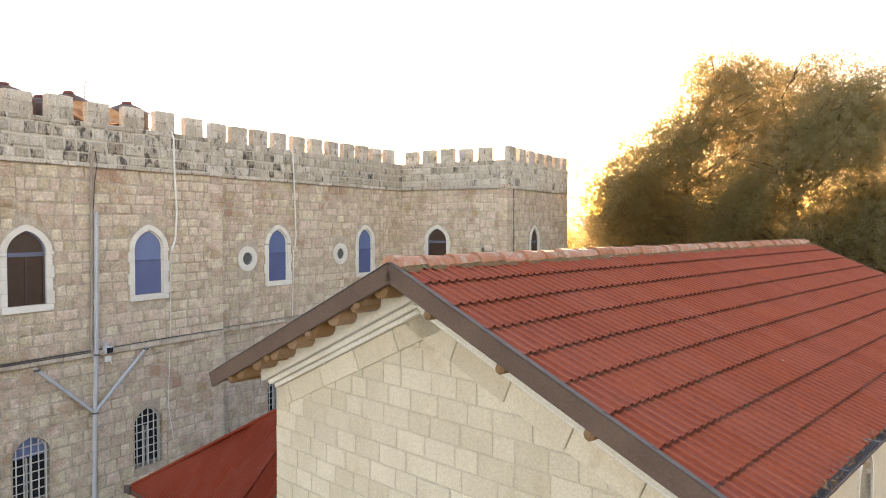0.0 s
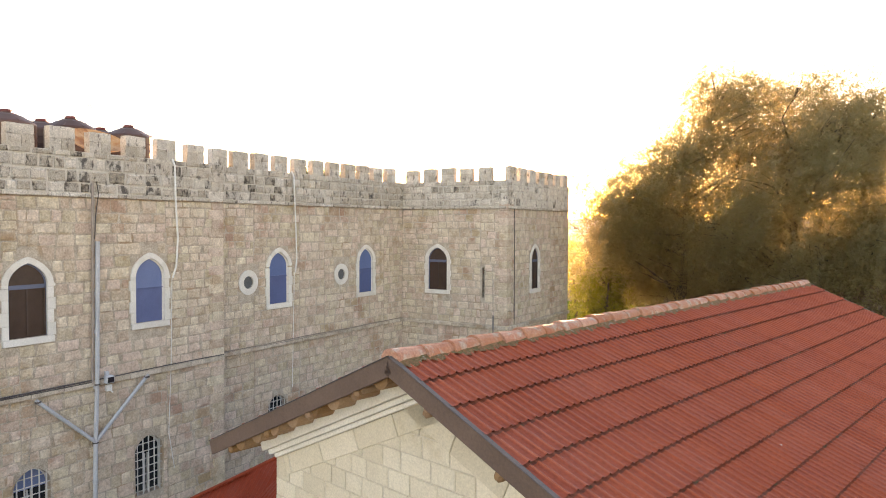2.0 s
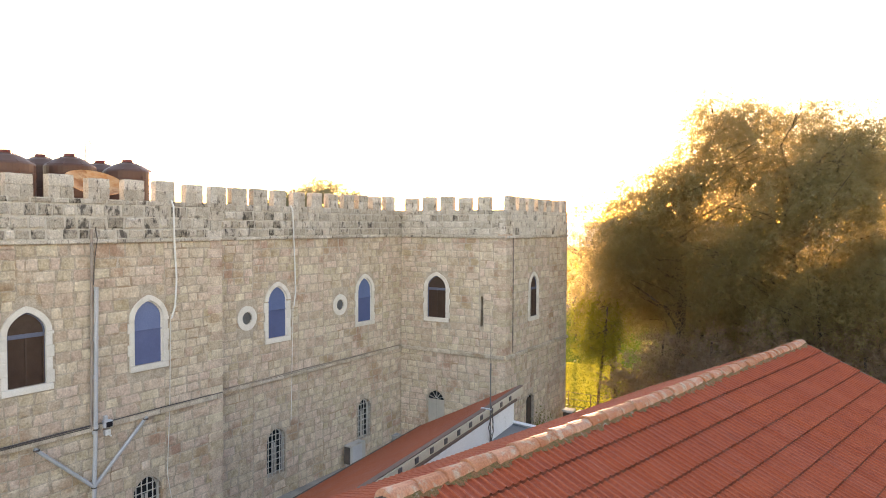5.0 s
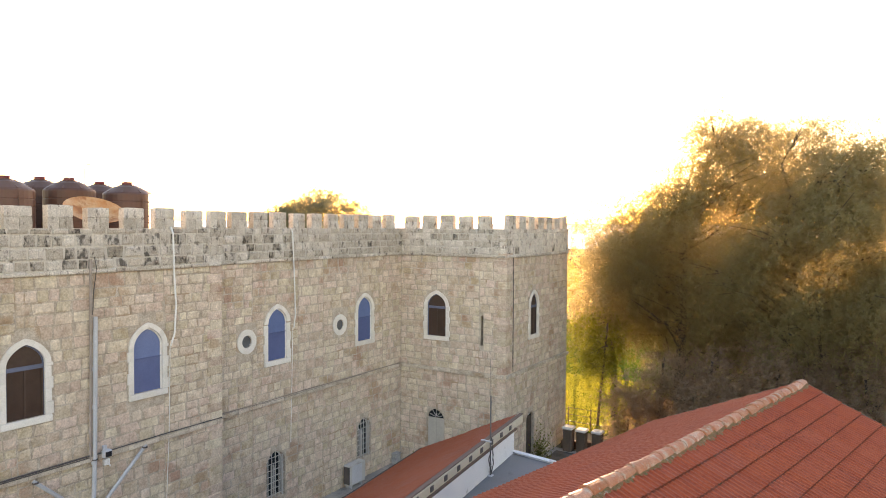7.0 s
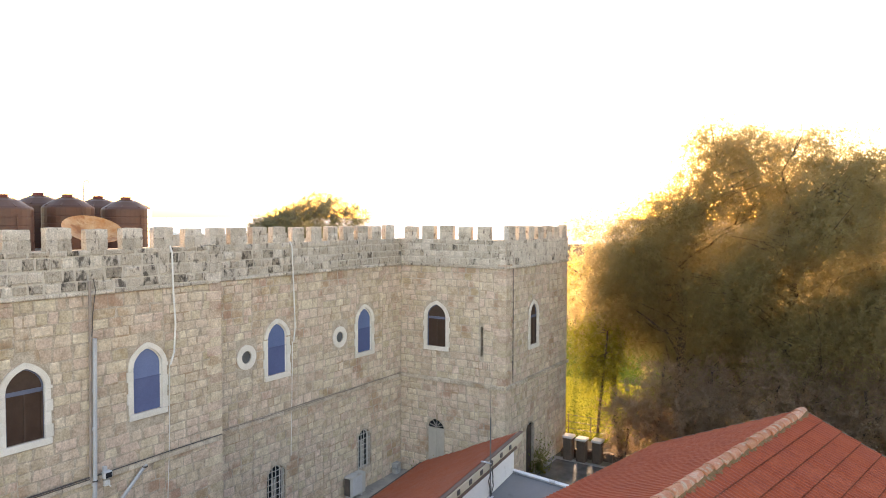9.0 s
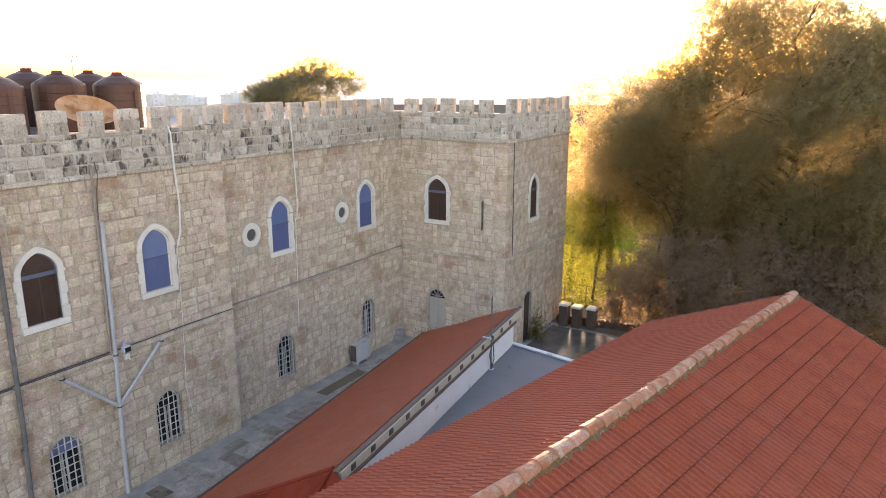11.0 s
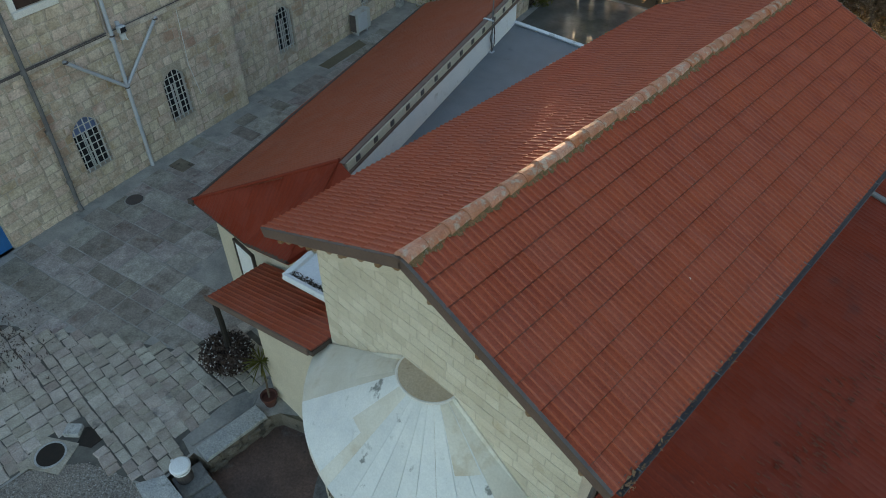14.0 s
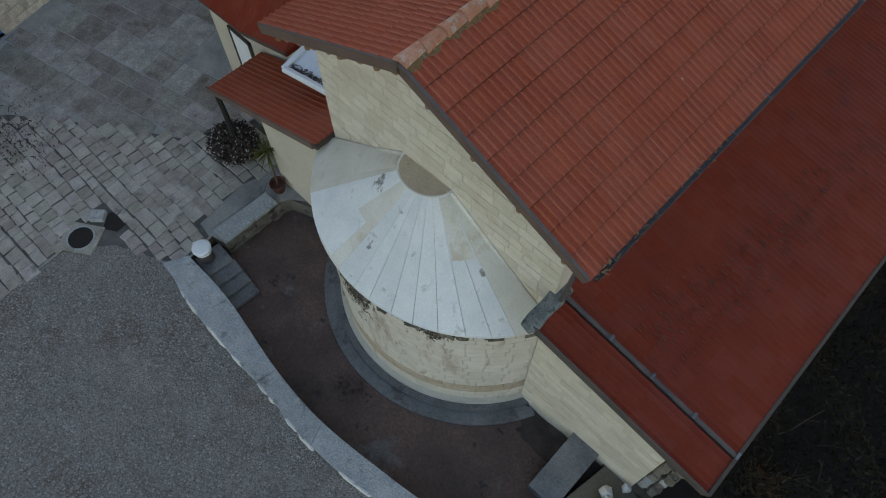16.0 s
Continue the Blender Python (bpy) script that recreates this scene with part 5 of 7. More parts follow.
part("whip", tube([(0, 0, 2.0), (-0.02, 0, 2.7), (-0.05, 0.01, 3.3)], 0.006, 5, ends=0.003), IRONPIPE, antenna, "thin whip aerial")
part("clamp", box(-0.26, 0.04, -0.03, 0.03, 0.84, 0.87, 0.006), ZINC, antenna)
part("foot_plate", box(-0.07, 0.07, -0.07, 0.07, 0.0, 0.02, 0.004), ZINC, antenna)
part("cable", tube([(0.03, 0, 0.95), (0.10, -0.04, 0.55), (0.04, -0.05, 0.12), (-0.04, -0.02, 0.4), (0.06, -0.03, 0.75), (0.12, -0.06, 0.35), (0.05, -0.06, 0.05)], 0.012, 5), DARKPIPE, antenna, "loops of dark cable")

# ---- porch roof against the church ----
porch = thing("porch", "small red tiled lean-to porch beside the apse", "porch", CH)
PS = 0.388


def pz(v):
    return 2.19 + PS * (v + 6.13)


proof = part("roof", solid([(-6.13, 0, pz(-6.13)), (-2.37, 0, pz(-2.37)), (-2.37, 1.2, pz(-2.37)), (-5.3, 1.42, pz(-5.3)), (-6.1, 1.4, pz(-6.1))], 0.12), TIMBER, porch, "red tiled lean-to roof")
pa = math.atan(PS)
fld = tile_field((-2.37, 0, pz(-2.37) + 0.015), (0, 1, 0), (-math.cos(pa), 0, -math.sin(pa)), 1.4, 3.76 / math.cos(pa), rng, lambda p: p.y < 1.2 + (-2.37 - p.x) * 0.08)
pm = base_mesh("roof_tile", TILE_BASE, TILE, TILE_ROLL, TILE_EDGE)
for _, _, m in fld:
    part("roof_tile", pm, None, proof, at=m @ Matrix.Diagonal((1, 1, 0.6, 1)))
part("verge_board", box(-4.05, 0.0, -0.04, 0.01, -0.11, 0.03, 0.01), RAKE, proof, at=Matrix.Translation((-2.5, 0, pz(-2.5))) @ Matrix.Rotation(-pa, 4, "Y"))
part("front_wall", prism([(-4.75, 0.24), (-2.36, 0.24), (-2.36, 0.42), (-4.75, 0.42)], -0.5, [pz(-4.75) - .12, pz(-2.36) - .12, pz(-2.36) - .12, pz(-4.75) - .12]), PLASTER, porch, "cream plastered wall")
part("side_wall", prism([(-4.75, 0.42), (-4.55, 0.42), (-4.55, 2.5), (-4.75, 2.5)], -0.1, 2.65), PLASTER, porch)
part("corner_post", tube([(-6.08, 0.06, 0), (-6.05, 0.05, 0.8), (-6.1, 0.09, 1.4), (-6.06, 0.06, 2.1)], 0.075, 8, ends=0.055), NEAR_BLACK, porch, "dark crooked timber post")
tray = thing("roof_tray", "white painted flat tray with a dark leafy rim between the roofs", "roof tray", CH)
part("tray_floor", prism([(-4.2, 0.79), (-2.36, 1.12), (-2.36, 2.6), (-3.6, 2.6), (-4.35, 1.52)], 3.46, 3.56), WHITEPAINT, tray)
rim_pts = [(-2.40, 1.11), (-4.2, 0.79), (-4.35, 1.52)]
for a, b2 in zip(rim_pts, rim_pts[1:]):
    part("tray_edge", tube([(*a, 3.58), (*b2, 3.58)], 0.075, 6), WHITEPAINT, tray, "flaking white cement rim")
nl = np.random.default_rng(41)
k = nl.uniform(0, 1, (700, 1))
lit = np.array([-2.6, 1.20, 3.58]) * (1 - k) + np.array([-4.15, 0.92, 3.58]) * k + nl.normal(size=(700, 3)) * np.array([0.05, 0.045, 0.012])
# ---- pipes, cables and boxes on the old building ----
def on_wall(name, label, category, pts_list, mats, radii, face):
    t = thing(name, label, category, face)
    for (pname, pts), mat, r in zip(pts_list, mats, radii):
        part(pname, tube(pts, r, 8), mat, t)
    return t


downpipe = on_wall("drain_pipe", "grey painted drain pipe with two slanting branches on the wall", "pipe",
                   [("pipe", [(-2.0, -0.12, 7.95), (-2.06, -0.12, 4.2), (-2.12, -0.12, 2.7), (-2.18, -0.12, 0.02)]),
                    ("branch", [(-3.6, -0.10, 4.12), (-2.12, -0.12, 2.72)]), ("branch", [(-0.55, -0.10, 4.2), (-2.12, -0.12, 2.72)])],
                   [ZINC] * 3, [0.055, 0.05, 0.05], FACE_A)
for z in (6.6, 5.6, 4.15, 2.7, 1.7, 0.5):
    part("collar", lathe([(0.066, z - 0.04), (0.066, z + 0.04)], 10, None, -2.0 - 0.18 * (7.95 - z) / 7.95, -0.12), ZINC, downpipe)
for s, z in ((-3.56, 4.08), (-0.6, 4.15), (-2.12, 2.70), (-2.06, 4.22)):
    part("joint_band", lathe([(0.072, z - 0.018), (0.076, z), (0.072, z + 0.018)], 10, None, s, -0.115), DARKPIPE, downpipe, "dark rusty joint band")
on_wall("old_pipe", "thin dark iron pipe beside the drain pipe", "pipe", [("pipe", [(-2.1, -0.10, 9.45), (-2.13, -0.09, 6), (-2.17, -0.09, 4.25)]), ("cable", [(-1.98, -0.07, 9.5), (-1.93, -0.08, 9.2), (-2.02, -0.08, 8.6), (-2.05, -0.08, 8.0)])],
        [RUSTPIPE, DARKPIPE], [0.035, 0.012], FACE_A)
iron_pipe = on_wall("iron_drain_pipe", "tall dark iron drain pipe standing on the courtyard", "pipe", [("pipe", [(-4.58, -0.11, 8.95), (-4.66, -0.11, 3.2), (-4.78, -0.11, 0.05)]), ("shoe", [(-4.78, -0.11, 0.2), (-4.79, -0.2, 0.04)])],
        [IRONPIPE] * 2, [0.06, 0.07], FACE_A)
for z in (8.2, 6.2, 4.3, 2.6, 1.0):
    part("collar", lathe([(0.074, z - 0.05), (0.08, z), (0.074, z + 0.05)], 10, None, -4.56 - 0.024 * (9 - z), -0.11), IRONPIPE, iron_pipe)
on_wall("cable_run", "dark cable pinned along the stone string course", "cable", [("cable", [(-12, -0.11, 4.36), (-6, -0.11, 4.34), (-2.2, -0.11, 4.35)]), ("cable", [(-12, -0.11, 4.31), (-2.2, -0.11, 4.30)]), ("cable", [(-2.1, -0.11, 4.34), (0.2, -0.11, 4.36), (2.1, -0.11, 4.35)])],
        [DARKPIPE] * 3, [0.022, 0.017, 0.015], FACE_A)
on_wall("cable_run", "dark cable sagging along the string course of the set-back wall", "cable", [("cable", [(2.2, -0.11, 4.35), (4.0, -0.12, 4.33), (6.2, -0.11, 4.36), (8.5, -0.12, 4.33), (10.4, -0.11, 4.35), (12.1, -0.11, 4.34)]), ("cable", [(2.2, -0.11, 4.31), (5.4, -0.115, 4.29), (9.0, -0.11, 4.31), (12.1, -0.11, 4.29)])],
        [RUSTPIPE, IRONPIPE], [0.014, 0.009], FACE_B)
on_wall("wall_hose", "white plastic hose hanging from the parapet", "hose", [("hose", [(0.36, -0.02, 10.28), (0.36, -0.12, 10.1), (0.40, -0.1, 9.0), (0.46, -0.1, 8.0), (0.40, -0.1, 7.2), (0.28, -0.09, 6.86)]), ("wire", [(0.27, -0.07, 6.86), (0.22, -0.07, 4.4), (0.12, -0.07, 2.4), (0.3, -0.07, 1.3)])],
        [HOSE] * 2, [0.026, 0.010], FACE_A)
on_wall("wall_hose", "white plastic hose hanging from the parapet", "hose", [("hose", [(5.5, -0.02, 10.28), (5.5, -0.12, 10.1), (5.6, -0.1, 8.6), (5.66, -0.1, 7.2), (5.58, -0.1, 6.7)]), ("wire", [(5.56, -0.07, 6.7), (5.5, -0.07, 4.4), (5.45, -0.07, 2.6)])],
        [HOSE] * 2, [0.024, 0.010], FACE_B)
on_wall("cable_run", "thin dark cable down the tower wall", "cable", [("cable", [(12.98, -0.02, 9.2), (12.99, -0.03, 7.9), (13.02, -0.03, 4.38)])], [DARKPIPE], [0.018], FACE_S)
lamp = thing("floodlight", "small white floodlight with a bracket beside the drain pipe", "lamp", FACE_A)
part("housing", box(-1.87, -1.63, -0.24, -0.06, 4.20, 4.40, 0.03), ZINC, lamp)
part("lens", box(-1.84, -1.66, -0.246, -0.238, 4.23, 4.37, 0.004), DARK, lamp, "dark glass front")
part("bracket", box(-1.80, -1.70, -0.1, 0.0, 4.38, 4.5, 0.01), ZINC, lamp)
part("junction_box", box(-1.80, -1.64, -0.13, -0.03, 3.98, 4.14, 0.01), WHITEPAINT, lamp)
part("lead", tube([(-1.72, -0.08, 4.05), (-1.6, -0.08, 3.92)], 0.02, 6), HOSE, lamp)
ac = thing("air_conditioner", "white outdoor air conditioner unit on the courtyard", "air conditioner", FACE_B)
part("casing", box(8.35, 9.28, -0.44, -0.08, 0.12, 0.92, 0.02), CASING, ac)
part("grille", box(8.33, 8.352, -0.40, -0.12, 0.18, 0.86), DARKPIPE, ac)
part("fan_guard", box(8.45, 9.05, -0.448, -0.439, 0.17, 0.87, 0.003), ZINC, ac, "grey fan guard")
for s in (8.45, 9.05):
    part("foot", box(s, s + 0.06, -0.40, -0.1, 0, 0.12), ZINC, ac)
cab = thing("meter_box", "small stone-coloured box in the corner of the walls", "box", FACE_B)
part("casing", box(11.6, 11.95, -0.3, -0.04, 0, 0.42, 0.02), CONCRETE, cab)
part("lid", box(11.58, 11.97, -0.32, -0.04, 0.42, 0.46, 0.01), CONCRETE, cab)


def disc_cover(name, label, x, y, r, mat):
    t = thing(name, label, "manhole cover", Matrix.Translation((x, y, 0)))
    part("cover", lathe([(r, 0.002), (r, 0.014), (r * 0.9, 0.018)], 20), mat, t)
    part("ring", lathe([(r * 1.16, 0.001), (r * 1.16, 0.010), (r * 1.02, 0.010)], 20), YARD, t)
    return t


disc_cover("manhole_cover", "round dark iron manhole cover in the courtyard", 1.02, -3.64, 0.25, DARKPIPE)
tagged(part("drain_plate", box(0.55, 1.2, -1.95, -1.45, 0.002, 0.014, 0.004), PITWALL, label="rusty rectangular drain plate in the courtyard"), "", "drain")
# thin brown sheet stands for shade on the paving, not a drain
tagged(part("drain_channel", box(0.35, 0.85, 5.6, 8.2, 0.002, 0.012, 0.004), EARTH, label="brown strip painting the shade along the wall foot"), "", "drain")


# ---- roof tanks and dish ----
def tank(x, y, r=0.79, h=1.75, top=11.76):
    t = thing("water_tank", "dark brown plastic water tank on the flat roof", "water tank", Matrix.Translation((x, y, top - h - 0.14)), "roof tanks")
    prof = [(r * 0.96, 0), (r, 0.04)]
    for k in range(5):
        z = 0.18 + k * 0.24
        prof += [(r, z), (r * 0.985, z + 0.02), (r, z + 0.04)]
    prof += [(r, h - 0.36), (r * 0.985, h - 0.32), (r * 0.92, h - 0.27), (r * 0.55, h - 0.09), (r * 0.30, h - 0.03), (r * 0.28, h)]
    part("shell", lathe(prof, 32), TANK, t)
    for k in range(8):
        a = k * math.tau / 8
        part("rib", tube([(r * 0.95 * math.cos(a), r * 0.95 * math.sin(a), h - 0.29), (r * 0.33 * math.cos(a), r * 0.33 * math.sin(a), h - 0.04)], 0.025, 6), TANK, t)
    part("lid", lathe([(r * 0.23, h - 0.02), (r * 0.23, h + 0.06), (r * 0.19, h + 0.09)], 20), LID, t, "red screw lid")
    part("pipe", tube([(r + 0.03, 0, 0.1), (r + 0.03, 0, h - 0.5)], 0.02, 6), TANK, t)
    part("plinth", lathe([(r * 1.05, -(top - h - 0.14 - 9.62)), (r * 1.05, 0)], 12), CONCRETE, t)
    return t


for x, y, r, top in ((-4.6, -0.10, 0.76, 11.76), (-4.6, 1.92, 0.79, 11.73), (-4.6, -2.05, 0.80, 11.70), (-6.6, 0.05, 0.8, 11.85), (-6.5, 2.1, 0.8, 11.8), (-5.9, -3.3, 0.8, 11.75)):
    tank(x, y + 0.16, r, 1.75, top + 0.11)
pipe = thing("vent_pipe", "thin hooked vent pipe above the tanks", "pipe", Matrix.Translation((-4.9, 0.75, 9.62)))
part("pipe", tube([(0, 0, 0), (0, 0, 2.56), (0.02, 0.05, 2.68), (0.02, 0.14, 2.70), (0.02, 0.18, 2.62)], 0.018, 6), ZINC, pipe)
dish = thing("satellite_dish", "large rusty satellite dish tilted behind the parapet", "satellite dish", Matrix.Translation((-1.6, -1.0, 10.52)))
bm = bmesh.new()
rings = []
for k in range(9):
    rr = k / 8 * 0.80
    rings.append([bm.verts.new((rr * math.cos(j * math.tau / 32), rr * math.sin(j * math.tau / 32), 0.28 * (rr / 0.80) ** 2)) for j in range(32)])
for p, q in zip(rings, rings[1:]):
    for j in range(32):
        if p is rings[0]:
            continue
        bm.faces.new((p[j], p[(j + 1) % 32], q[(j + 1) % 32], q[j]))
bm.faces.new(rings[1])
bmesh.ops.delete(bm, geom=rings[0], context="VERTS")
bmesh.ops.solidify(bm, geom=bm.faces[:], thickness=0.012)
tilt = Vector((0.45, -0.08, 0.87)).to_track_quat("Z", "Y").to_matrix().to_4x4()
part("reflector", bm, DISH, dish, at=tilt)
part("back_post", tube([(0, 0, 0.0), (0, 0.0, -0.9)], 0.04, 8), DARKPIPE, dish)

# ---- the sunken passage: kerb, steps, bench slab ----
KERB_OUT = [(8.38, -9.69), (9.8, -10.21), (11.76, -10.70), (13.41, -11.14), (14.92, -11.28), (15.8, -11.32), (17.0, -11.3)]
kerb = tagged(thing("kerb_wall", "low grey stone kerb wall curving round the sunken passage", "kerb", kind="structure"))
rng = random.Random(4)


def bend(pts, i, t):
    """A point on a smooth curve through the plan points."""
    p0, p1, p2, p3 = (Vector(pts[min(max(i + k, 0), len(pts) - 1)]) for k in (-1, 0, 1, 2))
    return (p1 * 2 + (p2 - p0) * t + (p0 * 2 - p1 * 5 + p2 * 4 - p3) * t * t + (p1 * 3 - p0 - p2 * 3 + p3) * t ** 3) * 0.5


for i in range(len(KERB_IN) - 1):
    (ax, ay), (bx, by), (cx, cy), (dx, dy) = KERB_IN[i], KERB_IN[i + 1], KERB_OUT[i + 1], KERB_OUT[i]
    steps = 1
    bm = bmesh.new()
    n = 8
    zt = 0.13
    inner = [bend(KERB_IN, i, (k + 0.02) / (n + 0.04)) for k in range(n + 1)]
    outer = [bend(KERB_OUT, i, (k + 0.02) / (n + 0.04)) + Vector((rng.uniform(-.01, .01), rng.uniform(-.025, .025))) for k in range(n + 1)]
    rows = [[bm.verts.new((x, y, PIT_FLOOR)) for x, y in inner], [bm.verts.new((x, y, zt)) for x, y in inner],
            [bm.verts.new((x, y, zt - rng.uniform(0, .02))) for x, y in outer], [bm.verts.new((x, y - 0.02, -0.05)) for x, y in outer]]
    for p, q in zip(rows, rows[1:]):
        for k in range(n):
            bm.faces.new((p[k], p[k + 1], q[k + 1], q[k]))
    bm.faces.new([r[0] for r in rows])
    bm.faces.new([r[n] for r in rows][::-1])
    ks = part("kerb_stone", bm, CONCRETE, kerb)
    # crumbs of pale cement where the outer edge is chipped
    for k in range(9):
        q = rng.uniform(0.05, 0.95)
        if i < 1 and q < 0.6 or rng.random() < 0.35:
            continue
        (px, py), w = bend(KERB_OUT, i, q), rng.uniform(0.06, 0.2)
        ang = math.atan2(cy - dy, cx - dx)
        part("chipped_cement", rough_box(-w, w, -0.045, 0.03, -0.04, zt - 0.004, k + i * 9, 0.03, 2), PALE, ks, "pale chipped cement on the outer edge", at=Matrix.Translation((px, py, 0)) @ Matrix.Rotation(ang, 4, "Z"))
slab_dir = math.atan2(1.41, 0.32)
bench = thing("coping_slab", "long grey stone slab along the edge of the sunken passage", "slab", Matrix.Translation((8.955, -8.56, 0)) @ Matrix.Rotation(slab_dir, 4, "Z"))
part("slab", box(0, 1.45, -0.215, 0.20, 0.003, 0.11, 0.015), CONCRETE, bench)
part("footing", box(0.03, 1.5, -0.19, -0.10, PIT_FLOOR, 0.0, 0.01), PITWALL, bench, "rough rubble footing")
for k in range(34):
    s, z, w = rng.uniform(0.05, 1.5), rng.uniform(PIT_FLOOR + 0.05, -0.05), rng.uniform(.05, .12)
    part("rubble_stone", rough_box(s - w, s + w, -0.26, -0.17, z - w * 0.6, z + w * 0.6, k, 0.03, 1), PITWALL, bench)
steps_t = thing("steps", "short flight of worn stone steps down to the passage", "steps", Matrix.Translation((8.77, -9.23, 0)) @ Matrix.Rotation(radians(-17), 4, "Z"))
part("landing", box(0.0, 0.56, 0.0, 0.62, PIT_FLOOR, -0.07, 0.015), DAMP, steps_t)
for k in range(3):
    part("step", box(0.50 + k * 0.29, 0.85 + k * 0.29, 0.0, 0.66, PIT_FLOOR, -0.16 - 0.09 * k, 0.02), DAMP, steps_t)
barrel = thing("rubbish_bin", "small dark bin with a round white lid beside stone steps", "bin", Matrix.Translation((9.0, -9.06, -0.07)))
part("body", lathe([(0.14, 0.0), (0.16, 0.02), (0.18, 0.42), (0.175, 0.44)], 20), DARKPIPE, barrel)
part("band", lathe([(0.183, 0.34), (0.185, 0.39)], 20), WHITEPAINT, barrel)
part("lid", lathe([(0.205, 0.44), (0.205, 0.475), (0.17, 0.50), (0.05, 0.51)], 24), WHITEPAINT, barrel, "round white lid")
part("lid_handle", box(-0.245, -0.19, -0.03, 0.03, 0.45, 0.47, 0.006), WHITEPAINT, barrel)
block = thing("stone_block", "square pale stone block beside a round drain", "stone block", Matrix.Translation((6.27, -9.57, 0)) @ Matrix.Rotation(radians(30), 4, "Z"))
part("block", box(-0.17, 0.17, -0.14, 0.14, 0.003, 0.13, 0.02), CONCRETE, block)
# no real depth: the hollow's darkness is only this sheet's colour
part("hollow", prism([(0.17, -0.30), (0.50, -0.36), (0.66, -0.14), (0.52, 0.12), (0.2, 0.12)], 0.004, 0.022), NEAR_BLACK, block, "flat dark sheet painting the shade of a hollow")
well = thing("well_ring", "round stone drain ring with a dark opening", "drain", Matrix.Translation((6.33, -10.17, 0)))
part("flagstone", box(-0.42, 0.42, -0.36, 0.36, 0.0, 0.026, 0.008), FLAG, well, at=Matrix.Rotation(radians(20), 4, "Z"))
part("ring", lathe([(0.315, 0.027), (0.315, 0.034), (0.275, 0.034), (0.27, 0.028)], 24), CONCRETE, well, "worn stone lip")
# flat disc, its dark colour imitates the unlit inside of the drain
part("opening", lathe([(0.272, 0.027), (0.272, 0.031)], 24), NEAR_BLACK, well, "flat dark disc painting the shade inside the opening")
ramp = thing("concrete_block", "grey concrete ramp block at the end of the passage", "concrete block", CH)
part("ramp", prism([(3.75, -0.95), (4.35, -0.95), (4.35, 0.28), (3.75, 0.28)], -0.6, [-0.1, -0.1, 0.25, 0.25]), DAMP, ramp)
rubble = tagged(new("rubble_heap"), "pale broken stone rubble beside the aisle wall", "rubble")
for k in range(14):
    v, u = rng.uniform(4.6, 6.0), rng.uniform(-0.7, 0.22)
    r = rng.uniform(0.08, 0.22)
    bm = bmesh.new()
    bmesh.ops.create_icosphere(bm, subdivisions=1, radius=r)
    for q in bm.verts:
        q.co *= rng.uniform(0.7, 1.2)
    part("rubble_stone", bm, PALE if k % 3 else DARKPIPE, rubble, at=Matrix.Translation(ch(v, u, 0.02 + r * 0.5)))

bank, rows = bmesh.new(), []
for i in range(27):
    v = 2.6 + 3.3 * i / 26
    lift = 0.05 + 0.55 * (i / 26) ** 1.4
    rows.append([bank.verts.new((v, 0.27 - 0.13 * j, PIT_FLOOR - 0.05 + lift * (1 - j / 7) ** 1.3 + 0.09 * noise.noise((v * 2.1, j * 0.5, 1)) + (0.03 if j < 7 else -0.12))) for j in range(8)])
for a, b in zip(rows, rows[1:]):
    for j in range(7):
        bank.faces.new((a[j], a[j + 1], b[j + 1], b[j]))
part("earth_bank", bank, BANK, rubble, "dark damp earth banked against the wall", at=CH)

# ---- plants by the porch ----
def quads(name, vs):
    """A mesh of loose four-cornered leaves, from an array (leaf, corner, xyz)."""
    n = len(vs)
    me = bpy.data.meshes.new(name)
    me.vertices.add(4 * n)
    me.vertices.foreach_set("co", np.ascontiguousarray(vs, dtype=np.float32).ravel())
    me.loops.add(4 * n)
    me.loops.foreach_set("vertex_index", np.arange(4 * n, dtype=np.int32))
    me.polygons.add(n)
    me.polygons.foreach_set("loop_start", np.arange(0, 4 * n, 4, dtype=np.int32))
    me.polygons.foreach_set("loop_total", np.full(n, 4, dtype=np.int32))
    me.update(calc_edges=True)
    return me


def unit(a):
    return a / (np.linalg.norm(a, axis=1)[:, None] + 1e-9)


def leaf_mesh(name, centres, size, rng, droop=0.4, long=2.4, slim=0.5):
    """Many small folded leaves, one pair of triangles each side of the rib."""
    n = len(centres)
    d = rng.normal(size=(n, 3))
    d[:, 2] -= droop * 1.5
    d /= np.linalg.norm(d, axis=1)[:, None]
    s = np.cross(d, rng.normal(size=(n, 3)))
    s /= np.linalg.norm(s, axis=1)[:, None] + 1e-9
    ln = size * long * rng.uniform(0.6, 1.3, n)[:, None]
    wd = size * slim * rng.uniform(0.7, 1.2, n)[:, None]
    c = np.asarray(centres)
    up = np.cross(s, d) * wd * 0.4
    vs = np.stack([c, c + d * ln * 0.5 + s * wd + up, c + d * ln, c + d * ln * 0.5 - s * wd + up], 1).reshape(-1, 3)
    me = bpy.data.meshes.new(name)
    me.from_pydata(vs.tolist(), [], [(4 * i, 4 * i + 1, 4 * i + 2, 4 * i + 3) for i in range(n)])
    me.update()
    return me


part("leaf_litter", leaf_mesh("leaf_litter", lit, 0.028, nl, 0.0, 1.6), BARK, tray, "dark dead leaves along the rim", kind="stuff")
k = nl.uniform(0, 1, (110, 1)) ** 3
pts = np.array([16.78, -8.30, 6.04]) * (1 - k) + np.array([17.32, -5.76, 6.04]) * k + nl.normal(size=(110, 3)) * np.array([0.03, 0.05, 0.012])
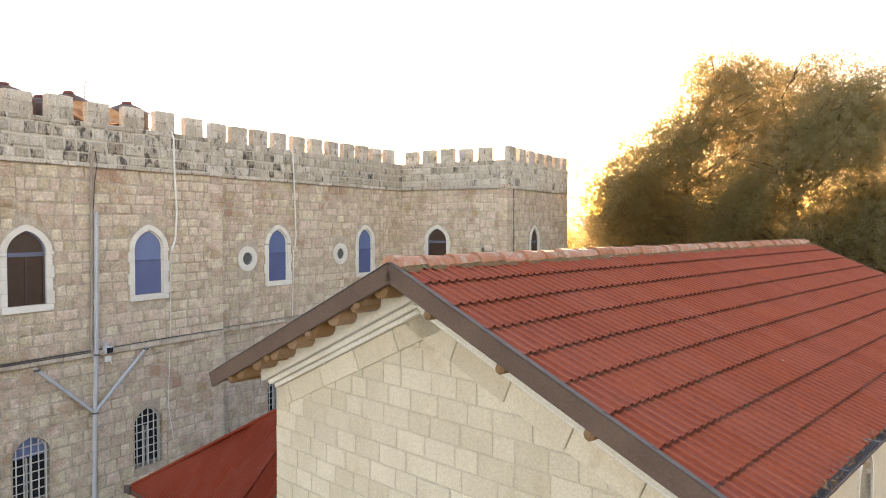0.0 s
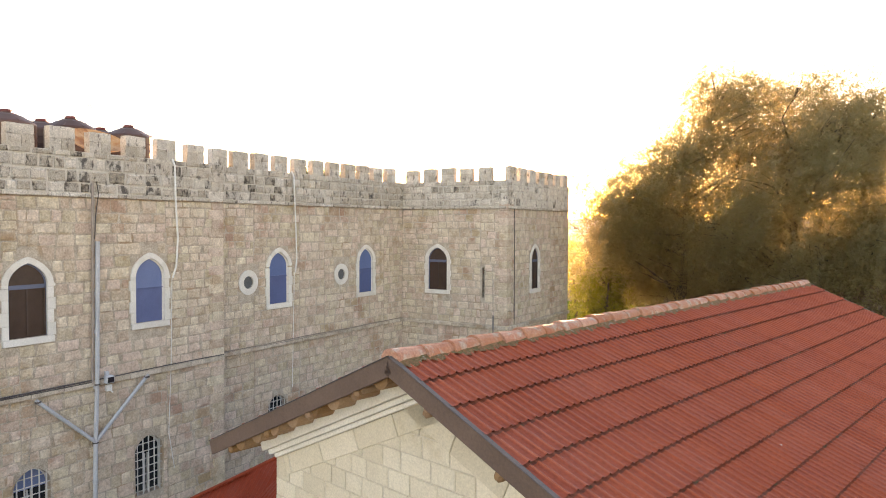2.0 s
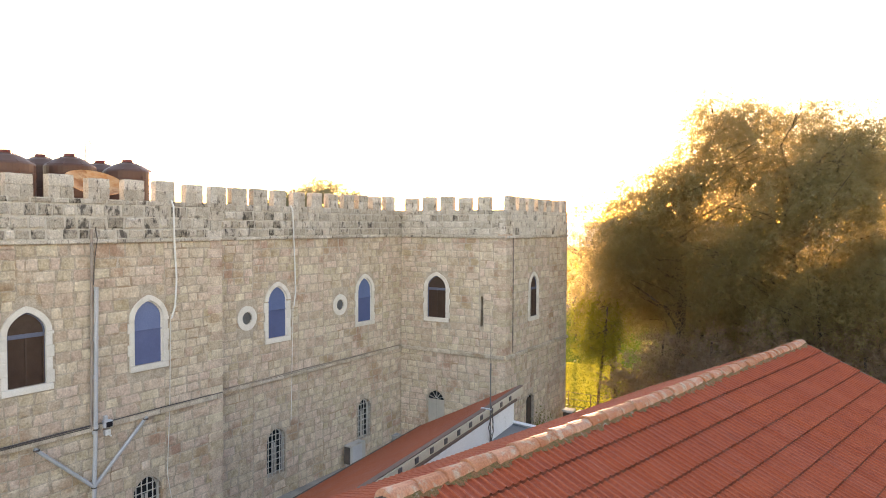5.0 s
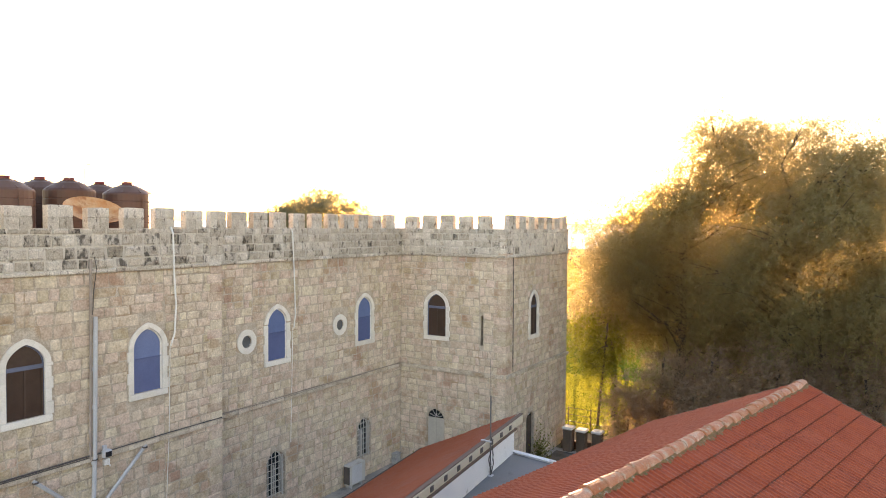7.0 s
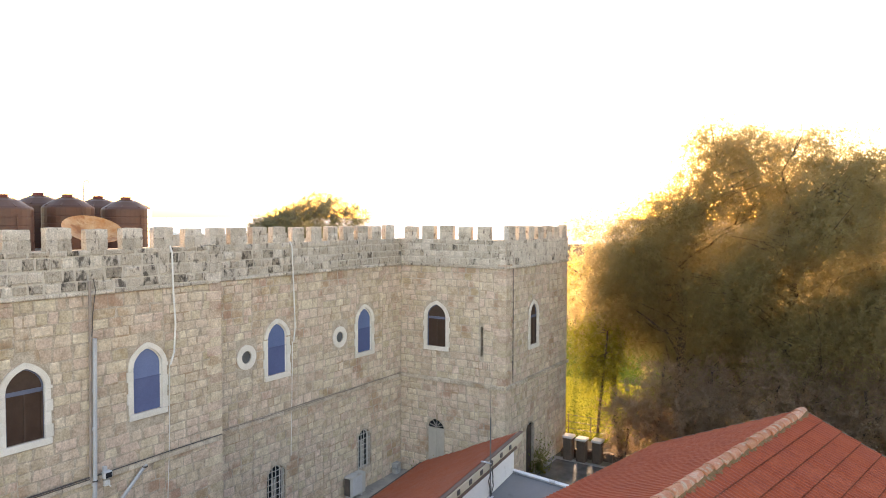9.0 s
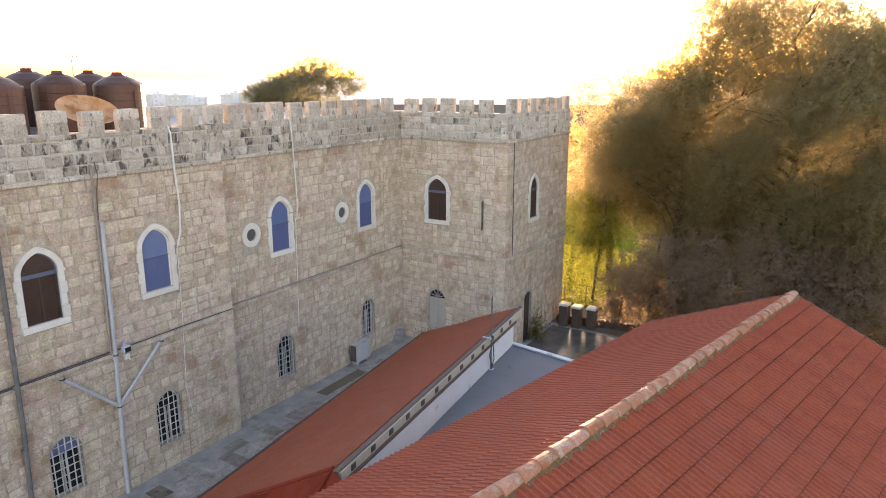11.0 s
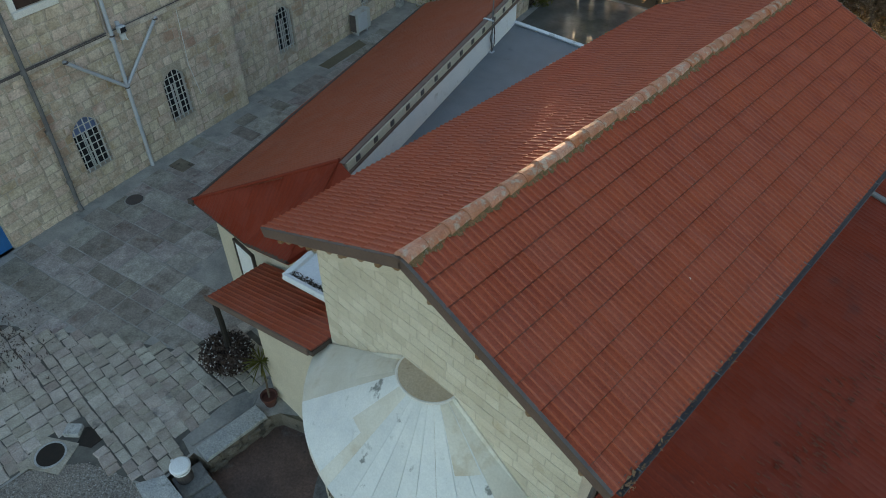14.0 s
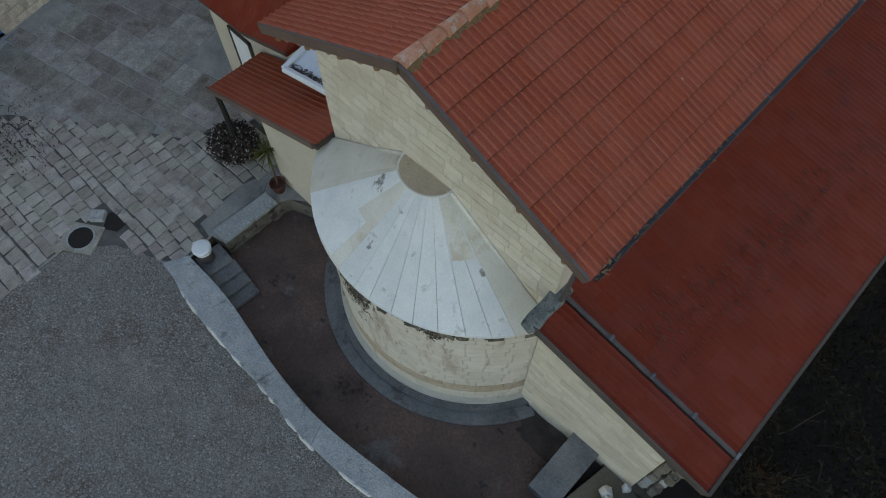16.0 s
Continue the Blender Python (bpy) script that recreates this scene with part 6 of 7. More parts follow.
litter = tagged(part("gutter_litter", leaf_mesh("gutter_litter", pts, 0.03, nl, 0.0, 1.6), RAFTER, label="dry brown leaves caught in the gutter", kind="stuff"), "", "leaf litter")
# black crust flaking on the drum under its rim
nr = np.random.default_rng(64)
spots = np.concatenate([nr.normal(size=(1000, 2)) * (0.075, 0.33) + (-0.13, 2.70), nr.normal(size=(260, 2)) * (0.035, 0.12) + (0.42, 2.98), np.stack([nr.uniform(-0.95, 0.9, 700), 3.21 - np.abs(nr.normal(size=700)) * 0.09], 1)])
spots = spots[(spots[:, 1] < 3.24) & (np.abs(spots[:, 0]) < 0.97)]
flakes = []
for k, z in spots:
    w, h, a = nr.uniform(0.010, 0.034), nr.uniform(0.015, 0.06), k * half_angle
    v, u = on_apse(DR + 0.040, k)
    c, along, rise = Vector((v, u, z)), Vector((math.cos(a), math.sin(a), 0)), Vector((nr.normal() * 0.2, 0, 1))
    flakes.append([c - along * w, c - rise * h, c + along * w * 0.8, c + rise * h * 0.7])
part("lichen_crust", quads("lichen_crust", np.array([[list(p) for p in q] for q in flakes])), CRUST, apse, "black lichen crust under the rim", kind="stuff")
nr = np.random.default_rng(6)
shrub = thing("round_shrub", "round clipped shrub of brown stems and pale dry leaves", "shrub", Matrix.Translation((7.73, -6.53, 0)))
a = nr.normal(size=(4200, 3))
a /= np.linalg.norm(a, axis=1)[:, None]
pts = a * (nr.uniform(0.5, 1.05, (4200, 1)) ** 0.6) * np.array([0.60, 0.56, 0.34]) + np.array([0, 0, 0.34])
part("foliage", leaf_mesh("foliage", pts, 0.042, nr, -0.4, 2.4), LEAF_BROWN, shrub)
pts = a[:260] * np.array([0.60, 0.56, 0.36]) * nr.uniform(0.9, 1.06, (260, 1)) + np.array([0, 0, 0.36])
part("dry_leaves", leaf_mesh("dry_leaves", pts, 0.034, nr, 0.2, 2.0), IRON, shrub, "pale dry leaves")
part("stem", tube([(0, 0, 0), (0.02, 0.01, 0.45)], 0.05, 8), BARK, shrub)
yucca = thing("potted_yucca", "spiky yucca on a thin stem in a terracotta pot", "potted plant", Matrix.Translation((9.27, -6.86, 0.003)))
part("pot", lathe([(0.12, 0.0), (0.17, 0.24), (0.185, 0.24), (0.185, 0.29), (0.15, 0.29), (0.14, 0.22)], 20), TERRACOTTA, yucca)
part("stem", tube([(0, 0, 0.2), (-0.05, 0.06, 0.6), (-0.14, 0.14, 1.2)], 0.025, 8, ends=0.018), BARK, yucca)
bm = bmesh.new()
rng = random.Random(9)
for k in range(46):
    a, e, L = rng.uniform(0, math.tau), rng.uniform(-0.5, 1.3), rng.uniform(0.34, 0.55)
    d = Vector((math.cos(a) * math.cos(e), math.sin(a) * math.cos(e), math.sin(e)))
    s = d.cross(Vector((0, 0, 1))).normalized() * 0.011
    o = Vector((-0.14, 0.14, 1.2))
    q = [bm.verts.new(p) for p in (o - s * 0.5, o + s * 0.5, o + d * L * 0.5 + s, o + d * L + Vector((0, 0, -0.06)), o + d * L * 0.5 - s)]
    bm.faces.new(q)
part("leaves", bm, LEAF_DARK, yucca)

def weed(name, label, at, n, spread, size, mat):
    t = thing(name, label, "weeds", Matrix.Translation(at))
    p = nr.normal(size=(n, 3)) * np.array(spread) * 0.5
    p[:, 2] = np.abs(p[:, 2]) + 0.01
    part("leaves", leaf_mesh("weed", p, size, nr, -0.6, 3.0, 0.4), mat, t)
    part("stem", tube([(0, 0, 0), (0.02, 0.0, spread[2] * 0.6)], 0.012, 5), BARK, t)


weed("wall_weeds", "rough green weeds at the foot of the stone wall", (2.0, 11.75, 0.0), 900, (0.9, 0.4, 0.7), 0.05, LEAF_DARK)
weed("wall_weeds", "dark weeds growing beside the tower door", (5.15, 15.2, 0.0), 700, (0.4, 0.6, 1.2), 0.05, LEAF_DARK)
weed("dry_litter", "tangle of dry brown stems and leaves on the paving", (2.9, -9.15, 0.0), 480, (1.3, 0.7, 0.08), 0.035, LEAF_BROWN)
weed("dry_litter", "thin scatter of dry brown leaves on the paving", (2.2, -8.5, 0.0), 120, (0.9, 0.9, 0.03), 0.03, LEAF_BROWN)
weed("leaf_drift", "small drift of dark wet leaves on the passage floor", (13.25, -9.76, PIT_FLOOR), 160, (0.5, 0.3, 0.04), 0.03, LEAF_BROWN)
weed("leaf_drift", "small drift of dark wet leaves on the passage floor", (17.5, -9.0, PIT_FLOOR), 200, (0.5, 0.45, 0.04), 0.03, LEAF_BROWN)
disc_cover("manhole_cover", "small round dark drain lid in the paving", 4.53, -7.88, 0.10, DARKPIPE)

# ---- gate posts and fence by the lawn ----
# dark shaft and pale cap paint the backlight and the sunlit top
for x, y, h in ((5.58, 17.5, 1.16), (6.20, 17.55, 1.12), (6.86, 17.8, 1.08)):
    p = thing("gate_post", "squat stone gate post, shaft coloured for backlight, cap pale for sun", "post", Matrix.Translation((x, y, -0.03)), "gate posts")
    part("shaft", box(-0.21, 0.21, -0.21, 0.21, 0, h - 0.12, 0.04), POST, p)
    part("cap", box(-0.25, 0.25, -0.25, 0.25, h - 0.12, h, 0.03), PALE, p)
# takes the same darkened stone, a dark band below the posts
kerb_low = thing("low_wall", "low dark stone wall at the foot of the gate posts", "wall", Matrix.Translation((5.1, 17.75, -0.03)) @ Matrix.Rotation(radians(9), 4, "Z"))
for k in range(9):
    part("wall_stone", rough_box(k * 0.48, k * 0.48 + 0.46, 0.0, 0.3, 0.0, 0.34 + 0.03 * (k % 3), k, 0.025, 2), POST, kerb_low)
fence = thing("fence", "thin metal fence along the lawn", "fence", Matrix.Translation((0, 21.0, -0.03)))
for k in range(12):
    part("post", tube([(3 + k * 1.2, 0.0, 0), (3 + k * 1.2, 0, 1.1)], 0.025, 6), DARKPIPE, fence)
for z in (0.35, 0.7, 1.05):
    part("rail", tube([(3, 0, z), (16.2, 0, z)], 0.015, 6), DARKPIPE, fence)

# ---- trees ----
def fronds(name, base, way, length, nr, pairs=7, leaflet=0.13, droop=0.7):
    """Feathered fronds: a drooping stalk with narrow leaflets on either side."""
    n = len(base)
    side = unit(np.cross(way, nr.normal(size=(n, 3))))
    ln = (length * nr.uniform(0.6, 1.3, n))[:, None]
    out = []
    for k in range(pairs):
        f = (k + 0.6) / pairs
        p = base + way * ln * f - np.array([0, 0, 1.0]) * ln * droop * f * f
        tangent = unit(way - np.array([0, 0, 2.0]) * droop * f)
        for sgn in (-1, 1):
            d = unit(side * sgn + tangent * 0.75 + nr.normal(size=(n, 3)) * 0.3)
            w = unit(np.cross(d, np.cross(side, tangent) + nr.normal(size=(n, 3)) * 0.5))
            m = (leaflet * nr.uniform(0.7, 1.25, n) * (1.15 - 0.5 * f))[:, None]
            out.append(np.stack([p, p + d * m * 0.5 + w * m * 0.14, p + d * m, p + d * m * 0.5 - w * m * 0.14], 1))
    return quads(name, np.concatenate(out))


def tree(name, label, at, height, clumps, n, mat, seed, trunk=0.6, length=0.75, leaflet=0.155, droop=0.7, pairs=6, skirt=0.15):
    """Tapered trunk, forked limbs to each clump, a crown of feathered drooping fronds; skirt: share of long hanging strands."""
    nr = np.random.default_rng(seed)
    t = thing(name, label, "tree", Matrix.Translation(at))
    lean = Vector((nr.normal() * 0.3, nr.normal() * 0.3, 0))
    stem = [Vector((0, 0, -0.2)), lean * 0.4 + Vector((0, 0, height * 0.25)), lean + Vector((0, 0, height * 0.55)), lean * 1.3 + Vector((0, 0, height * 0.8))]
    part("trunk", tube(stem, trunk * 0.6, 10, ends=0.05), BARK, t)
    for cx, cy, cz, rx, ry, rz in clumps:
        if nr.uniform() < 0.5:
            continue
        limb = bmesh.new()
        c = Vector((cx, cy, cz))
        f = min(0.8, max(0.2, (cz - math.hypot(cx, cy) * 0.6) / height))
        fork = lean * f * 1.5 + Vector((0, 0, height * f))
        mid = fork.lerp(c, 0.5) + Vector(nr.normal(size=3).tolist()) * 0.3
        tube([fork, fork.lerp(mid, 0.5) + Vector(nr.normal(size=3).tolist()) * 0.15, mid, mid.lerp(c, 0.5) + Vector(nr.normal(size=3).tolist()) * 0.2, c], trunk * 0.13, 6, limb, ends=0.012)
        for k in range(3):
            e = c + Vector(nr.normal(size=3).tolist()) * min(rx, rz) * 0.55
            tube([mid.lerp(c, 0.5), e], trunk * 0.07, 5, limb, ends=0.008)
        part("limb", limb, BARK, t)
    cl = np.array(clumps)
    vol = cl[:, 3] * cl[:, 5]
    pick = cl[nr.choice(len(cl), n, p=vol / vol.sum())]
    d = unit(nr.normal(size=(n, 3)))
    base = pick[:, :3] + d * pick[:, 3:] * (nr.uniform(0.25, 1.0, (n, 1)) ** 0.5)
    low = nr.uniform(0, 1, n) < skirt
    base[low, 2] -= nr.uniform(0.3, 2.2, low.sum())
    base[:, 2] = np.maximum(base[:, 2], 0.8)
    way = unit(d * np.array([1, 1, 0.8]) + nr.normal(size=(n, 3)) * 0.35)
    part("crown", fronds("crown", base, way, length, nr, pairs, leaflet, droop), mat, t)
    return t


def clump_set(rng, n, cx, cy, cz, sx, sy, sz, r0, r1):
    out = []
    for _ in range(n):
        a, e, q = rng.uniform(0, math.tau), math.asin(rng.uniform(-0.9, 1)), rng.uniform(0.45, 1) ** 0.6
        r = rng.uniform(r0, r1)
        out.append((cx + sx * q * math.cos(a) * math.cos(e), cy + sy * q * math.sin(a) * math.cos(e), cz + sz * q * math.sin(e), r, r, r * rng.uniform(0.6, 0.85)))
    return out


def dome_set(rng, n, sx, sy, z0, ztop, r0, r1):
    """Clumps of a broad crown with a level, uneven top and skirts that hang low."""
    out = []
    for k in range(n):
        a, q = k * 2.399963 + rng.uniform(-.3, .3), math.sqrt((k + 0.5) / n)
        r = rng.uniform(r0, r1)
        top = ztop * (1 - 0.12 * q ** 3) - r * 0.7
        z = top - (top - z0) * ((k * 0.618034 + rng.uniform(0, .12)) % 1.0)
        out.append((sx * q * math.cos(a), sy * q * math.sin(a), z, r, r, r * rng.uniform(0.6, 0.85)))
    return out


rng = random.Random(31)
BIG = "large spreading tree with drooping feathery olive foliage"
tree("pepper_tree", BIG, (9.6, 21.4, -0.03), 14, dome_set(rng, 120, 4.0, 3.2, 3.0, 16.6, 0.9, 1.4), 17500, LEAF, 1, skirt=0.3)
tree("pepper_tree", BIG, (14.4, 20.8, -0.03), 14, dome_set(rng, 120, 4.2, 3.4, 2.6, 15.4, 0.9, 1.45), 17500, LEAF, 2, skirt=0.3)
tree("pepper_tree", "broad tree with drooping olive foliage behind the church", (19.7, 20.2, -0.03), 12, dome_set(rng, 110, 4.8, 3.5, 2.4, 13.2, 0.9, 1.5), 13500, LEAF, 4, skirt=0.3)
tree("pepper_tree", "drooping leafy tree between the tower and the church", (5.7, 24.0, -0.03), 11,
     clump_set(rng, 46, 0.3, 0.0, 8.2, 3.4, 2.0, 4.2, 0.6, 1.1), 5600, LEAF, 5, 0.35, skirt=0.4)
tree("pepper_tree", "slender leafy tree hanging over the lawn beside the tower", (5.4, 22.0, -0.03), 7,
     clump_set(rng, 22, 0.2, 0.0, 4.6, 1.5, 1.0, 1.7, 0.4, 0.75), 1600, LEAF_SUN, 3, 0.12, 0.7, 0.14, 0.8, 7, 0.35)
tree("pepper_tree", "tall olive-green tree closing the gap behind the others", (12.0, 25.6, -0.03), 14, dome_set(rng, 60, 4.6, 2.6, 3.0, 16.6, 1.0, 1.6), 11000, LEAF, 6)
tree("pepper_tree", "tall olive-green tree closing the gap behind the others", (17.2, 25.0, -0.03), 13, dome_set(rng, 70, 4.6, 2.6, 2.4, 14.4, 1.0, 1.6), 8500, LEAF, 7)
tree("pepper_tree", "low drooping tree filling the gap behind the church roof", (16.2, 18.9, -0.03), 9, dome_set(rng, 44, 2.6, 1.5, 3.2, 10.6, 0.7, 1.1), 6000, LEAF, 8, 0.3, skirt=0.3)
tree("gate_shrub", "low twiggy shrub beside the gate posts", (7.95, 18.3, -0.03), 2.2, dome_set(rng, 9, 0.7, 0.5, 0.9, 2.0, 0.25, 0.45), 420, LEAF_TWIG, 79, 0.05, 0.45, 0.11, 0.3, 6)
for k in range(9):
    twiggy = k < 5
    tree("understory_shrub", "tall tangled shrub of bare grey twigs behind the church" if twiggy else "tall tangled green shrub in the shade behind the church", (9.4 + k * 2.1, 17.6 + rng.uniform(-.4, .6), -0.03), 6,
         dome_set(rng, 18, 1.5, 1.2, 1.0, rng.uniform(5.4, 7.0), 0.5, 0.9), 1700, LEAF_TWIG if twiggy else (LEAF_DARK, LEAF)[k % 2], 80 + k, 0.10, 0.6, 0.16 if twiggy else 0.13, 0.15 if twiggy else 0.6, 6)
for i, (x, y, h, w) in enumerate(((-4, 44, 8, 4), (1, 40, 7, 4), (5, 46, 9, 4.5), (10.5, 48, 10, 5), (17, 46, 11, 5), (27, 44, 11, 5.5), (36, 40, 11, 5), (-10, 50, 8, 4))):
    tree("garden_tree", "sunlit leafy tree at the end of the lawn", (x, y, -0.03), h,
         clump_set(rng, 14, 0, 0, h * 0.68, w * 0.75, w * 0.7, h * 0.30, w * 0.2, w * 0.32), 1300, LEAF_SUN, 40 + i, 0.22, 0.7, 0.2, 0.4, 6, 0.0)
tree("garden_tree", "leafy treetop rising behind the parapet", (-20.2, 28.0, -0.03), 12.4,
     dome_set(random.Random(77), 80, 4.7, 3.2, 9.0, 13.15, 0.3, 0.95), 5600, LEAF_FAR, 60, 0.3, 0.7, 0.17, 0.1, 7, 0.0)
hedge = thing("hedge", "dark tangled shrubs in the shade beside the aisle", "shrub", CH)
nr = np.random.default_rng(12)
pts = np.stack([nr.uniform(6.0, 12, 40000), nr.uniform(-2.2, 13, 40000), nr.uniform(0, 1, 40000) ** 0.7 * 1.9], 1)
pts[:, 2] *= 0.55 + 0.45 * np.sin(pts[:, 0] * 1.7 + np.cos(pts[:, 1] * 1.3) * 2) ** 2
litter = []
for k in range(72):
    a = k * math.tau / 72
    q = Vector((9.1 + 3.6 * max(-1, min(1, 1.25 * math.cos(a))), 5.4 + 8.2 * max(-1, min(1, 1.25 * math.sin(a)))))
    if q.x > 6:
        q += Vector((0.55 * noise.noise((q.x * 0.9, q.y * 0.9, 3)), 0.55 * noise.noise((q.x * 0.9, q.y * 0.9, 8))))
    litter.append((q.x, q.y))
# soil sheet and leaves carry the shade under the shrubs in their colour
part("leaf_litter", prism(litter, 0.006, 0.03), NEAR_BLACK, hedge, "soil and leaf litter coloured near black for shade")
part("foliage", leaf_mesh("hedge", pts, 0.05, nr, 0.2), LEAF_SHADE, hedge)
rng = random.Random(2)
for k in range(7):
    o = Vector((rng.uniform(6.3, 7.3), rng.uniform(1.6, 3.6), rng.uniform(0.5, 1.3)))
    d = Vector((rng.uniform(-.4, .8), rng.uniform(-.6, .5), 0.35))
    tw = bmesh.new()
    tube([o, o + d * 0.4 + Vector((0, 0, 0.14)), o + d * 0.8 + Vector((0.05, 0, 0.16)), o + d + Vector((0.12, -0.05, 0.1))], 0.008, 4, tw, ends=0.003)
    tube([o + d * 0.4 + Vector((0, 0, 0.14)), o + d * 0.7 + Vector((-0.12, 0.1, 0.3))], 0.005, 4, tw, ends=0.002)
    part("dry_twig", tw, BARK, hedge, "thin dry twig")
branch = bmesh.new()
tube([(6.35, 2.55, 0.5), (6.55, 2.85, 0.75), (6.62, 3.1, 0.95), (6.75, 3.45, 1.05)], 0.012, 5, branch, ends=0.005)
tube([(6.62, 3.1, 0.95), (6.85, 3.2, 1.1)], 0.006, 4, branch, ends=0.003)
part("bare_branch", branch, RAKE, hedge, "long pale bare branch")
tuft = thing("dry_grass", "tuft of dry yellow grass beside the aisle roof", "grass", Matrix.Translation((20.74, -7.38, 0.0)))
p = nr.normal(size=(160, 3)) * np.array([0.10, 0.10, 0.0]) + np.array([0, 0, 0.02])
part("blades", leaf_mesh("blades", p, 0.13, nr, -1.3, 4.2, 0.07), RAFTER, tuft)

# ---- grass blades on the lawn ----
nr = np.random.default_rng(15)
pts = np.stack([nr.uniform(-3, 11, 55000), nr.uniform(20.7, 33, 55000), np.full(55000, 0.0)], 1)
part("grass", leaf_mesh("grass", pts, 0.026, nr, -1.2, 4.0), LEAF_SUN, lawn, kind="stuff")

# ---- far town ----
rng = random.Random(77)
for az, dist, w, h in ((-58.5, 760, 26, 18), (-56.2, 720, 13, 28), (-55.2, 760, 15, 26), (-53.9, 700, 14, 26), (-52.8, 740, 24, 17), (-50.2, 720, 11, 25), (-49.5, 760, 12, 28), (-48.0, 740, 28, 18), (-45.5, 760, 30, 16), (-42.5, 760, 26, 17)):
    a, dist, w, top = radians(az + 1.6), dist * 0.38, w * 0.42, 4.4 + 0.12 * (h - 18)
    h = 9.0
    b = thing("town_block", "distant tower block on the skyline, paled for haze" if top > 5 else "distant low block on the skyline, paled for haze", "building", Matrix.Translation((17 + dist * math.sin(a), -12 + dist * math.cos(a), top - h)) @ Matrix.Rotation(-a + rng.uniform(-.3, .3), 4, "Z"), "far town")
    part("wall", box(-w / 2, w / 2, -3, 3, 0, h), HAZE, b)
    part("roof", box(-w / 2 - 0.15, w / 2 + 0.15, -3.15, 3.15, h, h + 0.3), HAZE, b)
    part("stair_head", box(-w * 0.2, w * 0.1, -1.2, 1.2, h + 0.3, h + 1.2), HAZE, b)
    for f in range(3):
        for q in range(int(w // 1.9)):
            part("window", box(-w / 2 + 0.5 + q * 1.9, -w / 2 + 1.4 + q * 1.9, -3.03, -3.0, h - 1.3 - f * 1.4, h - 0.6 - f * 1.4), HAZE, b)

# added emissive ring: paints bright haze and hides the far ground
haze = bpy.data.materials.new("glowing_haze_band")
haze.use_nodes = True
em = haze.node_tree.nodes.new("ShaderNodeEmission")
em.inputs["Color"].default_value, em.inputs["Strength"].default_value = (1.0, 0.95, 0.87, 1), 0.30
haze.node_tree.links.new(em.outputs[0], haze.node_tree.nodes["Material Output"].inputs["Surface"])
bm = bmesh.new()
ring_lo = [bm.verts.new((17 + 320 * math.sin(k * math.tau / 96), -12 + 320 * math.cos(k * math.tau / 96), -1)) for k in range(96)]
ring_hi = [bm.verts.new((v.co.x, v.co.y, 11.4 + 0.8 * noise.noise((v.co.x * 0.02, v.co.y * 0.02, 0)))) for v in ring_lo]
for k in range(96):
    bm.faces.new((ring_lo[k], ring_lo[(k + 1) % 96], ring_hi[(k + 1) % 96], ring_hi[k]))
tagged(part("backdrop", bm, haze, label="added glowing band of pale haze along the horizon", kind="structure"), "", "distance")

# ---- paving setts and gravel ----
SETTS = [(0.3, -10.2), (2.2, -8.6), (4.6, -7.55), (6.4, -6.9), (7.2, -5.5), (8.35, -5.75), (8.75, -6.6), (8.42, -7.25), (8.32, -8.5), (8.70, -8.65), (8.66, -9.25), (8.34, -9.62), (7.07, -9.9), (6.15, -10.65), (5.95, -12.0), (5.6, -14), (0.3, -14)]
part("sett_bed", prism(SETTS, -0.02, 0.004), SETT_JOINT, yard, "dark earth in the joints")
part("threshold_slab", prism([(8.33, -8.52), (8.44, -7.25), (8.85, -6.75), (9.02, -7.15), (8.62, -8.5)], -0.02, 0.012), YARD, yard, "smooth dark flagstone")
rng = random.Random(13)
spots = []
u = -7.0
while u < 2.5:
    h = rng.choice((0.19, 0.22, 0.25, 0.28, 0.34))
    v = -16.0 - rng.uniform(0, 0.3)
    while v < -3.9:
        big = 1.25 if v < -8.6 else 1.0
        w = rng.uniform(0.18, 0.40) * big
        c = ch(v + w / 2, u + h / 2)
        wave = noise.noise_vector((c.x * 0.55, c.y * 0.55, 0)) * 0.13
        c.x, c.y = c.x + wave.x, c.y + wave.y
        if inside(SETTS, c.x, c.y) and math.hypot(c.x - 6.33, c.y + 10.17) > 0.46 and not (6.0 < c.x < 7.0 and -9.9 < c.y < -9.3):
            spots.append((c, w + 0.018, h + 0.018))
        v += w
    u += h
SETT_SHAPES = [rough_base(k, 0.05, 0.11) for k in range(61, 71)]
sett_meshes = [base_mesh("sett", b, FLAG) for b in SETT_SHAPES]
turn = Matrix.Rotation(radians(-12.27), 4, "Z") @ Matrix.Rotation(radians(-90), 4, "X")
order = sorted(spots, key=lambda q: (q[0].x - 8.4) ** 2 + (q[0].y + 8.2) ** 2)
loose = [[] for _ in SETT_SHAPES]
for i, (c, w, h) in enumerate(order):
    m = Matrix.Translation((c.x, c.y, 0.001)) @ Matrix.Rotation(rng.uniform(-.06, .06), 4, "Z") @ turn @ Matrix.Diagonal((w, rng.uniform(0.022, 0.034), h, 1))
    k = rng.randrange(len(SETT_SHAPES))
    if i < 300:
        part("sett", sett_meshes[k], None, yard, at=m)
    else:
        loose[k].append(m)
bm = bmesh.new()
for b, r in zip(SETT_SHAPES, loose):
    if r:
        me = stamp("setts", b, r)
        bm.from_mesh(me)
        bpy.data.meshes.remove(me)
part("setts", bm, FLAG_MANY, yard, kind="stuff")
slabs = []
rng = random.Random(19)
y = -9.2
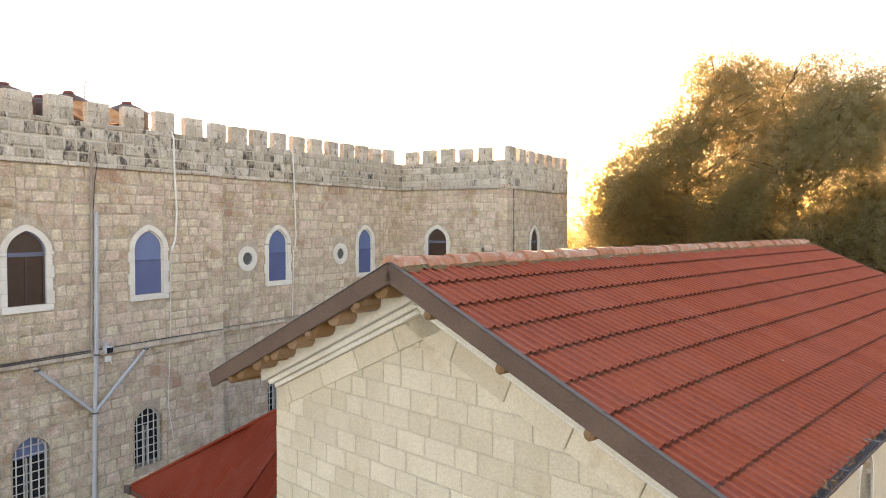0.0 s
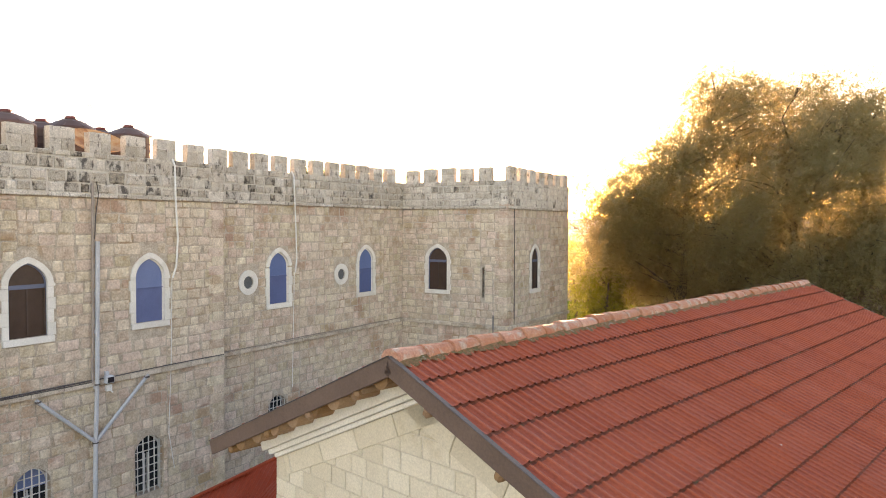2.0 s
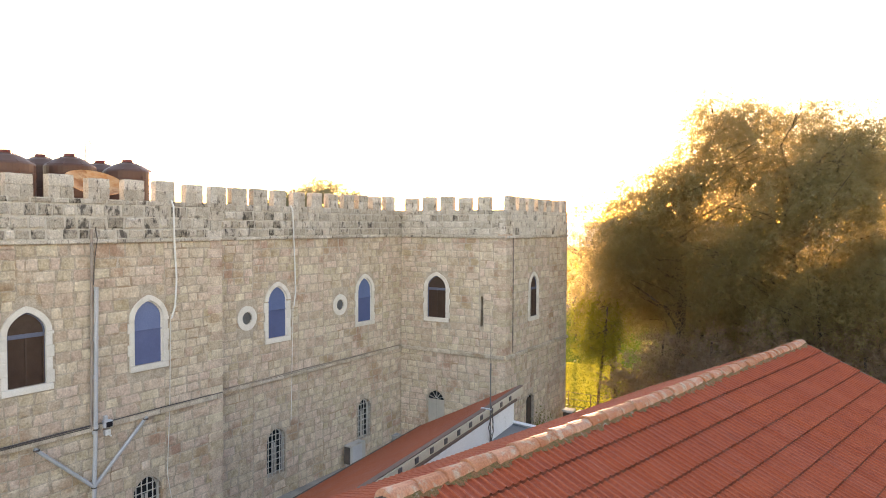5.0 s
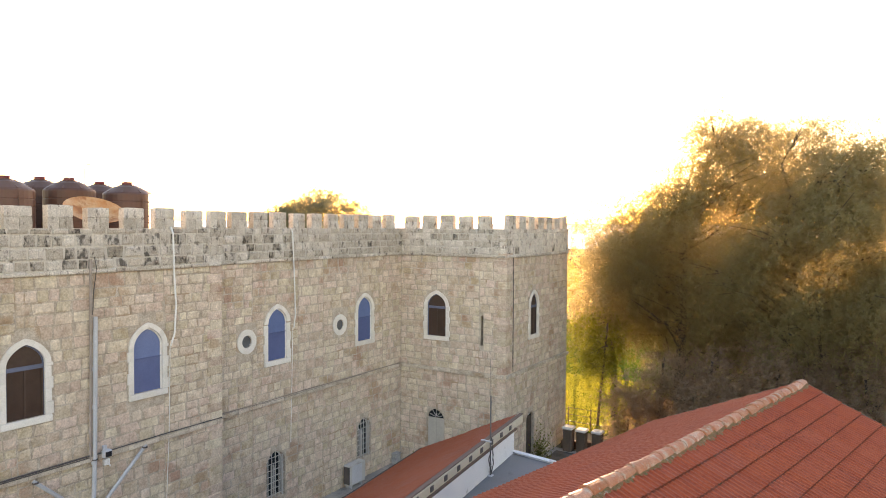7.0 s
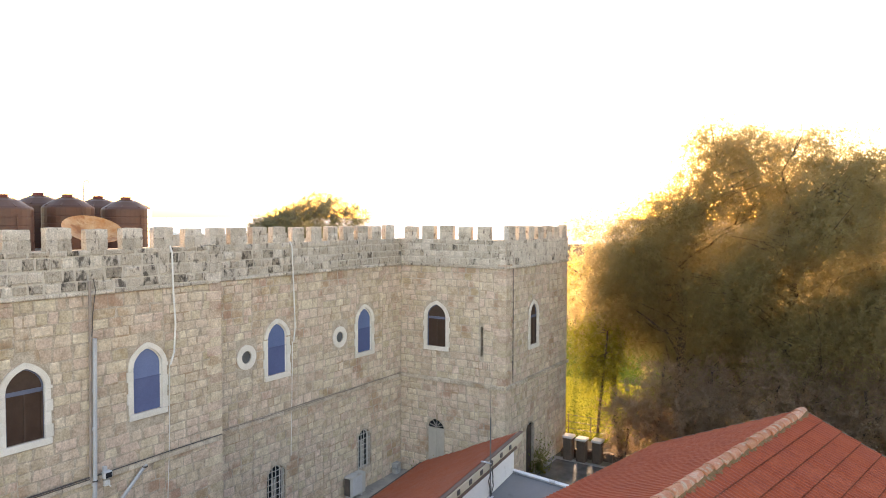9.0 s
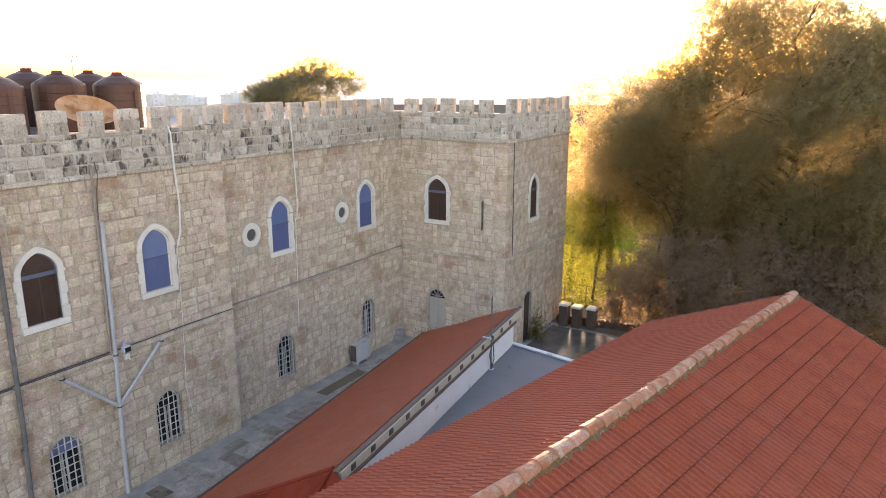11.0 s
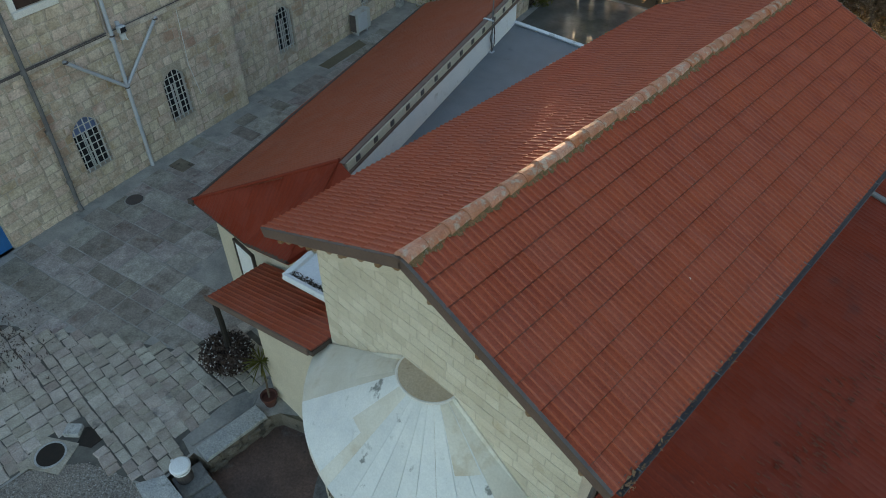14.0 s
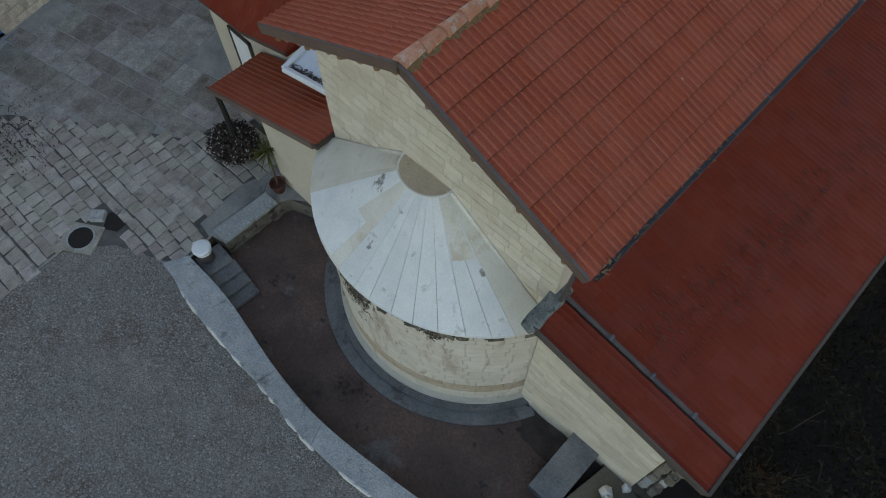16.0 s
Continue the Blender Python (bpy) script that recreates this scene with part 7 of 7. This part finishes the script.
while y < 9:
    h = rng.uniform(0.45, 0.9)
    x = 0.1 - rng.uniform(0, 0.5)
    while x < 8.6:
        w = rng.uniform(0.5, 1.2)
        cx, cy = x + w / 2, y + h / 2
        if cx - w / 2 > 0.08 and not inside(SETTS, cx, cy) and (cy > -4.6 and cx < 5.2 or cy < -5.0 and cx < 7.6 or cx < 5):
            slabs.append(Matrix.Translation((cx, cy, 0.0)) @ Matrix.Rotation(radians(-90), 4, "X") @ Matrix.Diagonal((w - 0.012, rng.uniform(0.006, 0.012), h - 0.012, 1)))
        x += w
    y += h
slabs = [m @ Matrix.Rotation(rng.uniform(-.02, .02), 4, "Y") for m in slabs]
part("slab_field", stamp("slab_field", rough_base(51, 0.03, 0.05), slabs), YARD_SLAB, yard, kind="stuff")
GRAVEL = [(6.02, -11.9), (6.22, -10.65), (7.07, -9.85), (8.3, -9.65), *KERB_OUT, (19, -14), (16, -22), (5.4, -24)]
gravel = tagged(part("gravel_ground", prism(GRAVEL, -0.05, -0.012), GRAVEL_BED, label="grey gravel ground outside the kerb", kind="structure"), "", "gravel")
nr = np.random.default_rng(3)
# a coarse pebble: eight faces
oct_v, oct_f = [(1, 0, 0), (0, 1, 0), (-1, 0, 0), (0, -1, 0), (0, 0, 1), (0, 0, -1)], [(0, 1, 4), (1, 2, 4), (2, 3, 4), (3, 0, 4), (1, 0, 5), (2, 1, 5), (3, 2, 5), (0, 3, 5)]
poses = []
while len(poses) < 46000:
    x, y = nr.uniform(5.6, 17), nr.uniform(-15, -9.4)
    if inside(GRAVEL, x, y) and noise.noise((x * 0.8, y * 0.8, 2.0)) + nr.uniform(-.2, .8) > 0:
        r = nr.uniform(0.009, 0.025)
        poses.append(Matrix.LocRotScale((x, y, -0.01 + r * 0.3), Euler(nr.uniform(0, 6, 3).tolist()), (r * nr.uniform(0.8, 1.6), r, r * nr.uniform(0.6, 1))))
part("pebbles", stamp("pebbles", (oct_v, oct_f), poses), PEBBLE, gravel, kind="stuff")
